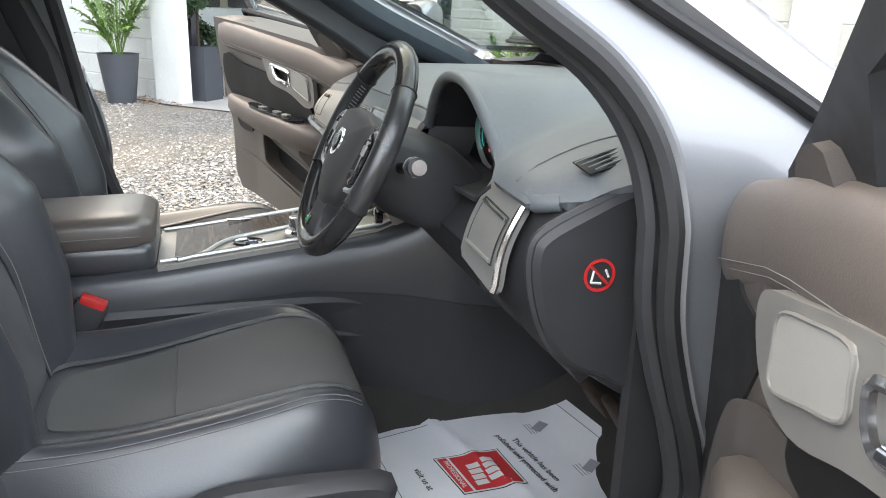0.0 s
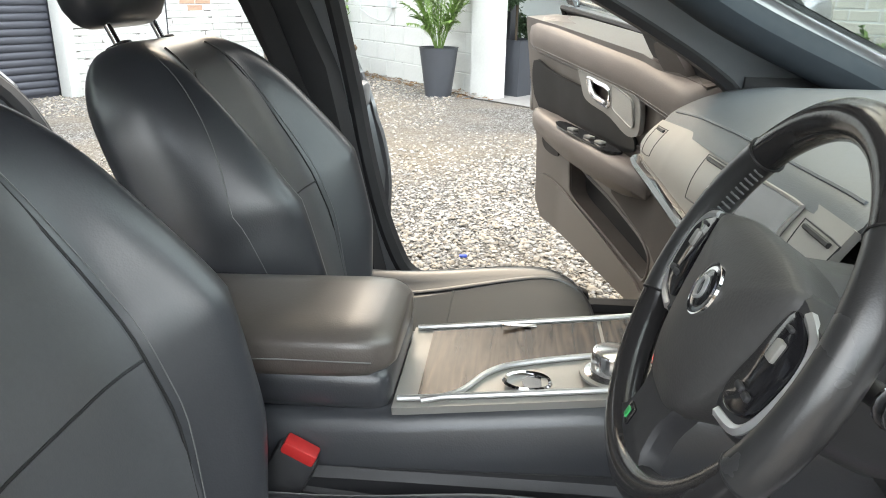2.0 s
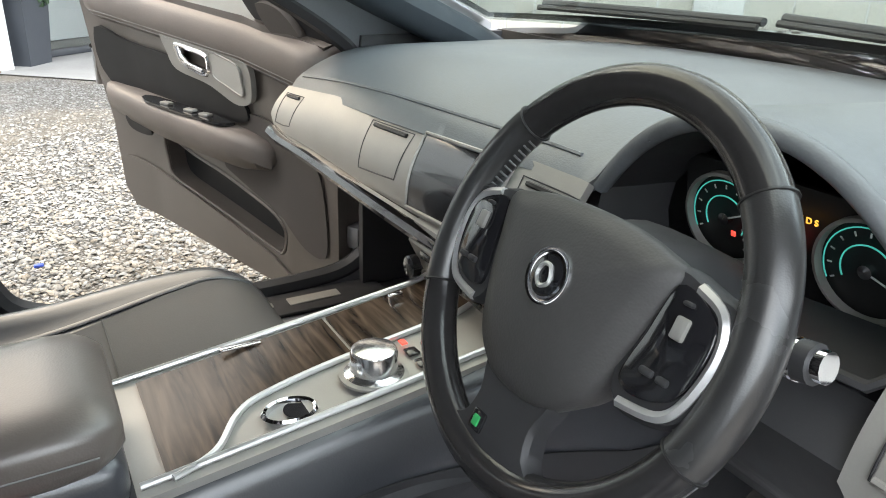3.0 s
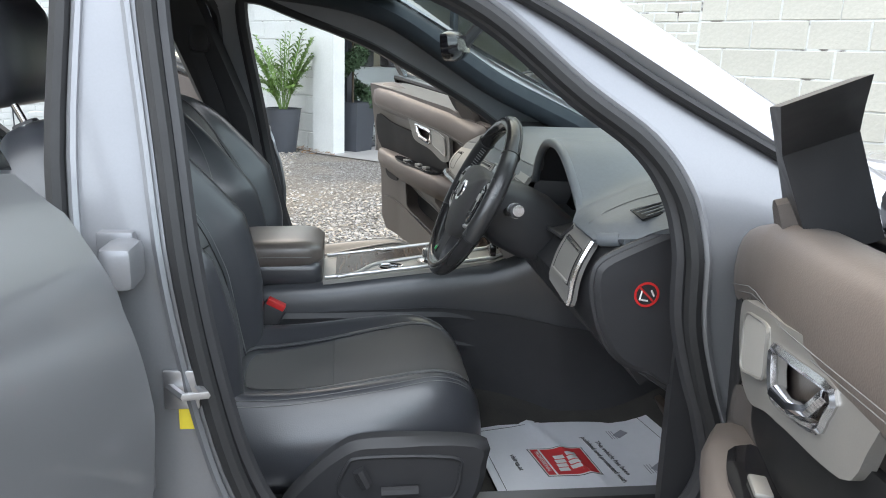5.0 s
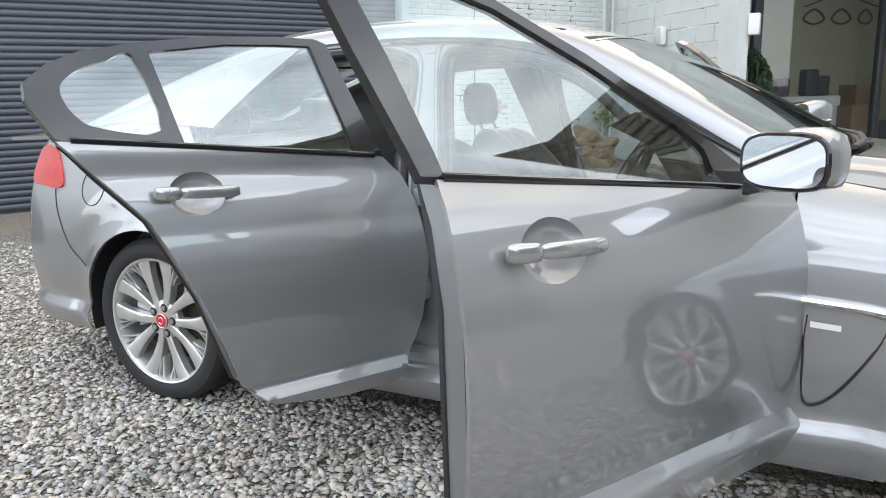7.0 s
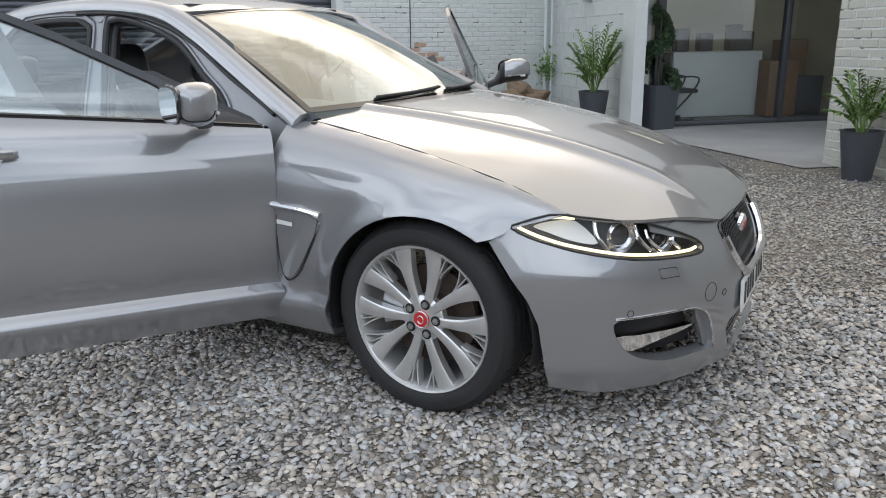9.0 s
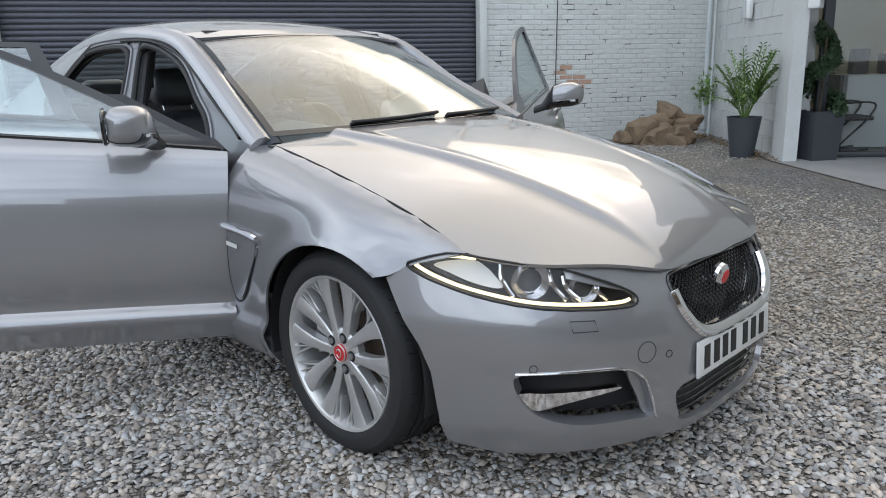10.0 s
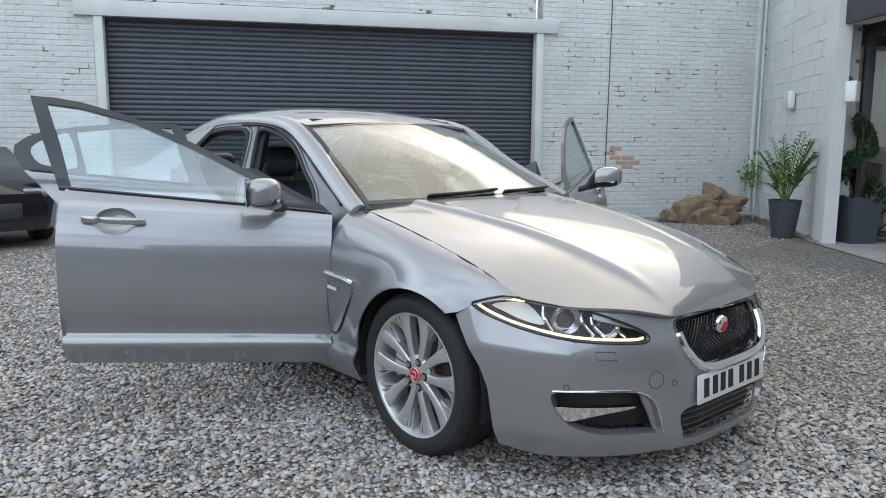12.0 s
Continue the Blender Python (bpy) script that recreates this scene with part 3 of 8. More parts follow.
for k in range(41):
    ob = new("slat", slat_me)
    ob.parent = shutter
    ob.matrix_world = m_over @ pose(0, 0.182, 0.03 + k * 0.0745)
for u, w in ((2.9, 0.55), (3.75, 0.7), (4.6, 0.45)):
    thing("wall_sign", moved(rbox((w, 0.02, 0.3), (u, -0.02, 3.72), 0.06), m_over), FRAME, "dark grey raised shape of a wall sign", "sign")
# right of the shutter: bricks, worn patches, pipe and cables
L1 = (CORNER - SHR).length
masonry(wall_shutter, m_sh, 0.13, L1, 0.0, 4.6, 0.215, 0.065, 0.012, "brick", (1.1, 3.4, 0.35, 1.9), [(1.55, 1.02, 0.22, 0.09), (1.4, 1.12, 0.13, 0.1), (1.75, 0.92, 0.2, 0.06), (1.55, 2.95, 0.12, 0.05)])
LP = (PIL - CORNER).length
masonry(wall_palm, m_palm, 0.02, LP - 0.4, 0.0, 4.6, 0.44, 0.215, 0.01, "block", (0.6, 3.2, 0.0, 2.6))
masonry(wall_front, m_front, 0.0, 1.1, 0.0, 2.95, 0.215, 0.075, 0.012, "brick", (0, 1.1, 0.0, 1.6), paint=CREAMPAINT)
masonry(wall_front, m_front, 1.12, 6.2, 0.0, 2.95, 0.44, 0.215, 0.01, "block", (1.1, 6.5, 0.6, 2.6), paint=CREAMPAINT)
rub = []
for u, z, w in courses(0, 6.2, 2.95, 4.05, 0.27, 0.095, 0.008):
    rub.append(moved(brick_shape(w * random.uniform(0.7, 1.1), 0.095 * random.uniform(0.7, 1.1), 0.05, 0.02), m_front @ pose(u, random.uniform(-0.05, -0.015), z + random.uniform(-0.02, 0.02), 0, random.uniform(-7, 7), 0)))
rub.append(moved(rbox((6.2, 0.02, 1.1), (3.1, -0.005, 3.5), 0.004), m_front))
tagged(part("rubble", joined(*rub), RUBBLE, wall_front, smooth=False), kind="stuff")
thing("wall_pier", moved(rbox((0.34, 0.12, 3.0), (3.1, -0.03, 1.5), 0.02), m_front), PAINTED, "white painted pier on the block wall", "pier", kind="structure")
thing("downpipe", joined(tube([(CORNER.x - 0.08 + 0.0, CORNER.y - 0.12, 0.1), (CORNER.x - 0.08, CORNER.y - 0.12, 4.6)], 0.05, 12), tube([(CORNER.x + 0.12, CORNER.y - 0.32, 0.0), (CORNER.x + 0.12, CORNER.y - 0.32, 4.6)], 0.018, 8)), PIPE, "pale grey downpipe and conduit in the wall's corner", "pipe")
thing("wall_cable", moved(tube([(1.28, -0.012, 0.15), (1.31, -0.012, 2.5), (1.32, -0.012, 4.6)], 0.008, 6), m_sh), FRAME, "thin dark cable running up the brick wall", "cable")
thing("wall_cable", moved(joined(tube([(1.55, -0.012, 1.0), (1.55, -0.012, 3.0), (1.5, -0.012, 4.6)], 0.008, 6), tube(rounded([(1.55, -0.015, 1.0), (1.5, -0.015, 0.8), (1.3, -0.015, 0.72), (0.8, -0.015, 0.82), (0.65, -0.015, 1.1), (0.65, -0.015, 3.0)], 5, False), 0.007, 6)), m_palm), PIPE, "thin grey cable looping along the block wall", "cable")
socket = thing("socket_box", moved(rbox((0.12, 0.07, 0.17), (1.58, -0.04, 0.98), 0.012), m_palm), PIPE, "grey outdoor socket box on the block wall", "socket box")
speaker = thing("wall_speaker", moved(rbox((0.2, 0.12, 0.28), (1.88, -0.08, 1.95), 0.05), m_palm), WHITE, "white loudspeaker fixed to the block wall", "loudspeaker")
part("speaker_grille", moved(rbox((0.16, 0.01, 0.24), (1.88, -0.142, 1.95), 0.02), m_palm), PIPE, speaker)
alarm = thing("alarm_box", rbox((0.14, 0.16, 0.26), (PIL.x + 0.1, PIL.y + 0.02, 1.95), 0.02), WHITE, "white box fixed by the office front", "alarm box")

# the covered bay with the glazed office front
G0 = Vector((-1.46, 7.85))
GD = (GL1 - G0).normalized()
thing("pavement", ([(-1.75, 7.3, 0.012), (0.75, 5.0, 0.012), (5.5, 8.6, 0.012), (1.5, 13.5, 0.012), (-3.2, 9.6, 0.012)], [(0, 1, 2, 3, 4)]), CONCRETE, "worn concrete floor of the covered bay", "pavement", kind="structure", smooth=False)
m_g = on_wall(G0, GL1)
GW = (GL1 - G0).length
office = thing("office_front", moved(joined(rbox((GW, 0.09, 0.07), (GW / 2, 0, 0.05), 0.006), rbox((GW, 0.09, 0.09), (GW / 2, 0, 2.72), 0.006), *[rbox((0.09 if k else 0.12, 0.09, 2.75), (u, 0, 1.39), 0.006) for k, u in enumerate((0.06, GW * 0.5, GW - 0.06))]), m_g), FRAME, "dark framed glazed front of an office", "shop front")
for u in (GW * 0.25 + 0.03, GW * 0.75 - 0.03):
    part("pane", moved(rbox((GW / 2 - 0.12, 0.012, 2.6), (u, 0, 1.39), 0.002, 1), m_g), PANE, office).visible_shadow = False
for u, w in ((0.9, 0.32), (1.32, 0.3), (1.7, 0.22)):
    part("sign_shape", moved(tube(rounded([(u - w / 2, -0.012, 2.05), (u, -0.012, 2.17), (u + w / 2, -0.012, 2.05), (u, -0.012, 1.98)], 5), 0.014, 6, True), m_g), FRAME, office)
part("sign_arc", moved(tube(rounded([(0.75, -0.012, 2.2), (1.3, -0.012, 2.34), (1.9, -0.012, 2.2)], 6, False), 0.01, 6), m_g), FRAME, office)
wall("wall_office_back", G0 + Vector((-0.642, 0.767)) * 2.6, GL1 + Vector((-0.642, 0.767)) * 2.6 + GD, 0, 2.9, CREAM, 0.1, "cream painted office wall")
wall("wall_office_side", GL1 + GD * 0.06, GL1 + Vector((-0.642, 0.767)) * 2.7 + GD * 0.06, 0, 2.9, CREAM, 0.1, "cream painted office side wall")
wall("wall_bay_end", GL1 + GD * 1.2, GL1 + GD * 1.2 + Vector((0.642, -0.767)) * 6, 0, 3.2, material("grey_bay_wall", (0.36, 0.37, 0.4), 0.8), 0.2, "plain grey end wall of the bay")
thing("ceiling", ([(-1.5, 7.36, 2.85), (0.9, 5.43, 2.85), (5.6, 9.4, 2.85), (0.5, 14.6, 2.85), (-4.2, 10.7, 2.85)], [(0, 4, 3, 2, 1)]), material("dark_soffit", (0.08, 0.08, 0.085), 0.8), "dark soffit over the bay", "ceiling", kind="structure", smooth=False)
wall("fascia", PIL, FL, 2.78, 4.7, PAINTED, 0.25, "masonry over the bay's opening")
thing("beam", moved(rbox(((FL - PIL).length, 0.06, 0.35), ((FL - PIL).length / 2, -0.02, 2.95), 0.01), on_wall(PIL, FL)), FRAME, "dark steel beam over the bay's opening", "beam", kind="structure")
desk = thing("reception_desk", moved(rbox((1.5, 0.6, 1.0), (1.55, 1.3, 0.52), 0.02), m_g), WHITE, "white reception desk behind the glass", "desk")
chair = thing("visitor_chair", None, None, "dark metal-framed visitor chair behind the glass", "chair")
for nm, vf in (("seat", rbox((0.48, 0.46, 0.06), (0.75, 0.75, 0.46), 0.02)), ("backrest", rbox((0.48, 0.05, 0.5), (0.52, 0.75, 0.78), 0.02, rot=Matrix.Rotation(radians(90), 3, "Z"))), ("frame", joined(*[tube(rounded([(0.95, 0.75 + s * 0.22, 0.05), (0.55, 0.75 + s * 0.22, 0.05), (0.9, 0.75 + s * 0.22, 0.45), (0.97, 0.75 + s * 0.22, 0.66), (0.55, 0.75 + s * 0.22, 0.66)], 4, False), 0.014, 6) for s in (-1, 1)]))):
    part(nm, moved(vf, m_g), DARKPLASTIC, chair)
for u, d, w, h, c in ((2.5, 0.9, 0.5, 0.85, WOOD), (3.05, 1.0, 0.45, 0.6, DARKPLASTIC), (3.3, 1.8, 0.4, 1.15, WOOD)):
    thing("storage_box", moved(rbox((w, 0.4, h), (u, d, h / 2 + 0.02), 0.01), m_g), c, "stacked brown and dark storage box behind the glass", "box")
for u, h in ((1.05, 0.35), (1.45, 0.28), (1.95, 0.4), (2.15, 0.3)):
    thing("desk_item", moved(rbox((0.22, 0.2, h), (u, 1.3, 1.02 + h / 2), 0.03), m_g), DARKPLASTIC, "dark equipment standing on the reception desk", "equipment")
lamp_panel = thing("ceiling_light", moved(rbox((0.9, 0.16, 0.05), (1.6, 1.2, 2.82), 0.01), m_g), glow("office_light", (1.0, 0.93, 0.75), 2.0), "lit strip light on the office ceiling", "light")
thing("red_notice", moved(rbox((0.16, 0.012, 0.2), (GW - 0.5, -0.012, 2.05), 0.002, 1), m_g), RED, "small red notice stuck on the glass", "notice")


# pots, palms and topiary
def pot(x, y, r0, r1, h, square=False):
    n = 4 if square else 28
    vf = lathe([(0.0, 0.0), (r0, 0.0), (r1, h), (r1 + 0.008, h), (r1 + 0.008, h), (r1 - 0.025, h), (r1 - 0.03, h - 0.05), (0.0, h - 0.05)], n, axis=2)
    return vf


def frond(length, bend, leaflets, width):
    """A feather leaf: a bowed stem with long narrow leaflets that hang at their tips."""
    out = []
    t = np.linspace(0, 1, 11)
    pts = np.stack([length * (0.25 * t + 0.55 * bend * t**2), 0 * t, length * (t - 0.42 * bend * t**2.4)], -1)
    out.append(tube(pts, 0.0055, 5))
    for k in range(leaflets):
        q = 0.3 + 0.7 * k / (leaflets - 1)
        p = np.array([np.interp(q, t, pts[:, i]) for i in range(3)])
        d = np.array([np.interp(min(q + 0.05, 1), t, pts[:, i]) for i in range(3)]) - np.array([np.interp(q - 0.05, t, pts[:, i]) for i in range(3)])
        d /= np.linalg.norm(d)
        for s in (-1, 1):
            l = width * (0.55 + 0.6 * math.sin(math.pi * min(1.0, 0.15 + 0.85 * q))) * random.uniform(0.75, 1.2)
            side_ = np.array((0, s, 0.0)) * random.uniform(0.7, 0.95)
            mid = p + (d * 0.62 + side_ * 0.62) * l * 0.55
            e = mid + (d * 0.45 + side_ * 0.5 + (0, 0, -random.uniform(0.2, 0.7))) * l * 0.55
            w = np.cross(mid - p, (0, 0, 1.0))
            w = w / (np.linalg.norm(w) + 1e-9) * random.uniform(0.013, 0.021)
            out.append((np.array([p, mid - w, e, mid + w]), [(0, 1, 2, 3)]))
    return joined(*out)


def palm(x, y, height, fronds, label, scale=1.0):
    planter = thing("palm_planter", moved(pot(0, 0, 0.145 * scale, 0.215 * scale, 0.53 * scale), pose(x, y, 0.0)), POTMAT, label, "potted palm")
    part("soil", moved(lathe([(0.0, 0.0), (0.19 * scale, 0.0)], 24, axis=2), pose(x, y, 0.49 * scale)), SOIL, planter)
    for k in range(fronds):
        a = k * 137.5 + random.uniform(-20, 20)
        low = random.uniform(0, 1) ** 1.5
        vf = frond(height * (1.12 - 0.45 * low) * random.uniform(0.85, 1.08), 0.12 + 0.85 * low, 13, 0.2 * scale)
        part("frond", moved(vf, pose(x + 0.03 * math.cos(radians(a)), y + 0.03 * math.sin(radians(a)), 0.47 * scale, 0, 0, a)), LEAF, planter)
    return planter


random.seed(7)
palm(-2.2, 7.5, 0.84, 24, "green potted palm in a dark round planter by the wall")
palm(1.22, 4.62, 0.55, 13, "small green palm in a dark planter by the brick wall", 0.82)


def topiary(x, y, label):
    planter = thing("topiary_planter", moved(pot(0, 0, 0.24, 0.30, 0.62, True), pose(x, y, 0.0, 0, 0, 10)), POTMAT, label, "potted topiary")
    part("soil", moved(lathe([(0.0, 0.0), (0.28, 0.0)], 4, axis=2), pose(x, y, 0.58, 0, 0, 10)), SOIL, planter)
    n = 4200
    t = rng.uniform(0, 1, n)
    a = t * 9.5 + rng.normal(0, 0.55, n)
    r = (0.19 - 0.1 * t) * (0.6 + 0.4 * rng.uniform(0, 1, n) ** 0.5)
    c = np.stack([x + 0.10 * (1 - t) * np.cos(t * 9.5) + r * np.cos(a), y + 0.10 * (1 - t) * np.sin(t * 9.5) + r * np.sin(a), 0.62 + t * 1.0 + rng.normal(0, 0.04, n)], -1)
    d = rng.normal(0, 0.024, (n, 3, 3))
    v = (c[:, None] + d).reshape(-1, 3)
    part("crown", (v, [(3 * i, 3 * i + 1, 3 * i + 2) for i in range(n)]), TOPIARY, planter, smooth=False)
    part("stem", tube([(x, y, 0.55), (x, y, 1.5)], 0.016, 6), SOIL, planter)


topiary(-1.36, 7.74, "dark spiral topiary in a square planter by the pillar")
topiary(2.3, 10.1, "dark spiral topiary in a square planter at the bay's end")

# rocks by the corner
random.seed(12)
for k, (dx, dy, dz, s, f) in enumerate(((-0.35, -0.1, 0.16, 0.34, 0.8), (0.1, -0.35, 0.12, 0.3, 0.7), (0.45, -0.15, 0.13, 0.28, 0.75), (-0.05, 0.02, 0.36, 0.27, 0.6), (0.32, 0.08, 0.36, 0.26, 0.6), (0.08, 0.05, 0.56, 0.25, 0.55), (-0.55, -0.35, 0.09, 0.2, 0.7), (0.5, -0.45, 0.08, 0.18, 0.7))):
    bm = bmesh.new()
    bmesh.ops.create_icosphere(bm, subdivisions=3, radius=1)
    for v in bm.verts:
        n1 = noise.noise(v.co * 1.3 + Vector((k * 7, 0, 0)))
        q = v.co.copy()
        for ax in range(3):
            q[ax] = math.copysign(abs(q[ax]) ** 0.75, q[ax])
        v.co = Vector((q.x * s * 1.05, q.y * s * 0.75, q.z * s * f * 0.9)) * (1 + 0.35 * n1)
    vf = (np.array([v.co[:] for v in bm.verts]), [tuple(w.index for w in p.verts) for p in bm.faces])
    bm.free()
    thing("rock", moved(vf, pose(-3.93 + (dx * 0.9 + 0.12 * dy) * 0.76, 8.62 + (dy + 0.4 * dx) * 0.8, dz * 0.85, random.uniform(-15, 15), random.uniform(-25, 25), random.uniform(0, 180))), ROCK, "brown weathered sandstone boulder piled by the wall", "rock", "rocks in the corner", sharp=25)
# fallen leaves along the wall's foot, a blue scrap, the low plants
n = 500
t = rng.uniform(0, 1, n)
c = np.stack([CORNER.x + (PIL.x - CORNER.x) * t, CORNER.y + (PIL.y - CORNER.y) * t, np.full(n, 0.02)], -1) + np.stack([-rng.uniform(0.03, 0.35, n), -rng.uniform(0.03, 0.3, n), rng.uniform(0, 0.02, n)], -1)
v = (c[:, None] + rng.normal(0, 0.025, (n, 3, 3)) * (1, 1, 0.3)).reshape(-1, 3)
stuff("fallen_leaves", (v, np.arange(3 * n).reshape(-1, 3)), material("dead_leaf", (0.2, 0.12, 0.06), 0.8, vary=0.4, island=0.5, bump=0), "dry brown leaves along the foot of the wall", "leaves")
thing("blue_scrap", rbox((0.035, 0.02, 0.012), (-1.53, 2.18, 0.03), 0.005), material("blue_plastic", (0.05, 0.1, 0.5), 0.4, bump=0), "small blue plastic scrap lying on the gravel", "litter")
n = 160
c = np.array((CORNER.x + 0.05, CORNER.y - 0.35, 0.75)) + rng.normal(0, (0.07, 0.07, 0.12), (n, 3))
v = (c[:, None] + rng.normal(0, 0.03, (n, 3, 3))).reshape(-1, 3)
stuff("wall_weed", (v, np.arange(3 * n).reshape(-1, 3)), LEAF, "green weed growing from the corner of the wall", "weed")

# behind the camera: an old rubble wall closes the yard
FR1, FR2 = FL + Vector((0.642, -0.767)) * 6.2, FL + Vector((0.642, -0.767)) * 18
for nm, p0, p1, top in (("wall_rubble", (14, -8.6), (-16, -9.4), 2.5), ("wall_rubble_front", FR1, FR2, 3.9)):
    p0, p1 = Vector(p0), Vector(p1)
    rw = wall(nm, p0, p1, 0, top, RUBBLE, 0.5, "brown rubble stone wall along the yard")
    rub = []
    for u, z, w in courses(0, (p1 - p0).length, 0.0, top - 0.1, 0.42, 0.16, 0.03):
        rub.append(moved(brick_shape(w * random.uniform(0.8, 1), 0.16 * random.uniform(0.7, 1), 0.02, 0.03), on_wall(p0, p1) @ pose(u, random.uniform(-0.04, 0.0), z, 0, random.uniform(-4, 4), 0)))
    tagged(part("rubble", joined(*rub), RUBBLE, rw, smooth=False), kind="stuff")

LENSGREY = material("grey_lamp", (0.3, 0.31, 0.33), 0.1, 0.4, vary=0.3, scale=30, bump=0)
# a black car parked at the far side of the yard: only its front end shows
parked = thing("parked_car", loft([np.array([(-9.26, y * 0.97 - 0.4, z) for y, z in ((-1.4, 0.3), (0.1, 0.3), (0.14, 0.75), (-0.1, 1.2), (-1.2, 1.2), (-1.44, 0.75))]), np.array([(-8.66, y - 0.4, z) for y, z in ((-1.45, 0.28), (0.15, 0.28), (0.2, 0.78), (-0.02, 0.98), (-1.28, 0.98), (-1.5, 0.78))]), np.array([(-7.86, y - 0.4, z) for y, z in ((-1.4, 0.22), (0.1, 0.22), (0.16, 0.6), (0.02, 0.84), (-1.3, 0.84), (-1.45, 0.6))]), np.array([(-7.61, y - 0.4, z) for y, z in ((-1.25, 0.22), (-0.05, 0.22), (-0.02, 0.5), (-0.1, 0.66), (-1.2, 0.66), (-1.28, 0.5))])]), BLACKGLOSS, "black parked car seen past the open doors", "car", sharp=50)
for y in (-1.36, 0.06):
    w_ = part("wheel", moved(lathe([(0.0, -0.1), (0.2, -0.1), (0.3, -0.11), (0.32, -0.08), (0.32, 0.08), (0.3, 0.11), (0.0, 0.1)], 28), pose(-8.46, y - 0.4, 0.32)), TYRE, parked)
    part("headlamp", rbox((0.16, 0.3, 0.12), (-7.72, y - 0.4 + (0.2 if y < -1 else -0.2), 0.66), 0.05, 3), LENSGREY, parked, "clear headlamp")
part("grille", rbox((0.04, 0.7, 0.2), (-7.61, -1.05, 0.45), 0.02), DARKPLASTIC, parked)

# ---- the car: x ahead from the front axle, y to its left
car = tagged(new("car"), "grey metallic executive saloon with all four doors open, parked on gravel", "car")
WP = spl([(-4.0, 0.74), (-3.7, 0.85), (-3.4, 0.905), (-2.9, 0.945), (-2.4, 0.93), (-1.7, 0.935), (-0.6, 0.935), (-0.35, 0.932), (0, 0.945), (0.2, 0.925), (0.3, 0.905), (0.4, 0.875), (0.5, 0.84)])
PROF = spl([(0.1, -0.08), (0.22, -0.03), (0.29, -0.002), (0.33, 0.008), (0.385, -0.018), (0.42, -0.014), (0.55, 0.0), (0.7, -0.006), (0.82, -0.025), (0.92, -0.06), (1.0, -0.1), (1.15, -0.17)])
HOODC = spl([(-0.6, 1.035), (-0.37, 1.015), (-0.1, 0.985), (0.2, 0.935), (0.5, 0.86), (0.7, 0.785), (0.82, 0.715), (0.87, 0.672), (0.9, 0.63)])
HOODE = spl([(-0.6, 0.995), (-0.3, 0.95), (0, 0.893), (0.3, 0.82), (0.5, 0.742), (0.6, 0.70), (0.7, 0.665), (0.9, 0.6)])
HOODY = spl([(-0.6, 0.745), (-0.5, 0.74), (-0.3, 0.752), (0, 0.767), (0.3, 0.777), (0.5, 0.777)])


def hood_fn(x, y):
    a = abs(y)
    z = HOODC(x) - (HOODC(x) - HOODE(x)) * (a / 0.76) ** 2.2
    line = 0.31 + (0.86 - x) * 0.14
    k = np.clip((line + 0.012 - a) / 0.03, 0, 1)
    z = z + 0.006 * np.exp(-(((a - line + 0.02) / 0.035) ** 2)) * np.clip((0.86 - x) / 0.3, 0, 1)
    z = z + 0.015 * k * k * (3 - 2 * k) * np.clip((0.9 - x) / 0.25, 0, 1)
    return x, y, z


HE = [(0.885, 0), (0.878, 0.2), (0.868, 0.33), (0.80, 0.47), (0.70, 0.62), (0.60, 0.71), (0.5, 0.772)]
hood_half = [tuple(p) for p in rounded(HE, 4, False)] + [(x, float(HOODY(x)) - 0.004) for x in (0.4, 0.3, 0.15, 0, -0.15, -0.3, -0.4, -0.5)] + [(-0.47, 0.5), (-0.41, 0.25), (-0.385, 0)]
hood_out = hood_half + [(x, -y) for x, y in hood_half[-2:0:-1]]
part("hood", thick(skin(hood_fn, hood_out, 0.014), 0.012), PAINT, car)

ARC_F, ARC_R, RAD = (0.04, 0.335), (-2.905, 0.345), 0.385


def side_fn(side, arc):
    def f(x, z):
        w = WP(x) + PROF(z)
        zt = HOODE(x)
        z0 = zt - 0.2
        k = np.clip((z - z0) / (zt - z0), 0, 1)
        front = x > -0.62
        w = np.where(front, HOODY(x) + (w - HOODY(x)) * np.sqrt(np.clip(1 - k**2.4, 0, 1)), w)
        d = np.hypot(x - arc[0], z - arc[1])
        w = w + 0.012 * np.exp(-(((d - RAD) / 0.035) ** 2)) - 0.005 * np.exp(-(((d - RAD - 0.09) / 0.06) ** 2))
        return x, side * w, z

    return f


def arch(c, a0, a1, r=RAD, n=22):
    return [(c[0] + r * math.cos(radians(a)), c[1] + r * math.sin(radians(a))) for a in np.linspace(a0, a1, n)]


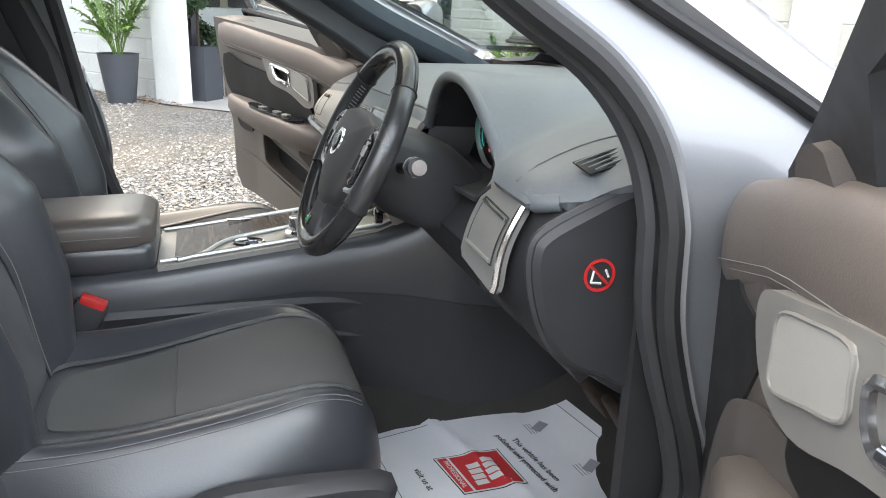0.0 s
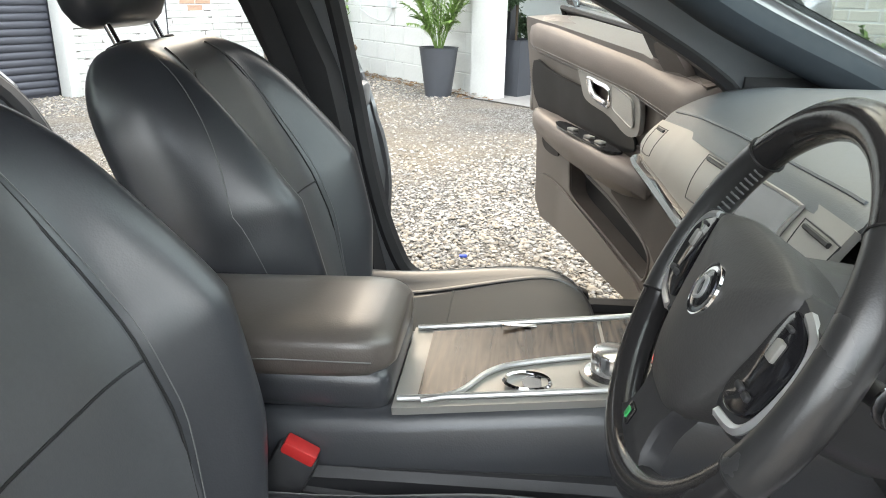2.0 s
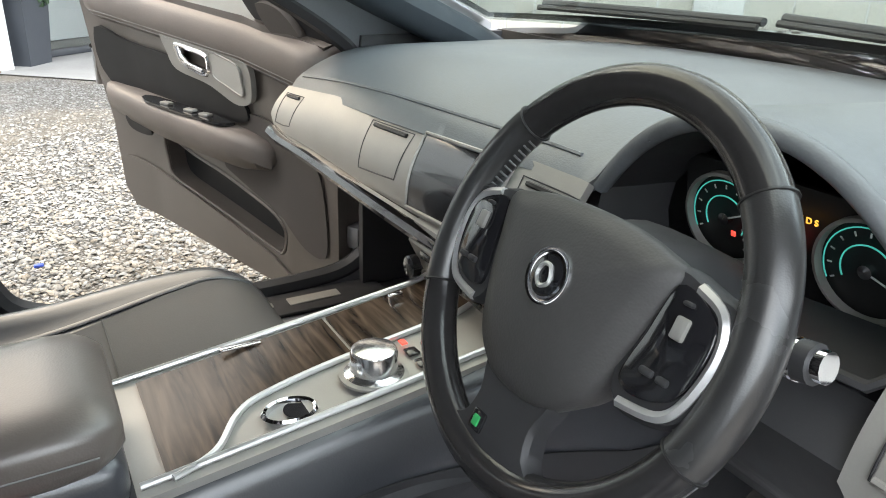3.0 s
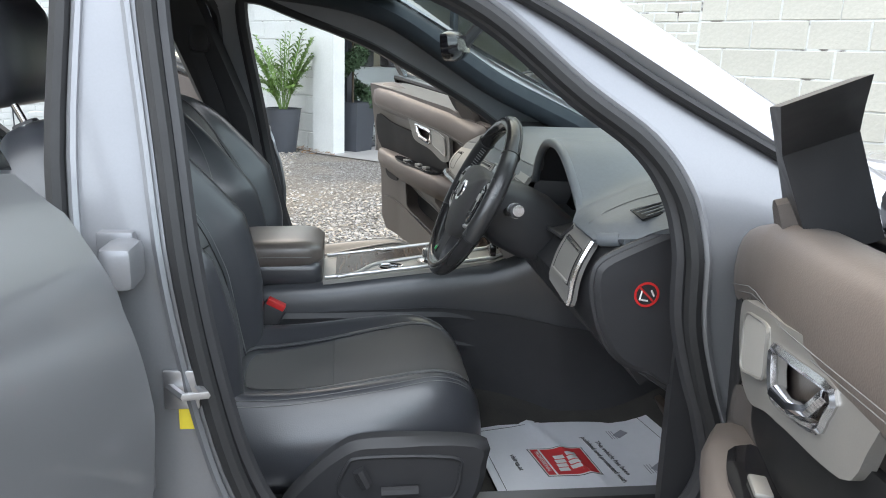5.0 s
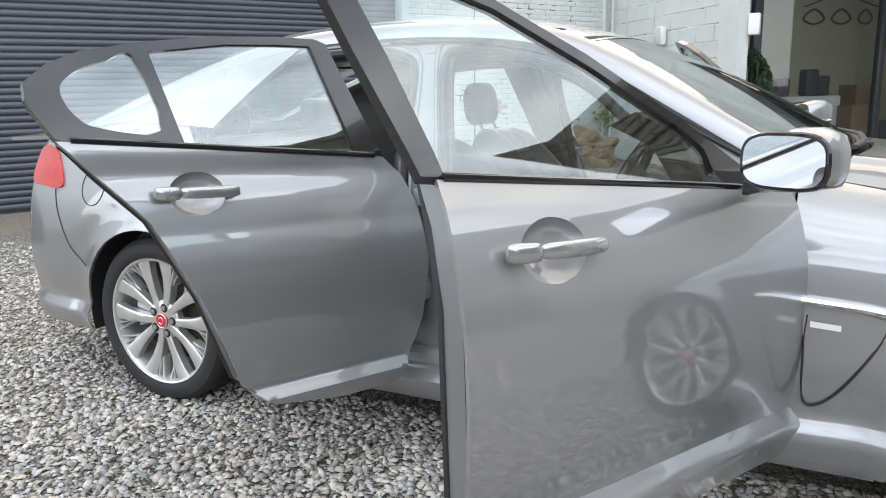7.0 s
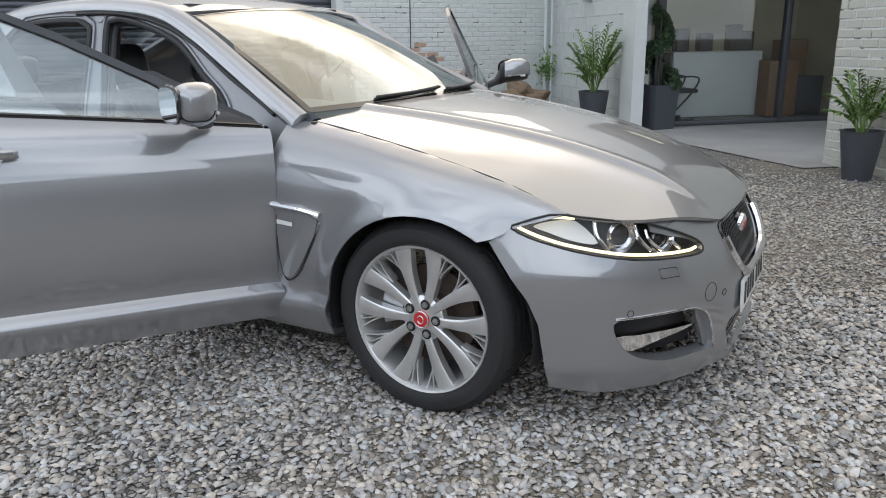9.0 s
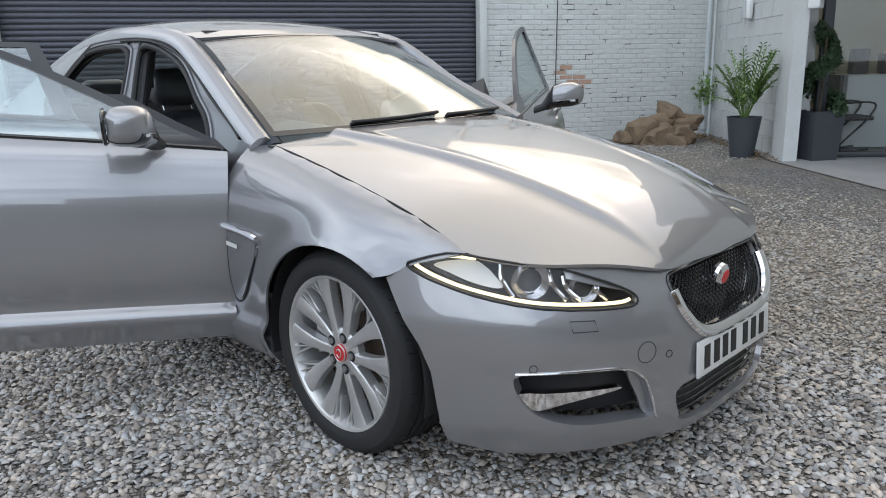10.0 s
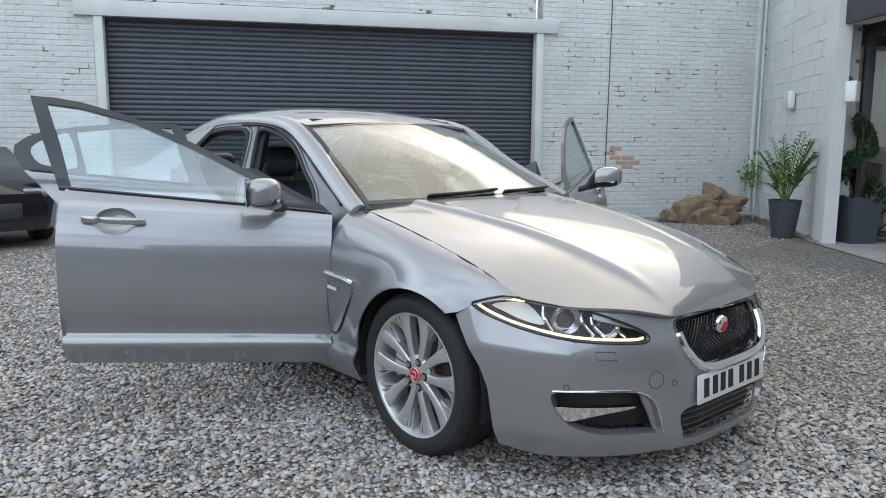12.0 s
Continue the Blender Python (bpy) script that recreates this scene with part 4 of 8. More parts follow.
fender_out = [(0.5, 0.742)] + [(x, float(HOODE(x))) for x in (0.4, 0.3, 0.15, 0, -0.15, -0.3, -0.45)] + [(-0.52, 0.985), (-0.592, 0.975), (-0.606, 0.7), (-0.602, 0.27), (-0.35, 0.235)] + arch(ARC_F, 194, 56) + [(0.30, 0.665), (0.37, 0.703)]
for side in (-1, 1):
    sh = skin(side_fn(side, ARC_F), fender_out, 0.02)
    fender = part("front_fender", thick(sh if side > 0 else flip(sh), 0.008), PAINT, car)
    # the vent blade behind the arch with its bright bar
    f = side_fn(side, ARC_F)

    def proud(d):
        def g(x, z):
            a, b, c = f(x, z)
            return a, b + side * d, c

        return g

    blade = skin(proud(0.006), rounded([(-0.585, 0.69), (-0.37, 0.665), (-0.40, 0.58), (-0.47, 0.47), (-0.515, 0.43), (-0.545, 0.45), (-0.55, 0.6)], 4), 0.012)
    part("vent_blade", thick(blade if side > 0 else flip(blade), 0.012), PAINT, fender)
    gap = tube(np.stack(proud(0.004)(*rounded([(-0.548, 0.665), (-0.552, 0.58), (-0.545, 0.44), (-0.515, 0.42), (-0.46, 0.47), (-0.39, 0.59), (-0.365, 0.66)], 4, False).T), -1), 0.003, 6)
    part("vent_gap", gap, RUBBER, fender)
    bar = tube(np.stack(proud(0.012)(*rounded([(-0.592, 0.706), (-0.5, 0.70), (-0.42, 0.694), (-0.35, 0.682)], 4, False).T), -1), 0.013, 8, flat=0.9)
    part("vent_bar", bar, CHROME, fender, "bright chrome bar over the side vent")
    tag = skin(proud(0.016), [(-0.54, 0.652), (-0.47, 0.647), (-0.47, 0.632), (-0.54, 0.637)], 0.01)
    part("vent_badge", thick(tag if side > 0 else flip(tag), 0.002), WHITE, fender)
    liner = grid(lambda a, h: (0.40 * np.cos(a), h, 0.40 * np.sin(a)), radians(-12), radians(192), -0.17, 0.0, 32, 2)
    part("arch_liner", moved(flip(liner), pose(ARC_F[0], side * 0.90 + (0.17 if side < 0 else 0), ARC_F[1])), RUBBER, fender)

# the nose
CURVE = rounded([(0.95, 0.0), (0.945, 0.25), (0.885, 0.42), (0.82, 0.56), (0.72, 0.695), (0.62, 0.785), (0.5, 0.86), (0.40, 0.905), (0.28, 0.925)], 6, False)
CLEN = np.r_[0, np.cumsum(np.hypot(*np.diff(CURVE, axis=0).T))]
NOSEX = spl([(0.03, -0.11), (0.12, -0.03), (0.2, -0.004), (0.3, 0.0), (0.45, 0.0), (0.52, -0.012), (0.58, -0.035), (0.65, -0.075), (0.75, -0.13)])


def nose_fn(out=0.0):
    def f(s, z):
        a = abs(s)
        x, y = np.interp(a, CLEN, CURVE[:, 0]), np.interp(a, CLEN, CURVE[:, 1])
        dx, dy = np.interp(a + 0.01, CLEN, CURVE[:, 0]) - np.interp(a - 0.01, CLEN, CURVE[:, 0]), np.interp(a + 0.01, CLEN, CURVE[:, 1]) - np.interp(a - 0.01, CLEN, CURVE[:, 1])
        n = np.hypot(dx, dy) + 1e-9
        x = x + NOSEX(z) * (1 - (a / 1.3) ** 2) + out * dy / n
        y = y - np.clip(z - 0.55, 0, 1) * 0.25 * np.clip(a / 0.9, 0, 1) - np.clip(0.24 - z, 0, 1) * 0.35 * np.clip(a / 0.9, 0, 1) - out * dx / n
        return x, np.sign(s) * y, z

    return f


def both(half):
    h = [tuple(p) for p in half]
    return h + [(-s, z) for s, z in h[::-1] if abs(s) > 1e-6]


LAMP_LOW = [(1.17, 0.70), (1.06, 0.66), (0.95, 0.628), (0.75, 0.592), (0.52, 0.576), (0.455, 0.58)]
LAMP_UP = [(0.45, 0.605), (0.52, 0.642), (0.68, 0.695), (0.88, 0.722), (1.03, 0.74)]
bumper_out = both([(0, 0.135), (0.3, 0.15), (0.6, 0.15), (0.9, 0.15), (1.05, 0.18), (1.085, 0.40), (1.12, 0.48), (1.18, 0.565), (1.25, 0.655)] + [(s + 0.004 * (i == 0), z - 0.004) for i, (s, z) in enumerate(LAMP_LOW)] + [(0.446, 0.607), (0.52, 0.646), (0.60, 0.672), (0.52, 0.69), (0.42, 0.675), (0.335, 0.66), (0.15, 0.658), (0, 0.66)])
GRILLE = rounded([(0, 0.650), (0.18, 0.649), (0.285, 0.644), (0.318, 0.625), (0.31, 0.575), (0.275, 0.51), (0.2, 0.467), (0, 0.452), (-0.2, 0.467), (-0.275, 0.51), (-0.31, 0.575), (-0.318, 0.625), (-0.285, 0.644), (-0.18, 0.649)], 5)
INTAKE = rounded([(0.30, 0.31), (0.31, 0.22), (0.27, 0.185), (0, 0.175), (-0.27, 0.185), (-0.31, 0.22), (-0.30, 0.31), (0, 0.32)], 4)
FOG = rounded([(0.83, 0.405), (0.66, 0.405), (0.53, 0.398), (0.455, 0.36), (0.42, 0.29), (0.405, 0.232), (0.5, 0.238), (0.66, 0.245), (0.78, 0.285), (0.835, 0.35)], 4)
FOG2 = FOG * (-1, 1)
bumper = part("front_bumper", thick((skin(nose_fn(), bumper_out, 0.016, [GRILLE, INTAKE, FOG, FOG2[::-1]])), 0.02), PAINT, car)


def nose_line(name, pts, r, mat_, parent, out=0.0, closed=False, n=5, label="", flat=1.0):
    return part(name, tube(np.stack(nose_fn(out)(*rounded(pts, n, closed).T), -1), r, 8, closed, flat), mat_, parent, label)


grille = part("grille", thick((skin(nose_fn(-0.035), GRILLE, 0.03)), 0.006), BLACKGLOSS, car, "black mesh grille with a chrome surround")
mesh_v = []
for k in range(-34, 35):
    for sgn in (-1, 1):
        pts = np.array([(k * 0.024 + sgn * (z - 0.55) * 1.1, z) for z in np.linspace(0.452, 0.655, 16)])
        pts = pts[inside(pts, GRILLE * 0.995)]
        if len(pts) > 2:
            mesh_v.append(tube(np.stack(nose_fn(-0.022)(*pts.T), -1), 0.0024, 4))
part("grille_mesh", joined(*mesh_v), BLACKGLOSS, grille)
nose_line("grille_surround", GRILLE[::2], 0.006, BLACKGLOSS, grille, 0.0, True, 3)
chin = rounded([(-0.315, 0.60), (-0.292, 0.53), (-0.21, 0.462), (0, 0.446), (0.21, 0.462), (0.292, 0.53), (0.315, 0.60)], 5, False)
nose_line("grille_chin", chin[::2], 0.02, CHROME, grille, 0.004, False, 3, "wide chrome band under the grille", 0.8)
bx = 0.945 + float(NOSEX(0.585))
gb = part("grille_badge", moved(lathe([(0.0, 0.024), (0.024, 0.023), (0.034, 0.017), (0.040, 0.012), (0.041, 0.0), (0.0, 0.0)], 32), pose(bx - 0.018, 0, 0.583, 0, 0, -90) @ pose(0, 0, 0, -12)), CHROME, grille, "round chrome badge with a red centre")
part("badge_centre", moved(lathe([(0.0, 0.026), (0.022, 0.025), (0.026, 0.021)], 28), pose(bx - 0.018, 0, 0.583, 0, 0, -90) @ pose(0, 0, 0, -12)), RED, gb)
part("badge_housing", rbox((0.05, 0.05, 0.11), (bx - 0.03, 0, 0.57), 0.02), BLACKGLOSS, gb)
part("intake_mesh", thick((skin(nose_fn(-0.05), INTAKE, 0.04)), 0.006), DARKPLASTIC, bumper)
for z in (0.2, 0.225, 0.25, 0.275, 0.30):
    part("intake_bar", tube(np.stack(nose_fn(-0.035)(np.linspace(-0.3, 0.3, 14), np.full(14, z)), -1), 0.004, 5), BLACKGLOSS, bumper)
# number plate with bars for its letters
px = 0.958
number_plate = part("number_plate", rbox((0.008, 0.524, 0.114), (px, 0, 0.38), 0.002, rot=Matrix.Rotation(radians(-3), 3, "Y")), WHITE, car, "white number plate with black bars")
for y in (-0.205, -0.14, -0.08, -0.02, 0.07, 0.135, 0.20):
    part("plate_bar", rbox((0.004, 0.038, 0.074), (px + 0.004, y, 0.38), 0.001, 1, Matrix.Rotation(radians(-3), 3, "Y")), BLACKINK, number_plate)
for side in (-1, 1):
    S = np.array((side, 1))
    hole = FOG if side > 0 else FOG2
    part("fog_recess", thick((skin(nose_fn(-0.10), hole if side > 0 else hole[::-1], 0.03)), 0.006), DARKPLASTIC, bumper)
    sill_ = loft([np.stack(nose_fn(0.001)(*hole.T), -1), np.stack(nose_fn(-0.05)(*((hole - hole.mean(0)) * 0.93 + hole.mean(0)).T), -1)], cap=False)
    part("fog_surround", sill_ if side > 0 else flip(sill_), PAINT, bumper)
    fin = np.array([(0.828, 0.345), (0.76, 0.344), (0.68, 0.343), (0.6, 0.342), (0.53, 0.341), (0.515, 0.336), (0.55, 0.33), (0.62, 0.321), (0.70, 0.307), (0.77, 0.292), (0.81, 0.305)]) * S
    fv = skin(nose_fn(-0.012), rounded(fin, 2), 0.006)
    part("fog_fin", thick(flip(fv), 0.03), CHROME, bumper, "polished chrome fin in the lower opening")
    nose_line("fog_trim", np.array([(0.84, 0.41), (0.66, 0.41), (0.53, 0.403), (0.452, 0.365), (0.415, 0.29), (0.40, 0.228)]) * S, 0.004, CHROME, bumper, 0.002)
    cheek = np.array([(0.49, 0.385), (0.452, 0.36), (0.418, 0.29), (0.403, 0.235), (0.43, 0.24), (0.455, 0.30), (0.485, 0.355)]) * S
    part("fog_cheek", thick((skin(nose_fn(-0.02), rounded(cheek, 3), 0.012)), 0.01), PAINT, bumper)
    nose_line("washer_cover", np.array([(0.675, 0.555), (0.60, 0.552), (0.595, 0.522), (0.67, 0.524)]) * S, 0.0016, RUBBER, bumper, 0.0, True, 1)
    cap = np.array([(0.44 + 0.032 * math.cos(a), 0.438 + 0.032 * math.sin(a)) for a in np.linspace(0, 2 * math.pi, 20)[:-1]]) * S
    nose_line("tow_cover", cap, 0.0013, RUBBER, bumper, 0.0, True, 1)
    for s, z in ((0.79, 0.425), (0.36, 0.42)):
        ring = np.array([(s + 0.011 * math.cos(a), z + 0.011 * math.sin(a)) for a in np.linspace(0, 2 * math.pi, 14)[:-1]]) * S
        nose_line("parking_sensor", ring, 0.0014, RUBBER, bumper, 0.0, True, 1)
    # headlamp
    lamp_out = rounded(np.array(LAMP_LOW + LAMP_UP) * S, 3)
    lamp_in = (lamp_out - lamp_out.mean(0)) * 0.985 + lamp_out.mean(0)
    lamp = part("headlamp", loft([np.stack(nose_fn(-0.001)(*lamp_out.T), -1), np.stack(nose_fn(-0.075)(*lamp_in.T), -1)], cap=False), DARKPLASTIC, car, "clear headlamp with a lit strip along its lower edge")
    part("lamp_back", thick((skin(nose_fn(-0.07), lamp_in, 0.03)), 0.005), DARKPLASTIC, lamp)
    low = np.array([(1.15, 0.70), (1.06, 0.668), (0.95, 0.638), (0.75, 0.602), (0.52, 0.586), (0.462, 0.589)]) * S
    nose_line("light_strip", low, 0.0055, LED, lamp, -0.018, False, 6)
    hook = np.array([(1.15, 0.702), (1.10, 0.717), (1.02, 0.727), (0.94, 0.722)]) * S
    nose_line("light_hook", hook, 0.005, LED, lamp, -0.02, False, 5)
    inner = np.array([(1.09, 0.698), (1.02, 0.712), (0.93, 0.708), (0.86, 0.64), (0.95, 0.65), (1.04, 0.68)]) * S
    part("lamp_reflector", thick((skin(nose_fn(-0.04), rounded(inner, 3), 0.015)), 0.004), WHITE, lamp, "white inner reflector panel")
    for s, z, r in ((0.77, 0.658, 0.034), (0.60, 0.628, 0.028)):
        m = Matrix.Translation([float(c) for c in nose_fn(-0.055)(np.array(s * side), np.array(z))])
        rot = Matrix.Rotation(radians(-90 + side * 38), 4, "Z")
        part("lamp_bowl", moved(lathe([(r * 1.1, 0.0), (r * 1.35, 0.004), (r * 1.6, 0.016), (r * 1.66, 0.026)], 28), m @ rot), POLISHED, lamp)
        pr = part("projector", moved(lathe([(r * 1.12, -0.02), (r * 1.12, 0.012), (r, 0.016), (r, 0.008)], 28), m @ rot), CHROME, lamp)
        part("projector_lens", moved(lathe([(r, 0.006), (r * 0.9, 0.014), (r * 0.6, 0.022), (r * 0.3, 0.026), (0.001, 0.027)], 28), m @ rot), LENS, pr)
    for a, b in (((0.86, 0.715), (0.83, 0.615)), ((0.70, 0.69), (0.665, 0.60)), ((0.66, 0.665), (0.62, 0.597)), ((0.55, 0.645), (0.53, 0.592))):
        pts = rounded(np.array([a, ((a[0] + b[0]) / 2 + 0.016, (a[1] + b[1]) / 2), b]) * S, 5, False)
        nose_line("lamp_rib", pts, 0.008, CHROME, lamp, -0.035, False, 2)
    lens = part("lamp_lens", flip(skin(nose_fn(0.001), lamp_out, 0.02)), LENS, lamp)
    lens.visible_shadow = False
    nose_line("lamp_seal", lamp_out[::2], 0.0035, RUBBER, lamp, 0.0, True, 2)
    sh = side_fn(side, ARC_F)

# filler between lamp, bumper and bonnet
for side in (-1, 1):
    fl = skin(nose_fn(-0.007), np.array([(0.36, 0.635), (0.47, 0.615), (0.66, 0.665), (0.66, 0.70), (0.36, 0.69)]) * (side, 1), 0.02)
    part("lamp_filler", thick(fl, 0.006), PAINT, car)

# windscreen, roof and pillars
def screen_fn(t, y):
    k = abs(y)
    b, w = 0.72 - 0.11 * t, 0
    q = y * b
    x = -0.40 - 0.93 * t - (0.15 - 0.09 * t) * k**2
    z = 1.02 + 0.44 * t - 0.035 * k**2 * (0.3 + t) + 0.035 * np.sin(np.pi * t) - 0.05 * np.clip(y, 0, 1) ** 4 * np.sin(np.pi * np.clip(t / 0.95, 0, 1))
    return x, q, z


windscreen = part("windscreen", thick(grid(screen_fn, 0, 0.88, -1, 1, 16, 24), 0.004), DARKGLASS, car)
windscreen.visible_shadow = False
band = joined(*[grid(lambda t, y: tuple(c + d for c, d in zip(screen_fn(t, y), (0, 0, 0.0015))), *dom, 4 if abs(dom[0] - dom[1]) < 0.2 else 16, 24 if dom[3] - dom[2] > 1 else 3) for dom in ((0, 0.03, -1, 1), (0.855, 0.88, -1, 1), (0, 0.88, -1, -0.965), (0, 0.88, 0.965, 1))])
part("screen_border", band, BLACKGLOSS, windscreen)
ROOFZ = spl([(-1.2, 1.414), (-1.35, 1.457), (-1.6, 1.50), (-1.95, 1.525), (-2.35, 1.507), (-2.8, 1.415)])
RAIL = [(-0.545, 0.768, 0.992), (-0.72, 0.742, 1.09), (-0.92, 0.712, 1.205), (-1.12, 0.682, 1.315), (-1.33, 0.655, 1.40), (-1.6, 0.637, 1.438), (-1.95, 0.63, 1.448), (-2.35, 0.63, 1.425), (-2.7, 0.645, 1.35), (-3.05, 0.675, 1.24), (-3.4, 0.71, 1.12), (-3.6, 0.72, 1.06)]
RL = rounded(RAIL, 6, False)
part("roof", thick(skin(lambda x, y: (x, y, ROOFZ(x) - 0.05 * (abs(y) / 0.63) ** 2.2), rounded([(-1.232, 0.3), (-1.275, 0.55), (-1.33, 0.63), (-1.48, 0.635), (-1.95, 0.632), (-2.4, 0.62), (-2.72, 0.6), (-2.78, 0.3), (-2.8, 0), (-2.78, -0.3), (-2.72, -0.6), (-2.4, -0.62), (-1.95, -0.632), (-1.48, -0.635), (-1.33, -0.63), (-1.275, -0.55), (-1.232, -0.3), (-1.218, 0)], 4), 0.03), 0.012), PAINT, car)
part("headliner", skin(lambda x, y: (x, y, ROOFZ(x) - 0.035 - 0.06 * (abs(y) / 0.63) ** 2.2), [(-1.25, 0.57), (-1.4, 0.6), (-2.7, 0.6), (-2.7, -0.6), (-1.4, -0.6), (-1.25, -0.57)], 0.05), HEADLINER, car)
for side in (-1, 1):
    ya = np.array((1, side, 1))
    sec = np.array([(-0.045, -0.012), (-0.03, 0.012), (0.0, 0.022), (0.035, 0.014), (0.055, -0.006), (0.052, -0.03), (0.0, -0.045), (-0.04, -0.035)])
    loops = []
    line_ = RL - np.outer((0.05 if side > 0 else 0.0) * np.exp(-(((RL[:, 0] + 0.98) / 0.28) ** 2)), (0, 0, 1))
    for i, p in enumerate(line_):
        d = line_[min(i + 1, len(RL) - 1)] - line_[max(i - 1, 0)]
        d /= np.linalg.norm(d)
        out = np.cross(d, (0, 0, 1.0))
        out = out / np.linalg.norm(out)
        out = out * np.sign(out[1])
        up = np.cross(out, d)
        up *= np.sign(up[2])
        out2 = out * 0.85 - up * 0.5
        up2 = up * 0.85 + out * 0.5
        loops.append((p + sec[:, :1] * out2 * 0.9 + sec[:, 1:] * up2) * ya)
    rail = loft(loops)
    part("roof_rail", rail if side < 0 else flip(rail), PAINT, car)
    inner_rail = tube((line_[:44] + ((0.02, -0.05, -0.03) if side < 0 else (0.02, -0.05, -0.065))) * ya, 0.042 if side < 0 else 0.052, 10, flat=0.8)
    part("pillar_trim", inner_rail, material("pillar_cloth", (0.035, 0.045, 0.055), 0.8, scale=30, fine=500) if side < 0 else bpy.data.materials["pillar_cloth"], car, "dark cloth-covered inner roof pillar")

# doors' openings: sill, pillar and seals
def shell_y(z):
    return np.interp(z, [0.2, 0.45, 0.9, 1.0, 1.4], [0.815, 0.825, 0.80, 0.775, 0.655])


SILL = [(0.62, 0.40), (0.72, 0.405), (0.80, 0.40), (0.835, 0.37), (0.845, 0.33), (0.885, 0.315), (0.905, 0.29), (0.905, 0.25), (0.88, 0.215), (0.80, 0.20), (0.62, 0.20)]
FRONT_AP = [(-1.69, 1.32), (-1.655, 1.03), (-1.615, 0.76), (-1.56, 0.55), (-1.49, 0.455), (-1.35, 0.412), (-1.0, 0.405), (-0.85, 0.43), (-0.795, 0.52), (-0.80, 0.66), (-0.85, 0.80), (-0.845, 0.93), (-0.90, 1.05), (-1.05, 1.16), (-1.2, 1.25), (-1.35, 1.315), (-1.52, 1.36), (-1.64, 1.37)]
FRONT_AP_LEFT = FRONT_AP[:12] + [(-0.91, 1.0), (-1.05, 1.085), (-1.2, 1.165), (-1.35, 1.24), (-1.5, 1.315), (-1.64, 1.36)]
FRONT_AP_RIGHT = FRONT_AP[:7] + [(-0.87, 0.43), (-0.81, 0.52), (-0.825, 0.62), (-0.852, 0.70), (-0.878, 0.80), (-0.885, 0.92), (-0.907, 1.0), (-0.96, 1.07), (-1.06, 1.14)] + FRONT_AP[14:]
REAR_AP = [(-1.80, 1.30), (-1.80, 1.03), (-1.775, 0.7), (-1.77, 0.48), (-1.83, 0.412), (-2.1, 0.41), (-2.3, 0.46), (-2.42, 0.65), (-2.5, 0.85), (-2.68, 1.02), (-2.72, 1.12), (-2.6, 1.24), (-2.4, 1.335), (-2.2, 1.37), (-1.95, 1.375), (-1.85, 1.36)]
for side in (-1, 1):
    m = np.array((1, side, 1))
    loops = [np.array([(x, side * y, z) for y, z in SILL]) for x in (-0.36, -0.6, -1.2, -1.8, -2.52)]
    s_ = loft(loops)
    sill = part("sill", s_ if side > 0 else flip(s_), PAINT, car)
    for k, y in enumerate((0.815, 0.835, 0.85)):
        part("sill_ridge", tube([(-1.72, side * y, 0.403 - 0.018 * k), (-2.35, side * y, 0.403 - 0.018 * k)], 0.004, 6), JAMB, sill)

    def jamb(x, z, d=0.0):
        return x, side * (shell_y(z) + d), z

    ring = [(-0.60, 0.98), (-0.60, 0.30), (-0.6, 0.22), (-2.55, 0.22), (-2.56, 0.5), (-2.6, 0.9), (-2.78, 1.12), (-2.68, 1.24), (-2.45, 1.36), (-2.2, 1.415), (-1.9, 1.43), (-1.6, 1.42), (-1.33, 1.37), (-1.12, 1.285), (-0.92, 1.17), (-0.72, 1.06)]
    fa, ra = rounded([(x - (0.065 if side > 0 and x < -1.4 else 0.0), z) for x, z in (FRONT_AP_LEFT if side > 0 else FRONT_AP_RIGHT)], 5), rounded(REAR_AP, 5)
    js = skin(jamb, ring, 0.02, [fa, ra])
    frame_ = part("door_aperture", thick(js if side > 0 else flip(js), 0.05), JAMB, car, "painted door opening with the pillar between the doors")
    for poly, nm in ((fa, "front"), (ra, "rear")):
        pts = np.stack(jamb(poly[:, 0], poly[:, 1], 0.004), -1)
        part("door_seal", tube(pts, 0.014, 8, True), RUBBER, frame_, "black rubber seal round the opening")
        c = poly.mean(0)
        pts2 = np.stack(jamb(*((poly - c) * 0.975 + c).T, -0.03), -1)
        part("opening_trim", tube(pts2, 0.014 if side < 0 else 0.024, 8, True), DARKPLASTIC, frame_)
        out = (poly - c) * (1.0 + 0.055 / 0.5 * 0.55) + c
        part("jamb_lip", tube(np.stack(jamb(out[:, 0], out[:, 1], 0.004), -1), 0.007, 6, True), JAMB, frame_)
    q = rounded([(-0.66, 1.005), (-0.74, 1.052), (-0.92, 1.145), (-1.12, 1.26), (-1.33, 1.345), (-1.6, 1.395), (-1.9, 1.405)], 6, False)
    part("roof_seal", tube(np.stack(jamb(q[:, 0], q[:, 1], 0.006), -1), 0.016, 8, flat=0.6), RUBBER, frame_, "black rubber seal along the roof pillar")
    # hinges, striker and sticker on the centre pillar
    for z in (0.905, 0.59):
        hy = side * (float(shell_y(z)) + 0.012)
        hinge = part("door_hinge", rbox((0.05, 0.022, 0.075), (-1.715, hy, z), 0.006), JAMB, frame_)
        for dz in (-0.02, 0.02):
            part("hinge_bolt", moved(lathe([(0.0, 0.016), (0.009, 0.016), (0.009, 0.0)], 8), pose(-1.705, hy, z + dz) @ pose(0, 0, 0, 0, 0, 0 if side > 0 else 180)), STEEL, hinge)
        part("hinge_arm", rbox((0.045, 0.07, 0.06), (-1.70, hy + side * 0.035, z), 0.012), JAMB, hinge)
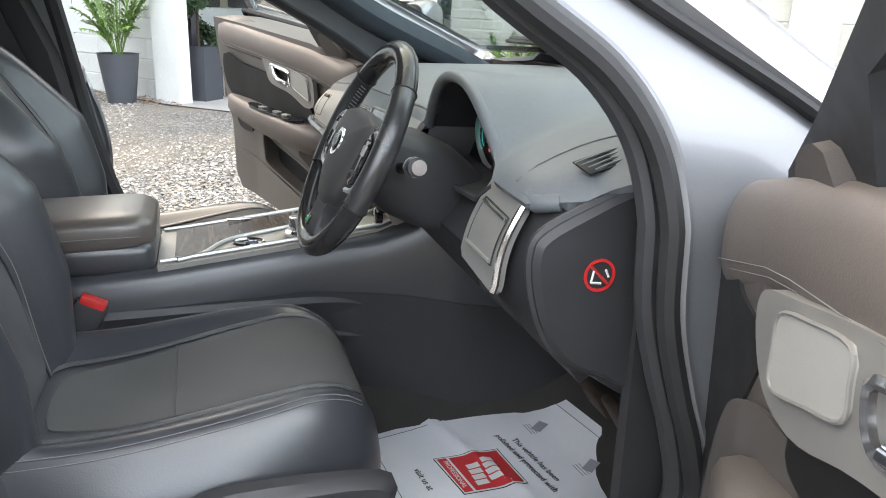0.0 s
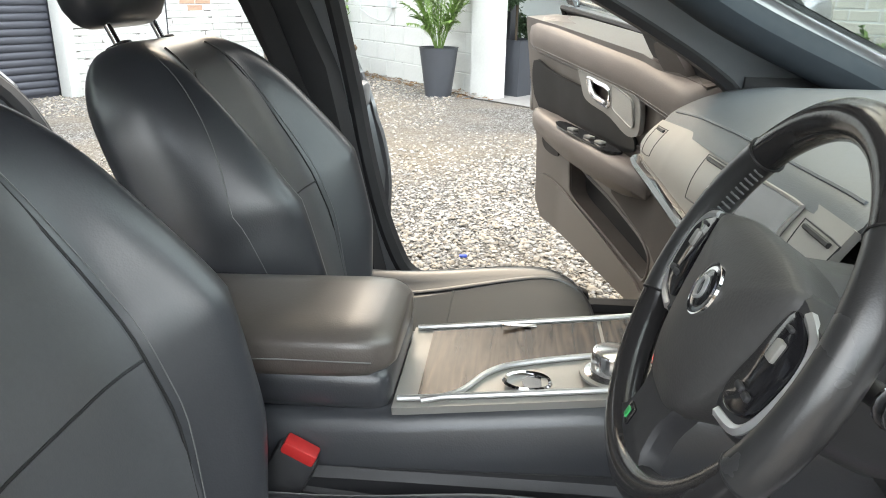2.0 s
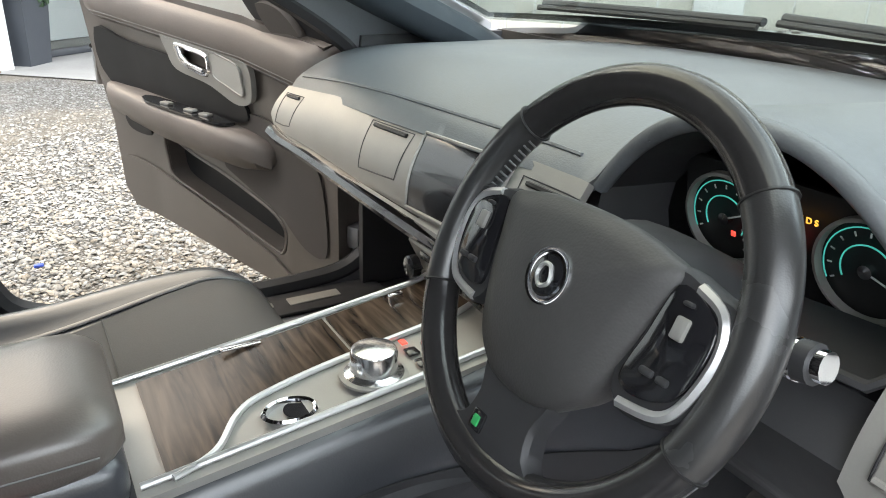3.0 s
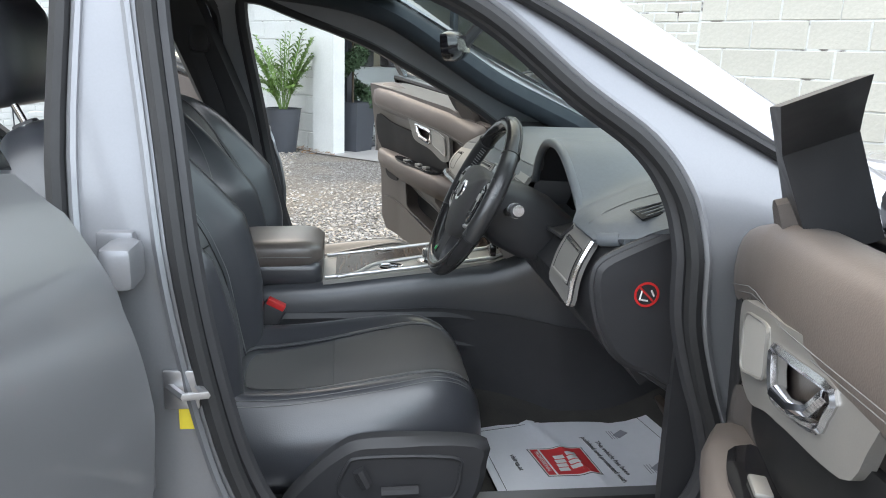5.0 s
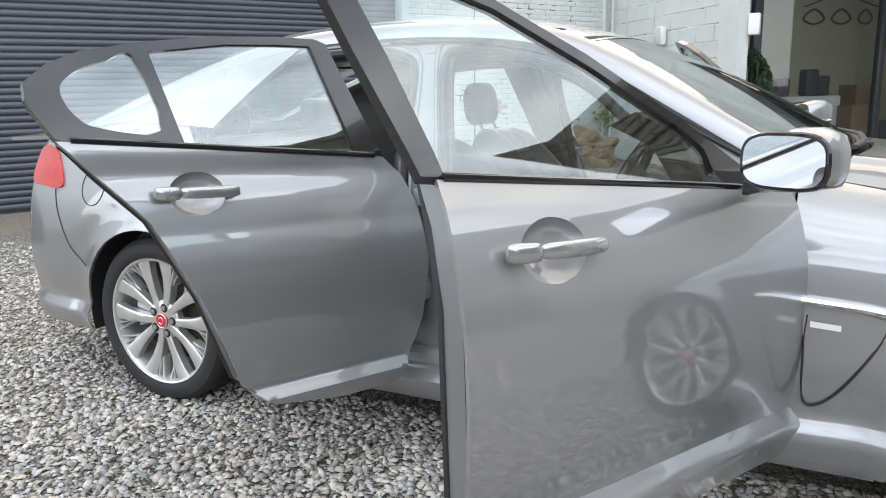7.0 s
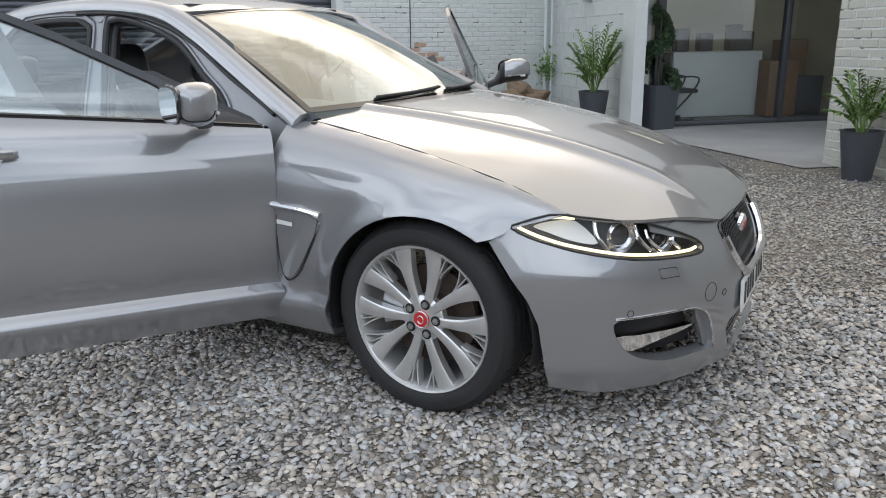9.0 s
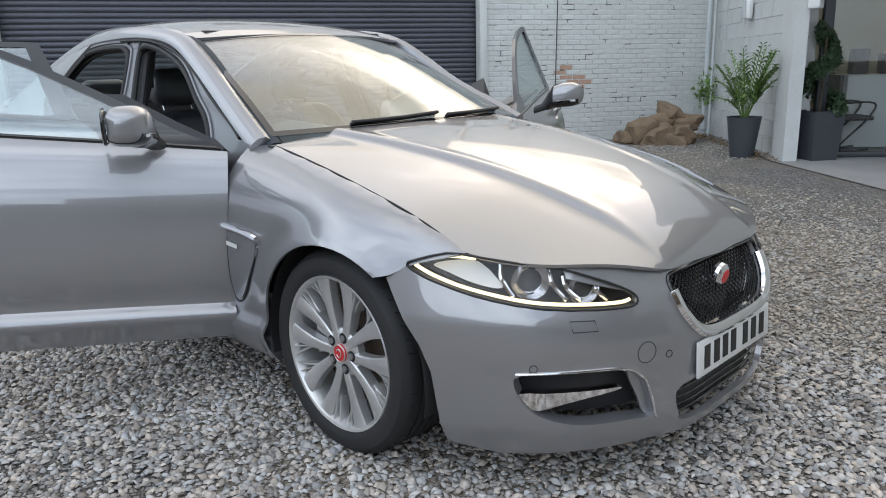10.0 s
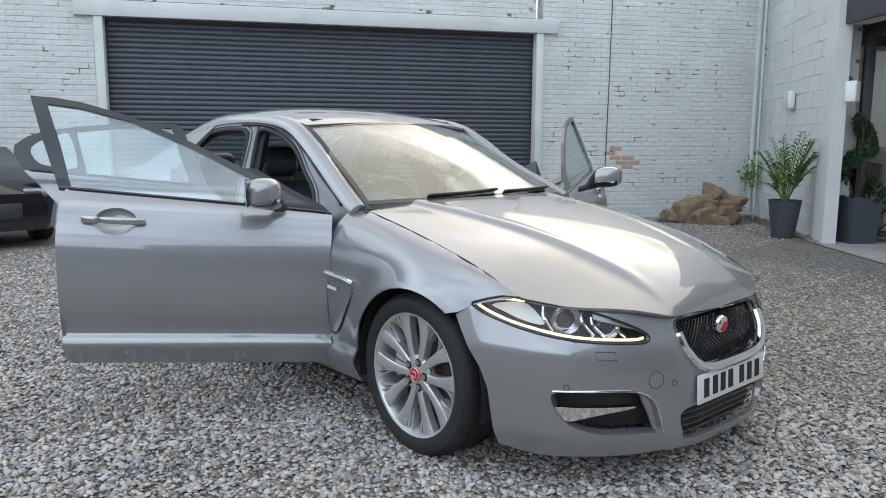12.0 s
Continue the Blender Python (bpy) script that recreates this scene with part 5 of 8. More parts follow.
    if side < 0:
        hy = side * float(shell_y(0.71))
        part("striker", joined(rbox((0.05, 0.008, 0.06), (-1.64, hy + side * 0.004, 0.71), 0.003), tube([(-1.62, hy, 0.715), (-1.60, hy + side * 0.035, 0.715), (-1.63, hy + side * 0.04, 0.715), (-1.66, hy, 0.715)], 0.006, 6)), STEEL, frame_, "steel door striker")
        part("warning_sticker", rbox((0.022, 0.002, 0.035), (-1.635, hy + side * 0.004, 0.665), 0.0005, 1), material("yellow_sticker", (0.75, 0.6, 0.05), 0.5, bump=0), frame_)
    part("pillar_plate", thick(skin(lambda x, z: jamb(x, z, 0.006), [(-1.80, 1.405), (-1.70, 1.405), (-1.735, 1.365), (-1.762, 1.365)], 0.01) if side > 0 else flip(skin(lambda x, z: jamb(x, z, 0.006), [(-1.80, 1.405), (-1.70, 1.405), (-1.735, 1.365), (-1.762, 1.365)], 0.01)), 0.003), JAMB, frame_)
    # tread strip with its bright plates
    tread = part("tread_strip", rbox((0.85, 0.10, 0.008), (-1.25, side * 0.715, 0.408), 0.003), DARKPLASTIC, sill)
    for x0, x1 in ((-1.36, -1.22), (-1.05, -0.93)):
        part("tread_plate", rbox((x1 - x0, 0.034, 0.004), ((x0 + x1) / 2, side * 0.716, 0.4125), 0.001, 1), BRUSHED, tread)
    part("tread_mark", rbox((0.11, 0.02, 0.004), (-1.14, side * 0.716, 0.4125), 0.001, 1), BRUSHED, tread)

# rear quarter, tail and boot
TAIL = rounded([(-4.02, 0.0), (-4.0, 0.4), (-3.94, 0.62), (-3.84, 0.77), (-3.74, 0.85), (-3.6, 0.885)], 6, False)
TLEN = np.r_[0, np.cumsum(np.hypot(*np.diff(TAIL, axis=0).T))]
TAILX = spl([(0.2, 0.06), (0.35, 0.0), (0.6, -0.01), (0.72, 0.02), (0.9, 0.05), (1.06, 0.10), (1.12, 0.14)])


def tail_fn(s, z):
    a = abs(s)
    x, y = np.interp(a, TLEN, TAIL[:, 0]), np.interp(a, TLEN, TAIL[:, 1])
    k = 1 - 0.5 * (a / TLEN[-1]) ** 2
    edge = abs(side_fn(1, ARC_R)(np.full(np.shape(z), -3.63), z)[1])
    j = np.clip((a / TLEN[-1] - 0.75) / 0.25, 0, 1)
    return (x + TAILX(z) * k) * (1 - j) + (x + 0.0) * j - 0.03 * j * (1 - j), np.sign(s) * y * (edge - 0.002) / 0.885, z


tl = TLEN[-1]
tail_out = [(-tl, 0.26), (tl, 0.26), (tl, 1.06), (0.6, 1.085), (-0.6, 1.085), (-tl, 1.06)]
part("rear_bumper", thick(skin(tail_fn, tail_out, 0.03), 0.02), PAINT, car)
quarter_out = [(-2.54, 0.235), (-2.53, 0.5), (-2.58, 0.9), (-2.76, 1.125), (-3.0, 1.15), (-3.3, 1.12), (-3.5, 1.09), (-3.66, 1.06), (-3.68, 0.6), (-3.66, 0.26)] + arch(ARC_R, 193, -16)
for side in (-1, 1):
    qs = skin(side_fn(side, ARC_R), quarter_out, 0.022)
    quarter = part("rear_quarter", thick(qs if side > 0 else flip(qs), 0.008), PAINT, car)
    liner = grid(lambda a, h: (0.40 * np.cos(a), h, 0.40 * np.sin(a)), radians(-12), radians(192), -0.17, 0.0, 32, 2)
    part("arch_liner", moved(flip(liner), pose(ARC_R[0], side * 0.90 + (0.17 if side < 0 else 0), ARC_R[1])), RUBBER, quarter)
    f = side_fn(side, ARC_R)
    ring = np.array([(-3.225 + 0.075 * math.cos(a), 0.885 + 0.078 * math.sin(a)) for a in np.linspace(0, 2 * math.pi, 30)[:-1]])
    a, b, c = f(*ring.T)
    part("fuel_flap", tube(np.stack([a, b + side * 0.001, c], -1), 0.002, 6, True), RUBBER, quarter)
    lamp_o = rounded([(-3.44, 0.895), (-3.52, 0.99), (-3.60, 1.035), (-3.70, 1.03), (-3.72, 0.95), (-3.70, 0.88), (-3.58, 0.87), (-3.48, 0.865)], 4)

    def lamp_fn(x, z):
        a, b, c = f(x, z)
        return a, b + side * 0.008, c

    ls = skin(lamp_fn, lamp_o, 0.02)
    part("tail_lamp", thick(ls if side > 0 else flip(ls), 0.02), REDLENS, car, "red tail lamp wrapping the corner")
    pts = np.stack(f(*rounded([(-3.50, 0.86), (-3.46, 0.75), (-3.38, 0.62), (-3.28, 0.55)], 6, False).T), -1)
    part("panel_gap", tube(pts + (0, side * 0.001, 0), 0.0025, 6), RUBBER, quarter)
    up, lo = RL[46:], None
    sail = grid(lambda u, v: (lambda xs, p0, p1: tuple(p0[k] * (1 - v) + p1[k] * v + (0.02 * np.sin(np.pi * v) * side if k == 1 else 0) for k in range(3)))(None, [np.interp(u, np.linspace(0, 1, 5), c) for c in ([-2.62, -2.85, -3.1, -3.35, -3.62], [side * q for q in (0.80, 0.79, 0.775, 0.76, 0.745)], [1.12, 1.135, 1.14, 1.12, 1.07])], [np.interp(u, np.linspace(0, 1, 5), c) for c in ([-2.25, -2.6, -2.95, -3.3, -3.6], [side * q for q in (0.645, 0.655, 0.675, 0.70, 0.72)], [1.435, 1.375, 1.27, 1.155, 1.06])]), 0, 1, 0, 1, 16, 8)
    part("rear_pillar", thick(sail if side < 0 else flip(sail), 0.02), PAINT, quarter)


def rear_screen(t, y):
    return -2.78 - 0.78 * t + 0.06 * abs(y) ** 2, y * (0.6 + 0.06 * t), 1.42 - 0.32 * t - 0.03 * abs(y) ** 2 + 0.04 * np.sin(np.pi * t)


part("rear_screen", thick(flip(grid(rear_screen, 0, 1, -1, 1, 10, 12)), 0.004), DARKGLASS, car).visible_shadow = False
part("boot_lid", thick(flip(grid(lambda t, y: (-3.54 - 0.42 * t, y * 0.72, 1.10 - 0.01 * t - 0.02 * abs(y) ** 2), 0, 1, -1, 1, 8, 12)), 0.015), PAINT, car)

# wipers
for y0, y1 in ((-0.40, 0.05), (0.1, 0.56)):
    pts = [screen_fn(np.array(t), np.array(y / 0.72)) for y, t in ((y0, 0.03), ((y0 + y1) / 2, 0.035), (y1, 0.05))]
    wiper = part("wiper", tube(rounded(np.array([[float(c) for c in p] for p in pts]) + (0.015, 0, 0.014), 6, False), 0.0105, 8, flat=0.7), RUBBER, car, "black wiper lying along the screen's base")
    part("wiper_blade", tube(rounded(np.array([[float(c) for c in p] for p in pts]) + (0.0, 0, 0.006), 6, False), 0.006, 6), RUBBER, wiper)
part("cowl", thick(skin(lambda x, y: (x, y, np.interp(x, [-0.62, -0.34], [0.975, 0.975]) - 0.02 * (y / 0.7) ** 2), [(-0.34, -0.5), (-0.34, 0.5), (-0.48, 0.72), (-0.6, 0.72), (-0.6, -0.72), (-0.48, -0.72)], 0.04), 0.01), DARKPLASTIC, car)


# wheels
def wheel(x, side):
    z = 0.343
    m = pose(x, side * 0.90, z) @ pose(0, 0, 0, 0, 0, 0 if side > 0 else 180)
    prof = [(0.258, -0.015), (0.263, -0.004), (0.276, 0.006), (0.298, 0.010), (0.322, 0.004), (0.338, -0.012), (0.3455, -0.03)]
    for g in (-0.062, -0.10, -0.14, -0.18):
        prof += [(0.348, g + 0.022), (0.348, g + 0.006), (0.340, g + 0.004), (0.340, g - 0.004), (0.348, g - 0.006)]
    prof += [(0.3455, -0.215), (0.33, -0.235), (0.29, -0.242), (0.262, -0.23), (0.256, -0.12)]
    tyre = part("wheel", moved(flip(lathe(prof, 72)), m), TYRE, car, "worn tyre on a silver alloy wheel", sharp=30)
    cuts = [solid("tread_groove", tube([(0.347 * math.cos(da), -h, 0.347 * math.sin(da)) for h, da in ((0.018, 0), (0.035, 0.012), (0.055, 0.03))], 0.0025, 4), RUBBER), solid("tread_groove", tube([(0.3485 * math.cos(da), -h, 0.3485 * math.sin(da)) for h, da in ((0.19, 0.05), (0.225, 0.03))], 0.0025, 4), RUBBER)]
    for k in range(50):
        for cut_ in cuts:
            ob = new("tread_groove", cut_)
            ob.parent = tyre
            ob.matrix_world = m @ Matrix.Rotation(-k / 50 * 2 * math.pi, 4, "Y")
    rim = flip(lathe([(0.262, -0.012), (0.266, -0.004), (0.263, 0.001), (0.256, -0.002), (0.251, -0.012), (0.243, -0.04), (0.232, -0.20), (0.226, -0.22)], 64))
    part("rim", moved(rim, m), ALLOY, tyre, "silver multi-spoke alloy rim")

    def spoke(a0, a1, w0, w1, w2, dip, r0=0.05, reach=0.256, low=0.0, bend=1.4):
        loops = []
        for t in np.linspace(0, 1, 8):
            r = r0 + t * (reach - r0)
            a = a0 + (a1 - a0) * t**bend
            w = w0 * (1 - t) ** 2 + 2 * w1 * t * (1 - t) + w2 * t**2
            h = -0.022 - low + (0.014 + low) * t - dip * math.sin(math.pi * t)
            c = np.array((math.cos(a), 0, math.sin(a)))
            q = np.array((-math.sin(a), 0, math.cos(a)))
            up = np.array((0, 1, 0))
            loops.append([c * r - q * w + up * (h - 0.035), c * r - q * w + up * (h - 0.004), c * r - q * w * 0.7 + up * h, c * r + q * w * 0.7 + up * h, c * r + q * w + up * (h - 0.004), c * r + q * w + up * (h - 0.035)])
        return flip(loft(loops))

    for k in range(5):
        a = k * 2 * math.pi / 5 + 0.3
        # each pair of broad blades opens like a U, with a slim forked arm on either flank
        blades = [spoke(a + s_ * 0.36, a + s_ * 0.235, 0.0155, 0.0155, 0.035, 0.004) for s_ in (-1, 1)]
        forks = [spoke(a + s_ * f0, a + s_ * f1, 0.005, 0.0035, 0.0032, 0.002, r0, 0.256, 0.014, 1.1) for s_ in (-1, 1) for f0, f1, r0 in ((0.385, 0.45, 0.075), (0.43, 0.575, 0.165))]
        part("spoke", moved(joined(*blades, *forks), m), ALLOY, tyre)
    part("hub", moved(flip(lathe([(0.082, -0.06), (0.082, -0.034), (0.072, -0.025), (0.034, -0.022), (0.0, -0.022)], 40)), m), ALLOY, tyre)
    part("hub_cap", moved(flip(lathe([(0.031, -0.024), (0.031, -0.018), (0.027, -0.014), (0.0, -0.013)], 32)), m), RED, tyre, "red centre cap")
    part("cap_ring", moved(tube([(0.0285 * math.cos(q), -0.0155, 0.0285 * math.sin(q)) for q in np.linspace(0, 2 * math.pi, 33)[:-1]], 0.0025, 6, True), m), ALLOY, tyre)
    part("cap_mark", moved(tube([(0.012 * math.cos(q), -0.0125, 0.014 * math.sin(q)) for q in np.linspace(0.4, 2 * math.pi - 0.4, 12)], 0.0022, 5), m), ALLOY, tyre)
    for k in range(5):
        a = k * 2 * math.pi / 5 + 0.6
        part("nut_recess", moved(flip(lathe([(0.0185, -0.0215), (0.0165, -0.0205), (0.0, -0.0205)], 20)), m @ pose(0.056 * math.cos(a), 0, 0.056 * math.sin(a))), BLACKINK, tyre)
        part("wheel_nut", moved(flip(lathe([(0.0115, -0.03), (0.0115, -0.016), (0.0, -0.014)], 6)), m @ pose(0.056 * math.cos(a), 0, 0.056 * math.sin(a))), STEEL, tyre)
    part("brake_disc", moved(flip(lathe([(0.178, -0.11), (0.178, -0.085), (0.09, -0.085), (0.085, -0.06), (0.0, -0.06)], 48)), m), BRAKE, tyre)
    part("brake_caliper", moved(loft([[(r * math.cos(a), h, r * math.sin(a)) for r, h in ((0.10, -0.06), (0.185, -0.06), (0.19, -0.13), (0.10, -0.13))] for a in np.linspace(-0.3, 0.55, 8)]), m), STEEL, tyre)


for x in (0.02, -2.909):
    for side in (-1, 1):
        wheel(x, side)

# ---- doors
NP = spl([(0.2, 0.0), (0.26, 0.022), (0.31, 0.043), (0.358, 0.06), (0.365, 0.06), (0.405, 0.027), (0.43, 0.029), (0.5, 0.042), (0.6, 0.048), (0.7, 0.045), (0.82, 0.026), (0.92, -0.018), (1.0, -0.065), (1.05, -0.09)])


def door_map(side, hx, ang, stretch_from=-9.0, stretch_by=1.0, lift=0.0):
    rot = Matrix.Rotation(radians(-side * ang), 4, "Z")
    m = Matrix.Translation((hx, side * 0.885, 0)) @ rot @ Matrix.Translation((-hx, -side * 0.885, 0))
    a = np.array(m)

    def place(x, z, n):
        x, z, n = np.broadcast_arrays(np.asarray(x, float), np.asarray(z, float), np.asarray(n, float))
        x = np.where(x < stretch_from, stretch_from + (x - stretch_from) * stretch_by, x)
        p = np.stack([x, side * (0.885 + n), z + lift], -1)
        return p @ a[:3, :3].T + a[:3, 3]

    return place, m


def door_n(hx, tilt, lean=0.5, lift=0.0, bulge=0.0):
    def n(x, z):
        q = z - tilt * (hx - x)
        return np.where(q < 1.0, NP(q), -0.065 - lean * (q - 1.0)) + lift * np.clip((q - 0.85) / 0.2, 0, 1) + bulge * np.interp(q, [0.3, 0.5, 0.7, 0.88, 0.94, 0.97, 1.0, 1.02], [0.3, 0.45, 0.55, 0.9, 1.0, 0.8, 0.3, 0.0])

    return n


def make_door(side, hx, ang, tilt, body, frame_, panes, handle, front, stretch=()):
    place, m = door_map(side, hx, ang, *stretch)
    nf = (door_n(hx, tilt, 0.45, 0.018, 0.028) if side < 0 else door_n(hx, tilt)) if front else door_n(hx, tilt, 0.3, 0.05)
    c_in = place(np.mean([p[0] for p in body]), 0.7, -0.6)

    def sheet(poly, off, step=0.025, holes=()):
        # the rows of the sheet run along the door's waist
        shear = lambda p: np.c_[np.asarray(p)[:, 0], np.asarray(p)[:, 1] - tilt * (hx - np.asarray(p)[:, 0])]

        def lay(x, q):
            z = q + tilt * (hx - x)
            return tuple(place(x, z, nf(x, z) + off).T)

        return facing(skin(lay, shear(poly), step, [shear(h) for h in holes]), c_in)

    def line(pts, off, r, closed=False, k=5, flat=1.0):
        q = rounded(pts, k, closed)
        return tube(place(q[:, 0], q[:, 1], nf(q[:, 0], q[:, 1]) + off), r, 8, closed, flat)

    body, frame_ = np.array(body), np.array(frame_)
    hc = np.array(handle)
    bowl = np.array([(hc[0] + 0.078 * math.cos(t), hc[1] + 0.056 * math.sin(t)) for t in np.linspace(0, 2 * math.pi, 33)[:-1]])
    door = part("front_door" if front else "rear_door", thick(sheet(body, 0, 0.0125, [bowl]), 0.008, None), PAINT, car, "open %s door in grey metallic paint" % ("front" if front else "rear"))
    dish = lambda x, z: tuple(place(x, z, nf(x, z) - 0.028 * np.clip(1 - ((x - hc[0]) / 0.078) ** 2 - ((z - hc[1]) / 0.056) ** 2, 0, 1) ** 0.6).T)
    part("handle_bowl", facing(skin(dish, bowl, 0.012), c_in), PAINT, door)
    def grip(d0, d1, rz, rn, n0):
        loops = []
        for t in np.r_[0, 0.03, 0.1, 0.22, np.linspace(0.35, 0.65, 4), 0.78, 0.9, 0.97, 1]:
            d = d0 + (d1 - d0) * t
            e = math.sqrt(max(1 - abs(2 * t - 1) ** 6, 0.06))
            x, z = hc[0] + d, hc[1] + 0.006 - tilt * d
            bow = n0 - 0.012 * (d / 0.125) ** 2
            q = super_loop(rn * e, rz * (0.55 + 0.45 * e), 16, 0.75)
            loops.append(place(np.full(16, x), z + q[:, 1], nf(x, z) + bow + q[:, 0]))
        return loft(loops)

    part("outer_handle", grip(-0.056, 0.11, 0.0155, 0.011, 0.03), HANDLE, door, "door handle in the body colour", sharp=60)
    part("handle_lock", grip(-0.12, -0.057, 0.0175, 0.0125, 0.03), HANDLE, door, sharp=60)
    # the edge that closes against the pillar
    loops = [place(body[:, 0], body[:, 1], nf(body[:, 0], body[:, 1]) - o) for o in (0.004, 0.05, 0.10)]
    inset = (body - body.mean(0)) * 0.975 + body.mean(0)
    loops[1] = place(inset[:, 0], inset[:, 1], nf(inset[:, 0], inset[:, 1]) - 0.012)
    loops[2] = place(inset[:, 0], inset[:, 1], nf(inset[:, 0], inset[:, 1]) - 0.07)
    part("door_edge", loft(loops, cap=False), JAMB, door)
    ins2 = (body - body.mean(0)) * 0.968 + body.mean(0)
    part("edge_seal", tube(place(ins2[:, 0], ins2[:, 1], nf(ins2[:, 0], ins2[:, 1]) - 0.074), 0.009, 6, True), RUBBER, door)
    # window frame and panes
    fr = part("window_frame", thick(sheet(frame_, -0.002, 0.011, panes), 0.022, None), BLACKGLOSS, door, "gloss black window frame")
    for p in panes:
        g = part("window_glass", thick(sheet(p, -0.010, 0.03), 0.004, None), GLASS, fr)
        g.visible_shadow = False
    belt = [frame_[0], frame_[-1]]
    q = np.linspace(belt[0], belt[1], 30)[1:-1]
    part("belt_strip", tube(place(q[:, 0], q[:, 1], nf(q[:, 0], q[:, 1]) + 0.002), 0.006, 8, flat=1.4), BLACKGLOSS, door)
    return door, place, nf, c_in, sheet, line, m


def inner_front(door, skin_place, nf, side, hx):
    back = -0.015
    push = 0.14 if side > 0 else 0.045
    stations = [-1.62, -1.165, -1.0, -0.60] if side > 0 else [-1.62, -1.13, -0.975, -0.60]
    moved_to = [-1.62, -1.09, -0.90, -0.625] if side > 0 else [-1.60, -0.98, -0.775, -0.60]

    def place(x, z, n):
        x = np.asarray(x, float)
        x = np.interp(x, stations, moved_to) + np.minimum(x + 1.62, 0)
        return skin_place(x, z, np.asarray(n) - (push if side > 0 else np.interp(x, [-1.6, -1.0], [-0.05, push])))

    c_out = place(-1.2, 0.7, 0.5)

    def flat_n(x, z):
        return -0.115 - 0.06 * np.clip((np.asarray(x) + 1.45) / 0.55, 0, 1) - (0.03 if side > 0 else 0.008) * np.clip((z - 0.85) / 0.2, -1, 1)

    def sheet(poly, off, step=0.02, holes=(), soft=True):
        vf = skin(lambda x, z: tuple(place(x, z, flat_n(x, z) - off).T), rounded(poly, 4) if soft else poly, step, holes)
        return facing(vf, c_out)

    pocket = rounded([(-1.40, 0.64), (-1.36, 0.636), (-1.28, 0.607), (-1.165, 0.578), (-1.04, 0.535), (-0.935, 0.492), (-0.922, 0.455), (-0.94, 0.418), (-0.985, 0.412), (-1.13, 0.452), (-1.26, 0.488), (-1.375, 0.522), (-1.395, 0.57)], 4)
    panel = [(-0.665, 0.40), (-0.66, 0.6), (-0.655, 0.80), (-0.64, 0.95), (-1.0, 1.0), (-1.4, 1.04), (-1.60 + back, 1.06 - 0.1 * back), (-1.605 + back, 0.8), (-1.585 + back, 0.45), (-1.55 + back, 0.39), (-1.3, 0.36), (-0.9, 0.315), (-0.70, 0.32)]
    if side < 0:
        panel[3:7] = [(-0.64, 0.885), (-1.0, 0.93), (-1.4, 0.98), (-1.615, 1.0)]
    trim = part("door_trim", thick(sheet(panel, 0, 0.02, [pocket], False), 0.115 if side > 0 else 0.02, None), BROWNDARK, door, "grey-brown leather door lining")
    part("door_pocket", thick(sheet(pocket, -0.055, 0.03, (), False), 0.004, None), BLACKINK, trim)
    part("pocket_lip", tube(place(pocket[:, 0], pocket[:, 1], flat_n(pocket[:, 0], pocket[:, 1])), 0.005, 6, True), BROWNDARK, trim)
    # padded roll under the window
    loops = []
    for x in np.r_[-0.615, -0.62, -0.635, np.linspace(-0.67, -1.53 + back, 16), -1.57 + back, -1.59 + back, -1.597 + back]:
        zt = 0.945 + 0.118 * (-0.62 - x) / 0.98
        e = math.sqrt(max(1 - (max((x + 0.67) / 0.055, (-1.53 + back - x) / 0.068, 0)) ** 2, 0.0)) * 0.5 + 0.5
        top = -0.075 - 0.085 * np.clip((x + 1.3) / 0.6, 0, 1) + push
        n0 = -0.16 - (0.07 if side > 0 else 0.03) * np.clip((x + 1.5) / 0.8, 0, 1)
        if side < 0:
            top = np.interp(np.interp(x, stations, moved_to), [-1.6, -1.0], [-0.05, push]) - 0.10 - 0.05 * np.clip((x + 1.3) / 0.6, 0, 1)
            n0 = min(n0, top - 0.02)
        q = super_loop(1, 1, 20, 0.75)
        cz, hz, cn, hn = zt - 0.055, 0.066 * e, (top + n0) / 2, abs(n0 - top) / 2 * e
        loops.append([place(x, cz + hz * b, cn + hn * a) for a, b in q])
    part("top_roll", loft(loops), BROWNLEATHER, trim, "padded leather roll under the window", sharp=60)
    q = np.linspace(-0.66, -1.55, 14)
    for dz in (0.0, 0.010):
        part("stitching", tube(place(q, 0.853 + dz + 0.118 * (-0.62 - q) / 0.98, -0.161 - (0.068 if side > 0 else 0.028) * np.clip((q + 1.5) / 0.8, 0, 1) + 0.8 * (0.008 - dz) * 0.6), 0.0007, 5), THREAD, trim)
    part("dark_insert", thick(sheet([(-1.57, 0.925), (-1.45, 0.895), (-1.25, 0.87), (-1.08, 0.82), (-1.03, 0.765), (-1.08, 0.737), (-1.3, 0.75), (-1.56, 0.775)], 0.012, 0.02), 0.01, None), BLACKINK, trim)
    hole = rounded([(-1.232, 0.914), (-1.18, 0.908), (-1.128, 0.898), (-1.124, 0.872), (-1.136, 0.85), (-1.165, 0.852), (-1.215, 0.868), (-1.226, 0.888)], 3)
    alu = part("metal_trim", thick(sheet([(-1.285, 0.952), (-1.19, 0.94), (-1.1, 0.922), (-1.035, 0.905), (-0.985, 0.89), (-0.975, 0.86), (-0.99, 0.815), (-1.015, 0.792), (-1.06, 0.79), (-1.14, 0.825), (-1.25, 0.848), (-1.275, 0.89)], 0.022, 0.018, [hole]), 0.014, None), BRUSHED, trim, "brushed aluminium trim round the inner handle")
    part("handle_cup", thick(sheet(hole, -0.02, 0.02, (), False), 0.004, None), DARKPLASTIC, alu)
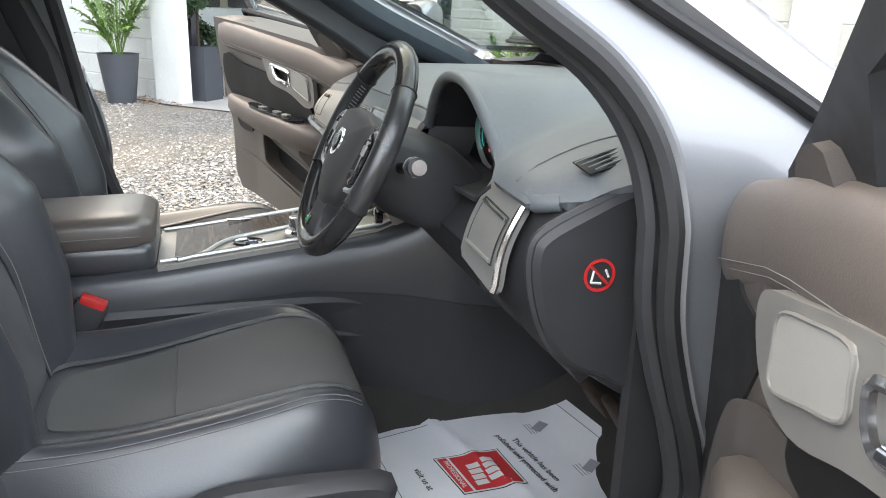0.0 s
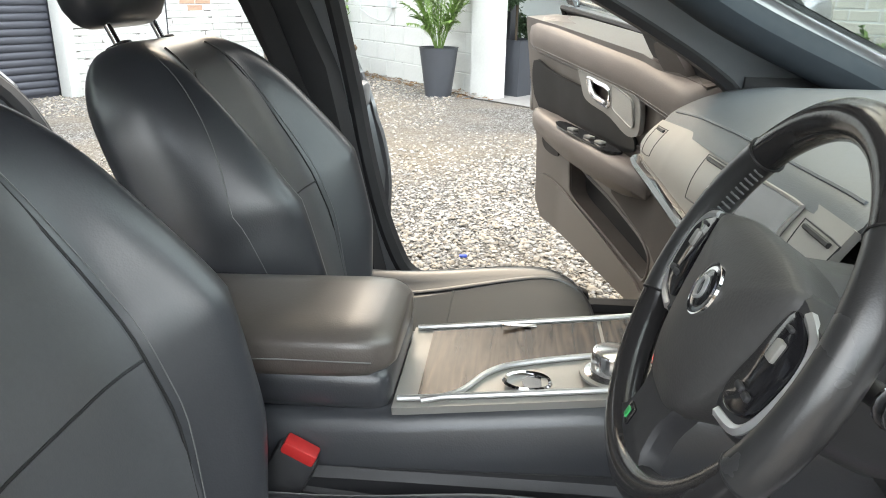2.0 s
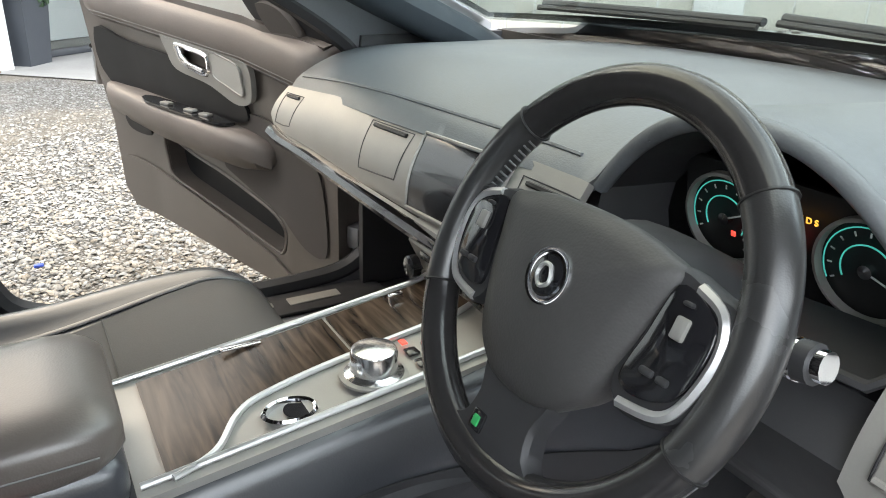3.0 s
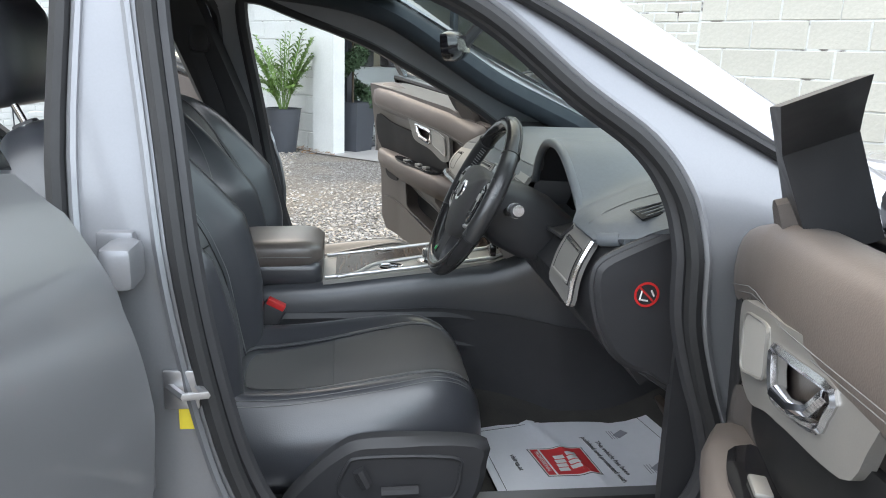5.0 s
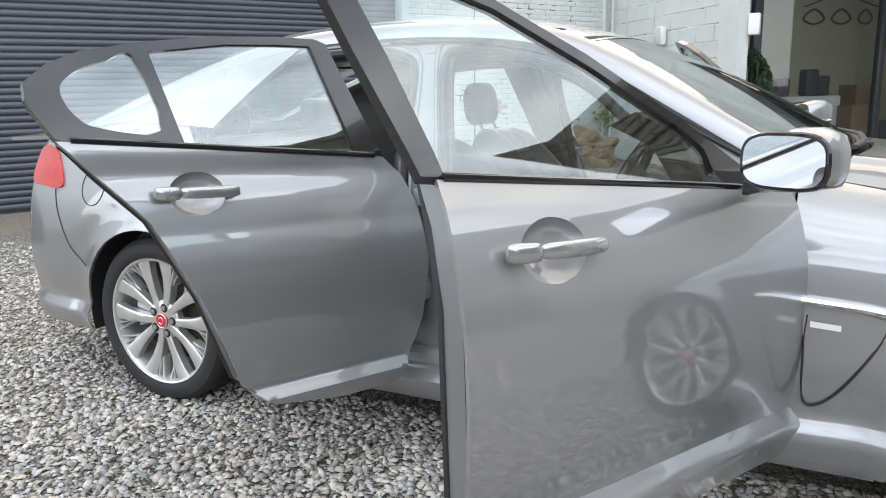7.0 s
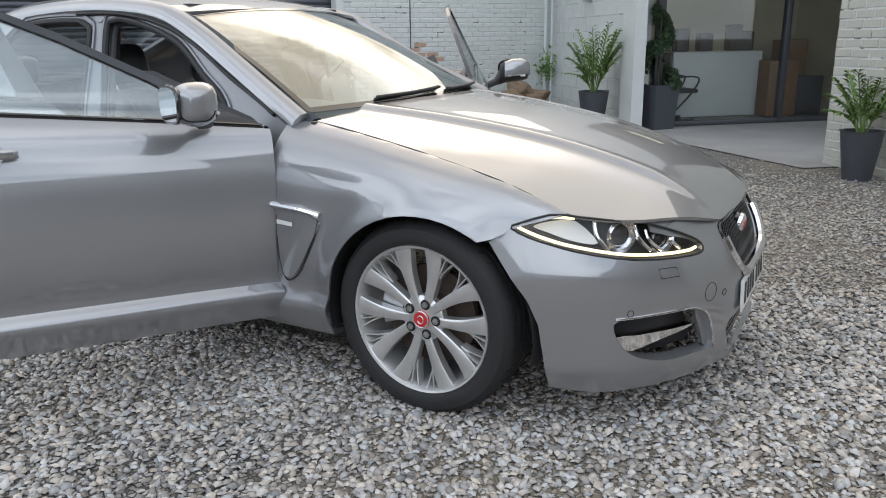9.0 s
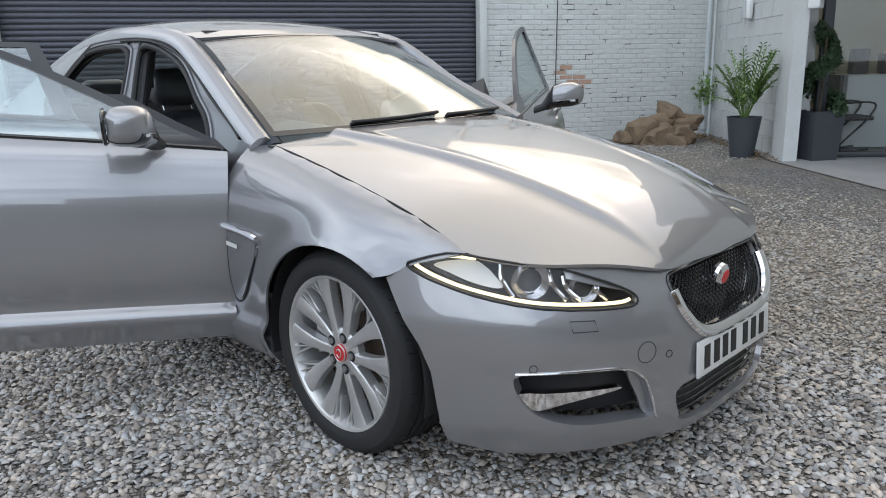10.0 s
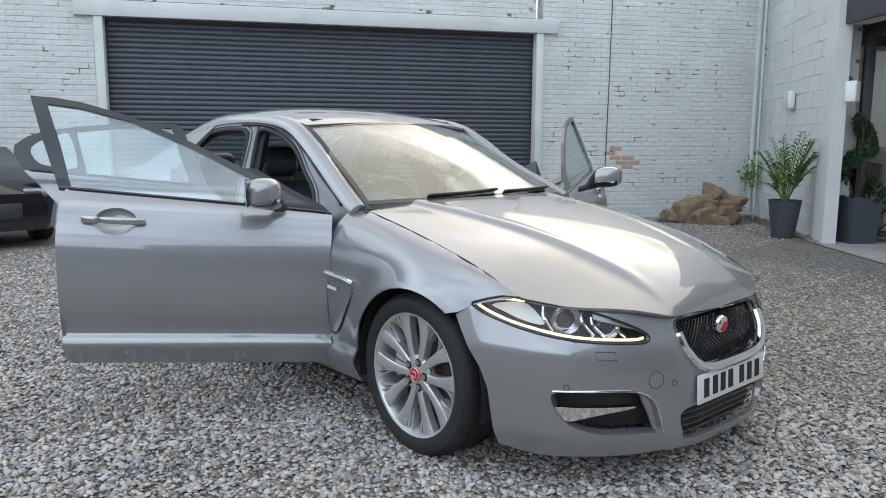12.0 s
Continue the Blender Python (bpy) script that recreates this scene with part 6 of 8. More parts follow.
    part("handle_rim", tube(place(hole[:, 0], hole[:, 1], flat_n(hole[:, 0], hole[:, 1]) - 0.022), 0.006, 6, True), POLISHED, alu)
    q = np.array([(-1.222, 0.906), (-1.212, 0.884), (-1.185, 0.868), (-1.145, 0.858)])
    part("inner_handle", tube(place(q[:, 0], q[:, 1], flat_n(q[:, 0], q[:, 1]) - np.array([0.02, 0.026, 0.028, 0.022])), 0.010, 8, flat=0.8), CHROME, alu, "chrome inner door handle")
    mesh_ = [(-1.02, 0.885), (-1.06, 0.9), (-1.105, 0.908), (-1.11, 0.88), (-1.108, 0.85), (-1.07, 0.832), (-1.02, 0.815), (-1.015, 0.85)]
    part("speaker_panel", thick(sheet(mesh_, 0.026, 0.012), 0.004, None), material("speaker_mesh", (0.5, 0.49, 0.46), 0.6, 0.3, fine=900, bump=0.6, depth=0.001) if side < 0 else bpy.data.materials["speaker_mesh"], alu)
    q = rounded(mesh_, 4)
    part("speaker_rim", tube(place(q[:, 0], q[:, 1], flat_n(q[:, 0], q[:, 1]) - 0.026), 0.0022, 6, True), BRUSHED, alu)
    if side < 0:
        part("front_edge", thick(sheet([(-0.61, 0.865), (-0.80, 0.85), (-0.95, 0.835), (-0.935, 0.79), (-0.82, 0.66), (-0.74, 0.5), (-0.68, 0.41), (-0.61, 0.41)], 0.004, 0.02), 0.006, None), RUBBER, trim, "black rubber front edge")
    # armrest with its switches
    loops = []
    for x, zt, d, hgt in ((-1.575, 0.765, 0.012, 0.05), (-1.565, 0.772, 0.03, 0.07), (-1.54, 0.774, 0.05, 0.085), (-1.45, 0.768, 0.075, 0.095), (-1.3, 0.755, 0.085, 0.105), (-1.15, 0.742, 0.085, 0.105), (-1.05, 0.727, 0.07, 0.10), (-0.98, 0.71, 0.045, 0.075), (-0.94, 0.69, 0.01, 0.03)):
        b = float(flat_n(x, 0.75))
        sec = [(zt - 0.004, b + 0.01), (zt + 0.002, b - d * 0.45), (zt - 0.003, b - d * 0.85), (zt - 0.018, b - d), (zt - 0.05, b - d * 0.98), (zt - hgt * 0.85, b - d * 0.75), (zt - hgt, b - d * 0.3), (zt - hgt - 0.005, b + 0.01)]
        loops.append([place(x, z, n) for z, n in sec])
    arm = part("armrest", loft(loops), BROWNLEATHER, trim, "leather door armrest", sharp=60)
    part("switch_panel", facing(thick(facing(skin(lambda x, n: tuple(place(x, 0.7505 + 0.075 * (-1.2 - x), n).T), rounded([(-1.36, -0.14), (-1.10, -0.155), (-1.07, -0.18), (-1.12, -0.205), (-1.34, -0.19)], 3), 0.02), place(-1.25, 0.5, -0.16)), 0.006, None), None), BLACKGLOSS, arm)
    for x in (-1.20, -1.15, -1.28):
        part("window_switch", joined((lambda b: (place(b[0][:, 0], b[0][:, 2], b[0][:, 1]), b[1]))(rbox((0.03, 0.02, 0.008), (x, -0.175, 0.7535 + 0.075 * (-1.2 - x)), 0.003))), BRUSHED, arm)
    part("pull_slot", thick(sheet([(-1.46, 0.70), (-1.38, 0.69), (-1.37, 0.655), (-1.45, 0.66)], 0.066, 0.01), 0.006, None), BLACKINK, arm)
    part("lower_speaker", thick(sheet([(-1.155, 0.618), (-1.115, 0.715), (-1.06, 0.766), (-0.85, 0.74), (-0.74, 0.66), (-0.71, 0.54), (-0.72, 0.44), (-0.82, 0.45), (-0.92, 0.512), (-0.97, 0.522), (-1.125, 0.589)], 0.006, 0.02), 0.004, None), material("speaker_cloth", (0.10, 0.088, 0.082), 0.85, fine=900, bump=0.5, depth=0.001) if side < 0 else bpy.data.materials["speaker_cloth"], trim)
    part("lower_edge", thick(sheet([(-1.57, 0.545), (-1.39, 0.515), (-1.15, 0.447), (-0.93, 0.372), (-0.80, 0.335), (-0.80, 0.322), (-1.0, 0.325), (-1.3, 0.362), (-1.56, 0.41)], 0.008, 0.02), 0.006, None), BROWNDARK, trim)
    # corner cover with the small loudspeaker
    if side > 0:
        q = [(-0.65, 0.955), (-0.75, 1.045), (-0.92, 1.15), (-0.875, 1.01), (-0.86, 0.985), (-0.72, 0.96)]
        tw = rounded([(-0.72, 0.955), (-0.80, 0.965), (-0.83, 1.03), (-0.76, 1.02)], 3)
    else:
        q = [(-0.58, 0.925), (-0.62, 0.97), (-0.75, 1.04), (-0.925, 1.145), (-1.02, 1.15), (-0.89, 1.09), (-0.84, 0.965)]
        tw = rounded([(-0.715, 0.935), (-0.73, 1.005), (-0.80, 1.02), (-0.82, 0.945)], 3)
    n1 = -0.165 if side < 0 else -0.30
    vf = skin(lambda x, z: tuple(skin_place(x, z, n1 - 0.45 * (z - 0.95)).T), np.array(q), 0.015)
    part("corner_cover", thick(facing(vf, c_out), 0.08, None), DARKPLASTIC, trim)
    vf = skin(lambda x, z: tuple(skin_place(x, z, n1 - 0.027 - 0.3 * (z - 0.95)).T), tw, 0.012)
    part("tweeter", thick(facing(vf, c_out), 0.035, None), bpy.data.materials["speaker_cloth"], trim)
    # hinges and check strap at the front edge, latch at the rear one
    for z in (0.86, 0.5):
        b = rbox((0.11, 0.05, 0.06), (-0.60, -0.10, z), 0.01)
        part("front_hinge", (place(b[0][:, 0], b[0][:, 2], b[0][:, 1]), b[1]), JAMB, door)
    b = rbox((0.012, 0.03, 0.11), (-1.672, -0.07, 0.80), 0.004)
    part("door_latch", (place(b[0][:, 0], b[0][:, 2], b[0][:, 1]), b[1]), STEEL, door)
    for n_, z in ((-0.03, 0.94), (-0.05, 0.70), (-0.085, 0.86)):
        b = lathe([(0.0, 0.004), (0.006, 0.004), (0.007, 0.0)], 14)
        v = np.stack([-1.672 - b[0][:, 1], b[0][:, 0] + n_, b[0][:, 2] + z], -1)
        part("edge_plug", (place(v[:, 0], v[:, 2], v[:, 1]), b[1]), RUBBER, door)


def mirror_on(door, place, side):
    secs = [(0.0, -0.83, 1.005, 0.035, 0.02), (0.04, -0.85, 1.02, 0.04, 0.022), (0.07, -0.875, 1.05, 0.055, 0.045), (0.10, -0.895, 1.075, 0.075, 0.06), (0.15, -0.905, 1.085, 0.08, 0.066), (0.20, -0.915, 1.088, 0.075, 0.064), (0.235, -0.925, 1.087, 0.06, 0.052), (0.25, -0.93, 1.086, 0.03, 0.03)]
    n = 24
    loops = []
    for o, x, z, a, b in secs:
        q = super_loop(a, b, n, 0.72)
        q[:, 0] = np.where(q[:, 0] > 0, q[:, 0] * 0.85, np.maximum(q[:, 0], -0.85 * a))
        loops.append(place(x + q[:, 0], z + q[:, 1], np.full(n, o)))
    shell = part("door_mirror", loft(loops[2:]), PAINT, door, "door mirror with a painted cap")
    part("mirror_arm", loft(loops[:4]), DARKPLASTIC, shell)
    lower = []
    for (o, x, z, a, b) in secs[2:-1]:
        q = super_loop(a + 0.004, b + 0.003, n, 0.72)
        q[:, 1] = np.minimum(q[:, 1], -0.45 * b)
        q[:, 0] = np.where(q[:, 0] > 0, q[:, 0] * 0.85, np.maximum(q[:, 0], -0.85 * (a + 0.004)))
        lower.append(place(x + q[:, 0], z + q[:, 1], np.full(n, o)))
    part("mirror_base", loft(lower), BLACKGLOSS, shell)
    q = super_loop(0.085, 0.052, 28, 0.6)
    part("mirror_glass", (place(np.full(28, -0.9905), 1.085 + q[:, 1], 0.155 + q[:, 0]), [tuple(range(28))]), MIRROR, shell, smooth=False)
    part("mirror_rim", tube(place(np.full(28, -0.984), 1.085 + q[:, 1] * 1.06, 0.155 + q[:, 0] * 1.04), 0.006, 6, True), BLACKGLOSS, shell)
    z = np.linspace(0, 1, 6)
    part("turn_signal", tube(place(-0.84 - 0.02 * z, 1.055 + 0 * z, 0.12 + 0.1 * z), 0.006, 6), WHITE, shell)


F_BODY = [(-0.62, 0.268), (-0.614, 0.5), (-0.62, 0.73), (-0.592, 0.965), (-0.9, 1.01), (-1.3, 1.06), (-1.655, 1.101), (-1.676, 1.03), (-1.687, 0.9), (-1.69, 0.65), (-1.682, 0.40), (-1.667, 0.36), (-1.2, 0.315)]
F_FRAME = [(-0.592, 0.972), (-0.766, 1.052), (-0.938, 1.157), (-1.195, 1.307), (-1.42, 1.416), (-1.60, 1.475), (-1.70, 1.494), (-1.785, 1.50), (-1.738, 1.31), (-1.68, 1.108)]
F_PANE = [(-1.628, 1.073), (-1.678, 1.30), (-1.724, 1.466), (-1.60, 1.447), (-1.415, 1.391), (-1.195, 1.28), (-0.967, 1.145), (-0.898, 1.095), (-0.875, 0.985)]
R_BODY = [(-1.71, 0.985), (-1.668, 0.88), (-1.656, 0.71), (-1.69, 0.52), (-1.72, 0.433), (-1.8, 0.345), (-1.827, 0.328), (-2.03, 0.342), (-2.27, 0.395), (-2.344, 0.46), (-2.441, 0.72), (-2.542, 0.941), (-2.644, 1.059), (-2.722, 1.147), (-2.332, 1.105), (-1.775, 1.042)]
R_FRAME = [(-2.722, 1.152), (-2.768, 1.235), (-2.764, 1.28), (-2.707, 1.322), (-2.626, 1.352), (-2.47, 1.378), (-2.261, 1.397), (-2.069, 1.402), (-1.935, 1.398), (-1.900, 1.384), (-1.84, 1.22), (-1.775, 1.046)]
R_Q = rounded([(-2.685, 1.274), (-2.635, 1.31), (-2.563, 1.332), (-2.498, 1.343), (-2.462, 1.16), (-2.618, 1.172), (-2.666, 1.202), (-2.686, 1.24)], 3)
R_PANE = [(-2.458, 1.353), (-2.237, 1.376), (-2.075, 1.379), (-1.960, 1.377), (-1.865, 1.03), (-2.405, 1.08)]
for side, ang in ((-1, 66.3), (1, 63.5)):
    d, place, nf, c_in, sheet, line, m = make_door(side, -0.60, ang, 0.085, F_BODY, F_FRAME, [np.array(F_PANE)], (-1.475, 0.965), True, (-0.95, 1.10, 0.0) if side < 0 else ())
    inner_front(d, place, nf, side, -0.60)
    mirror_on(d, place, side)
for side, ang, hx in ((-1, 69.5, -1.712), (1, 62, -1.68)):
    d, place, nf, c_in, sheet, line, m = make_door(side, hx, ang, 0.065, [(x + hx + 1.68, z) for x, z in R_BODY], [(x + hx + 1.68, z) for x, z in R_FRAME], [np.array(R_PANE) + (hx + 1.68, 0), R_Q + (hx + 1.68, 0)], (-2.405 + hx + 1.68, 0.995), False, (hx, 0.985, 0.0) if side < 0 else ())
    c_out = place(-2.1, 0.7, 0.5)
    lining = [(-1.74, 0.42), (-1.70, 0.6), (-1.70, 0.85), (-1.76, 1.02), (-2.1, 1.06), (-2.6, 1.10), (-2.5, 0.95), (-2.40, 0.72), (-2.30, 0.48), (-2.2, 0.42), (-1.85, 0.38)]
    vf = skin(lambda x, z: tuple(place(x, z, -0.115 + 0 * x).T), np.array(lining), 0.03)
    trim = part("door_trim", thick(facing(vf, c_out), 0.03, None), BROWNLEATHER, d, "grey-brown leather door lining")
    loops = [[place(x, z, n) for z, n in ((0.80, -0.1), (0.80, -0.18 * k), (0.76, -0.2 * k), (0.70, -0.17 * k), (0.69, -0.1))] for x, k in ((-1.78, 0.8), (-1.9, 1), (-2.2, 1), (-2.34, 0.8))]
    part("armrest", loft(loops), BROWNLEATHER, trim)

# ---- inside the car
part("floor_pan", thick(skin(lambda x, y: (x, y, 0.29 + 0.12 * np.clip((x + 0.78) / 0.25, 0, 1) ** 1.5 + 0.13 * np.exp(-((y / 0.17) ** 4))), [(-0.5, -0.72), (-0.5, 0.72), (-2.9, 0.72), (-2.9, -0.72)], 0.04), 0.02), CARPET, car, "dark carpeted floor")
part("bulkhead", thick(grid(lambda y, z: (-0.50 - 0.12 * (0.9 - z), y, z), -0.76, 0.76, 0.3, 0.98, 6, 6), 0.02, None), CARPET, car)
for side in (-1, 1):
    part("kick_panel", thick(grid(lambda x, z: (x, side * (0.74 - 0.03 * (z - 0.3)), z), -0.86, -0.5, 0.29, 0.98, 6, 8), 0.02, None), DARKPLASTIC, car)
part("rear_bench", loft([np.array([(x, y, z) for y, z in [(-0.66, 0.3), (0.66, 0.3), (0.66, h - 0.05), (0.6, h), (-0.6, h), (-0.66, h - 0.05)]]) for x, h in ((-2.15, 0.5), (-2.2, 0.58), (-2.65, 0.54), (-2.8, 0.55))]), LEATHER, car, "black leather rear bench")
back = part("rear_backrest", loft([np.array([(x + dx, y, z) for dx, y in [(-0.1, -0.66), (-0.1, 0.66), (0.06, 0.62), (0.1, 0.3), (0.05, 0.0), (0.1, -0.3), (0.06, -0.62)]]) for x, z in ((-2.72, 0.5), (-2.78, 0.7), (-2.88, 0.95), (-2.95, 1.06))]), LEATHER, car, "black leather rear backrest")
for y in (-0.36, 0.36):
    part("headrest", rbox((0.11, 0.27, 0.17), (-2.96, y, 1.13), 0.05, 4), LEATHER, back)
part("parcel_shelf", rbox((0.55, 1.3, 0.02), (-3.2, 0, 1.07), 0.008), HEADLINER, car)


def seat(cy, dx, driver):
    """A front seat with bolsters; cy is its middle."""
    root = part("front_seat", rbox((0.5, 0.44, 0.1), (-1.42 + dx, cy, 0.36), 0.03, 3), DARKPLASTIC, car, "black leather front seat with charcoal centre panels")
    e = 0.46

    def cushion(u, v, lift=0.0):
        # u: 0 rear to 1 front, v: -1 to 1 across
        u, v = np.broadcast_arrays(np.asarray(u, float), np.asarray(v, float))
        a = np.clip(abs(v), 0, 1)
        s_ = np.sqrt(1 - np.clip(a ** (1 / e), 0, 1) ** 2) ** e
        k = 1 - np.sqrt(1 - np.clip((u - 0.78) / 0.22, 0, 1) ** 2)
        half = 0.24 + 0.014 * np.sin(np.pi * u) - 0.095 * (1 - np.sqrt(1 - np.clip((u - 0.58) / 0.42, 0, 1) ** 2))
        top = 0.545 + 0.058 * np.clip(u, 0, 1) ** 1.4 - 0.012 * np.exp(-(((u - 0.35) / 0.25) ** 2))
        bol = 0.05 * np.exp(-(((a - 0.74) / 0.18) ** 2)) * (1.0 - 0.55 * u)
        h = (top + bol - 0.44) * (1 - 0.7 * k) * s_
        return -1.73 + 0.582 * u + dx - 0.015 * (cy < 0) + lift * k * 0.7, cy + half * v, 0.44 + h + lift * (1 - 0.5 * k)

    vs = np.sin(np.linspace(-np.pi / 2, np.pi / 2, 45))
    us = np.r_[np.linspace(0, 0.78, 22), 0.8 + 0.2 * np.sin(np.linspace(0.05, np.pi / 2, 22))]
    loops = []
    for u in us:
        p = np.stack(cushion(np.full(45, u), vs), -1)
        low = p[::-1] * (1, 1, 0) + (0, 0, 0.40)
        low[:, 1] = cy + (low[:, 1] - cy) * 0.9
        loops.append(np.r_[p, low[1:-1]])
    cush = part("cushion", flip(loft(loops)), LEATHER, root, sharp=70)
    pan = skin(lambda u, v: cushion(u, v, 0.003), rounded([(0.205, -0.25), (0.195, 0), (0.205, 0.25), (0.25, 0.36), (0.5, 0.45), (0.84, 0.55), (0.95, 0.58), (0.972, 0.3), (0.975, 0), (0.972, -0.3), (0.95, -0.58), (0.84, -0.55), (0.5, -0.45), (0.25, -0.36)], 4), 0.025)
    ring_ = rounded([(0.15, 0.0), (0.15, 0.30), (0.19, 0.44), (0.3, 0.47), (0.6, 0.51), (0.84, 0.57), (0.93, 0.6)], 6, False)
    part("cushion_piping", tube(np.stack(cushion(ring_[:, 0], ring_[:, 1] * 1.03, 0.002), -1), 0.0065, 6, flat=0.4), DARKLEATHER, cush)
    ring_ = ring_ * (1, -1)
    part("cushion_piping", tube(np.stack(cushion(ring_[:, 0], ring_[:, 1] * 1.03, 0.002), -1), 0.0065, 6, flat=0.4), DARKLEATHER, cush)
    part("cushion_panel", thick(facing(pan, (-1.4 + dx, cy, 0.2)), 0.005, None), SUEDE, cush, "charcoal suede-like centre panel")
    for s in (-1, 1):
        uu = np.linspace(0.02, 0.93, 26)
        part("cushion_seam", tube(np.stack(cushion(uu, s * (0.46 + 0.1 * uu), 0.0015), -1), 0.0016, 6), BLACKINK, cush)
        for gap in (0.80, 0.835):
            p = np.stack(cushion(np.linspace(0.0, 0.95, 26), s * np.linspace(gap, gap - 0.06, 26), 0.001), -1)
            part("cushion_stitch", tube(p, 0.0007, 5), THREAD, cush)
    part("cross_seam", tube(np.stack(cushion(np.full(12, 0.5), np.linspace(-0.47, 0.47, 12), 0.004), -1), 0.0015, 5), SUEDE, cush)

    # the backrest leans
    base = Matrix.Translation((-1.725 + dx, cy, 0.50)) @ Matrix.Rotation(radians(-25), 4, "Y")
    H = 0.60
    rot, org = np.array(base.to_3x3()).T, np.array(base.translation)
    e2 = 0.5

    def crown(u):
        return np.sqrt(np.clip(1 - np.clip((u - 0.80) / 0.2, 0, 1) ** 2.4, 0, 1))

    def width(u):
        return np.interp(u, [0, 0.25, 0.5, 0.75, 1], [0.215, 0.25, 0.262, 0.238, 0.20]) * (0.62 + 0.38 * crown(u))

    def face(u, v, lift=0.0):
        # u: 0 at the bottom to 1 at the top
        u, v = np.broadcast_arrays(np.asarray(u, float), np.asarray(v, float))
        a = np.clip(abs(v), 0, 1)
        s_ = np.sqrt(1 - np.clip(a ** (1 / e2), 0, 1) ** 2) ** e2
        bol = np.interp(u, [0, 0.2, 0.45, 0.75, 0.92, 1], [0.05, 0.10, 0.125, 0.07, 0.03, 0.01]) * np.exp(-(((a - 0.78) / 0.24) ** 2))
        d = (0.085 + 0.02 * np.sin(np.pi * u) + bol) * s_ * (0.25 + 0.75 * crown(u)) + lift
        p = np.stack([d, width(u) * v, H * u], -1) @ rot + org
        return p[..., 0], p[..., 1], p[..., 2]

    us = np.r_[np.linspace(0, 0.8, 24), 0.8 + 0.2 * np.sin(np.linspace(0.06, np.pi / 2, 14))]
    loops = []
    for u in us:
        f0 = np.stack(face(np.full(45, u), vs), -1)
        a = abs(vs)
        r = -(0.085 * np.sqrt(1 - np.clip(a ** 2.2, 0, 1))) * (0.25 + 0.75 * crown(u))
        rear = (np.stack([r, width(u) * vs, np.full(45, H * u)], -1) @ rot + org)[::-1]
        loops.append(np.r_[f0, rear[1:-1]])
    rest = part("backrest", loft(loops), LEATHER, root, sharp=70)
    pan = skin(lambda u, w: face(u, w, 0.0025), rounded([(0.04, -0.40), (0.02, 0), (0.04, 0.40), (0.3, 0.46), (0.6, 0.44), (0.84, 0.40), (0.87, 0), (0.84, -0.40), (0.6, -0.44), (0.3, -0.46)], 4), 0.025)
    part("back_panel", thick(facing(pan, (-2.3, cy, 0.5)), 0.005, None), DARKLEATHER, rest, "smooth leather centre panel")
    for s in (-1, 1):
        uu = np.linspace(0.0, 0.95, 28)
        part("back_seam", tube(np.stack(face(uu, s * np.interp(uu, [0, 0.3, 0.6, 1], [0.4, 0.48, 0.46, 0.42]), 0.001), -1), 0.0016, 6), BLACKINK, rest)
        part("back_stitch", tube(np.stack(face(uu, s * np.interp(uu, [0, 0.3, 0.6, 1], [0.43, 0.51, 0.49, 0.45]), 0.001), -1), 0.0008, 5), THREAD, rest)
        part("back_stitch", tube(np.stack(face(uu, s * np.interp(uu, [0, 0.5, 1], [0.93, 0.95, 0.80]), 0.001), -1), 0.0009, 5), THREAD, rest)
    part("cross_seam", tube(np.stack(face(np.full(12, 0.42), np.linspace(-0.46, 0.46, 12), 0.003), -1), 0.0018, 5), BLACKINK, rest)
    hm = base @ Matrix.Translation((0.012, 0, H + 0.135)) @ Matrix.Rotation(radians(14), 4, "Y")
    loops = []
    for t in np.r_[-1, -0.985, -0.95, np.linspace(-0.85, 0.85, 9), 0.95, 0.985, 1]:
        w = math.sqrt(max(1 - abs(t) ** 3.0, 0.0)) * 0.75 + 0.25
        q = super_loop(0.055 * w, 0.128 * (0.45 + 0.55 * w) * (1 - 0.05 * t), 28, 0.62)
        loops.append(np.c_[q[:, 0] + 0.006 * t, q[:, 1], np.full(28, 0.098 * t)])
    hr = part("headrest", moved(loft(loops), hm), LEATHER, rest, "black leather headrest on two steel posts", sharp=70)
    for s in (-0.079, 0.079):
        part("headrest_post", moved(tube([(0, s, -0.02 + H), (0.0, s, H + 0.075)], 0.0065, 10), base), CHROME, hr)
        part("post_collar", moved(rbox((0.04, 0.03, 0.014), (0, s, H + 0.001), 0.005), base), DARKPLASTIC, hr)
    # side shield with the seat switches
    so = -1 if cy < 0 else 1
    sy = cy + so * 0.255
    sh = rounded([(-1.52, 0.40), (-1.50, 0.44), (-1.43, 0.51), (-1.36, 0.535), (-1.17, 0.525), (-1.155, 0.48), (-1.17, 0.41), (-1.22, 0.385), (-1.47, 0.385)], 4) + (dx - 0.02 * (cy < 0), 0)
    shield = part("side_shield", (lambda p: (np.c_[p[0][:, 0], sy + so * p[0][:, 2], p[0][:, 1]], p[1]))(plate(sh, 0.0, 0.035, 0.014)), DARKPLASTIC, root, "dark plastic side shield with seat switches")
    rc = rounded([(-1.41, 0.425), (-1.405, 0.49), (-1.37, 0.505), (-1.22, 0.50), (-1.205, 0.47), (-1.215, 0.425), (-1.25, 0.418)], 4) + (dx - 0.02 * (cy < 0), 0)
    part("shield_recess", tube(np.c_[rc[:, 0], np.full(len(rc), sy + so * 0.035), rc[:, 1]], 0.004, 6, True), DARKPLASTIC, shield)
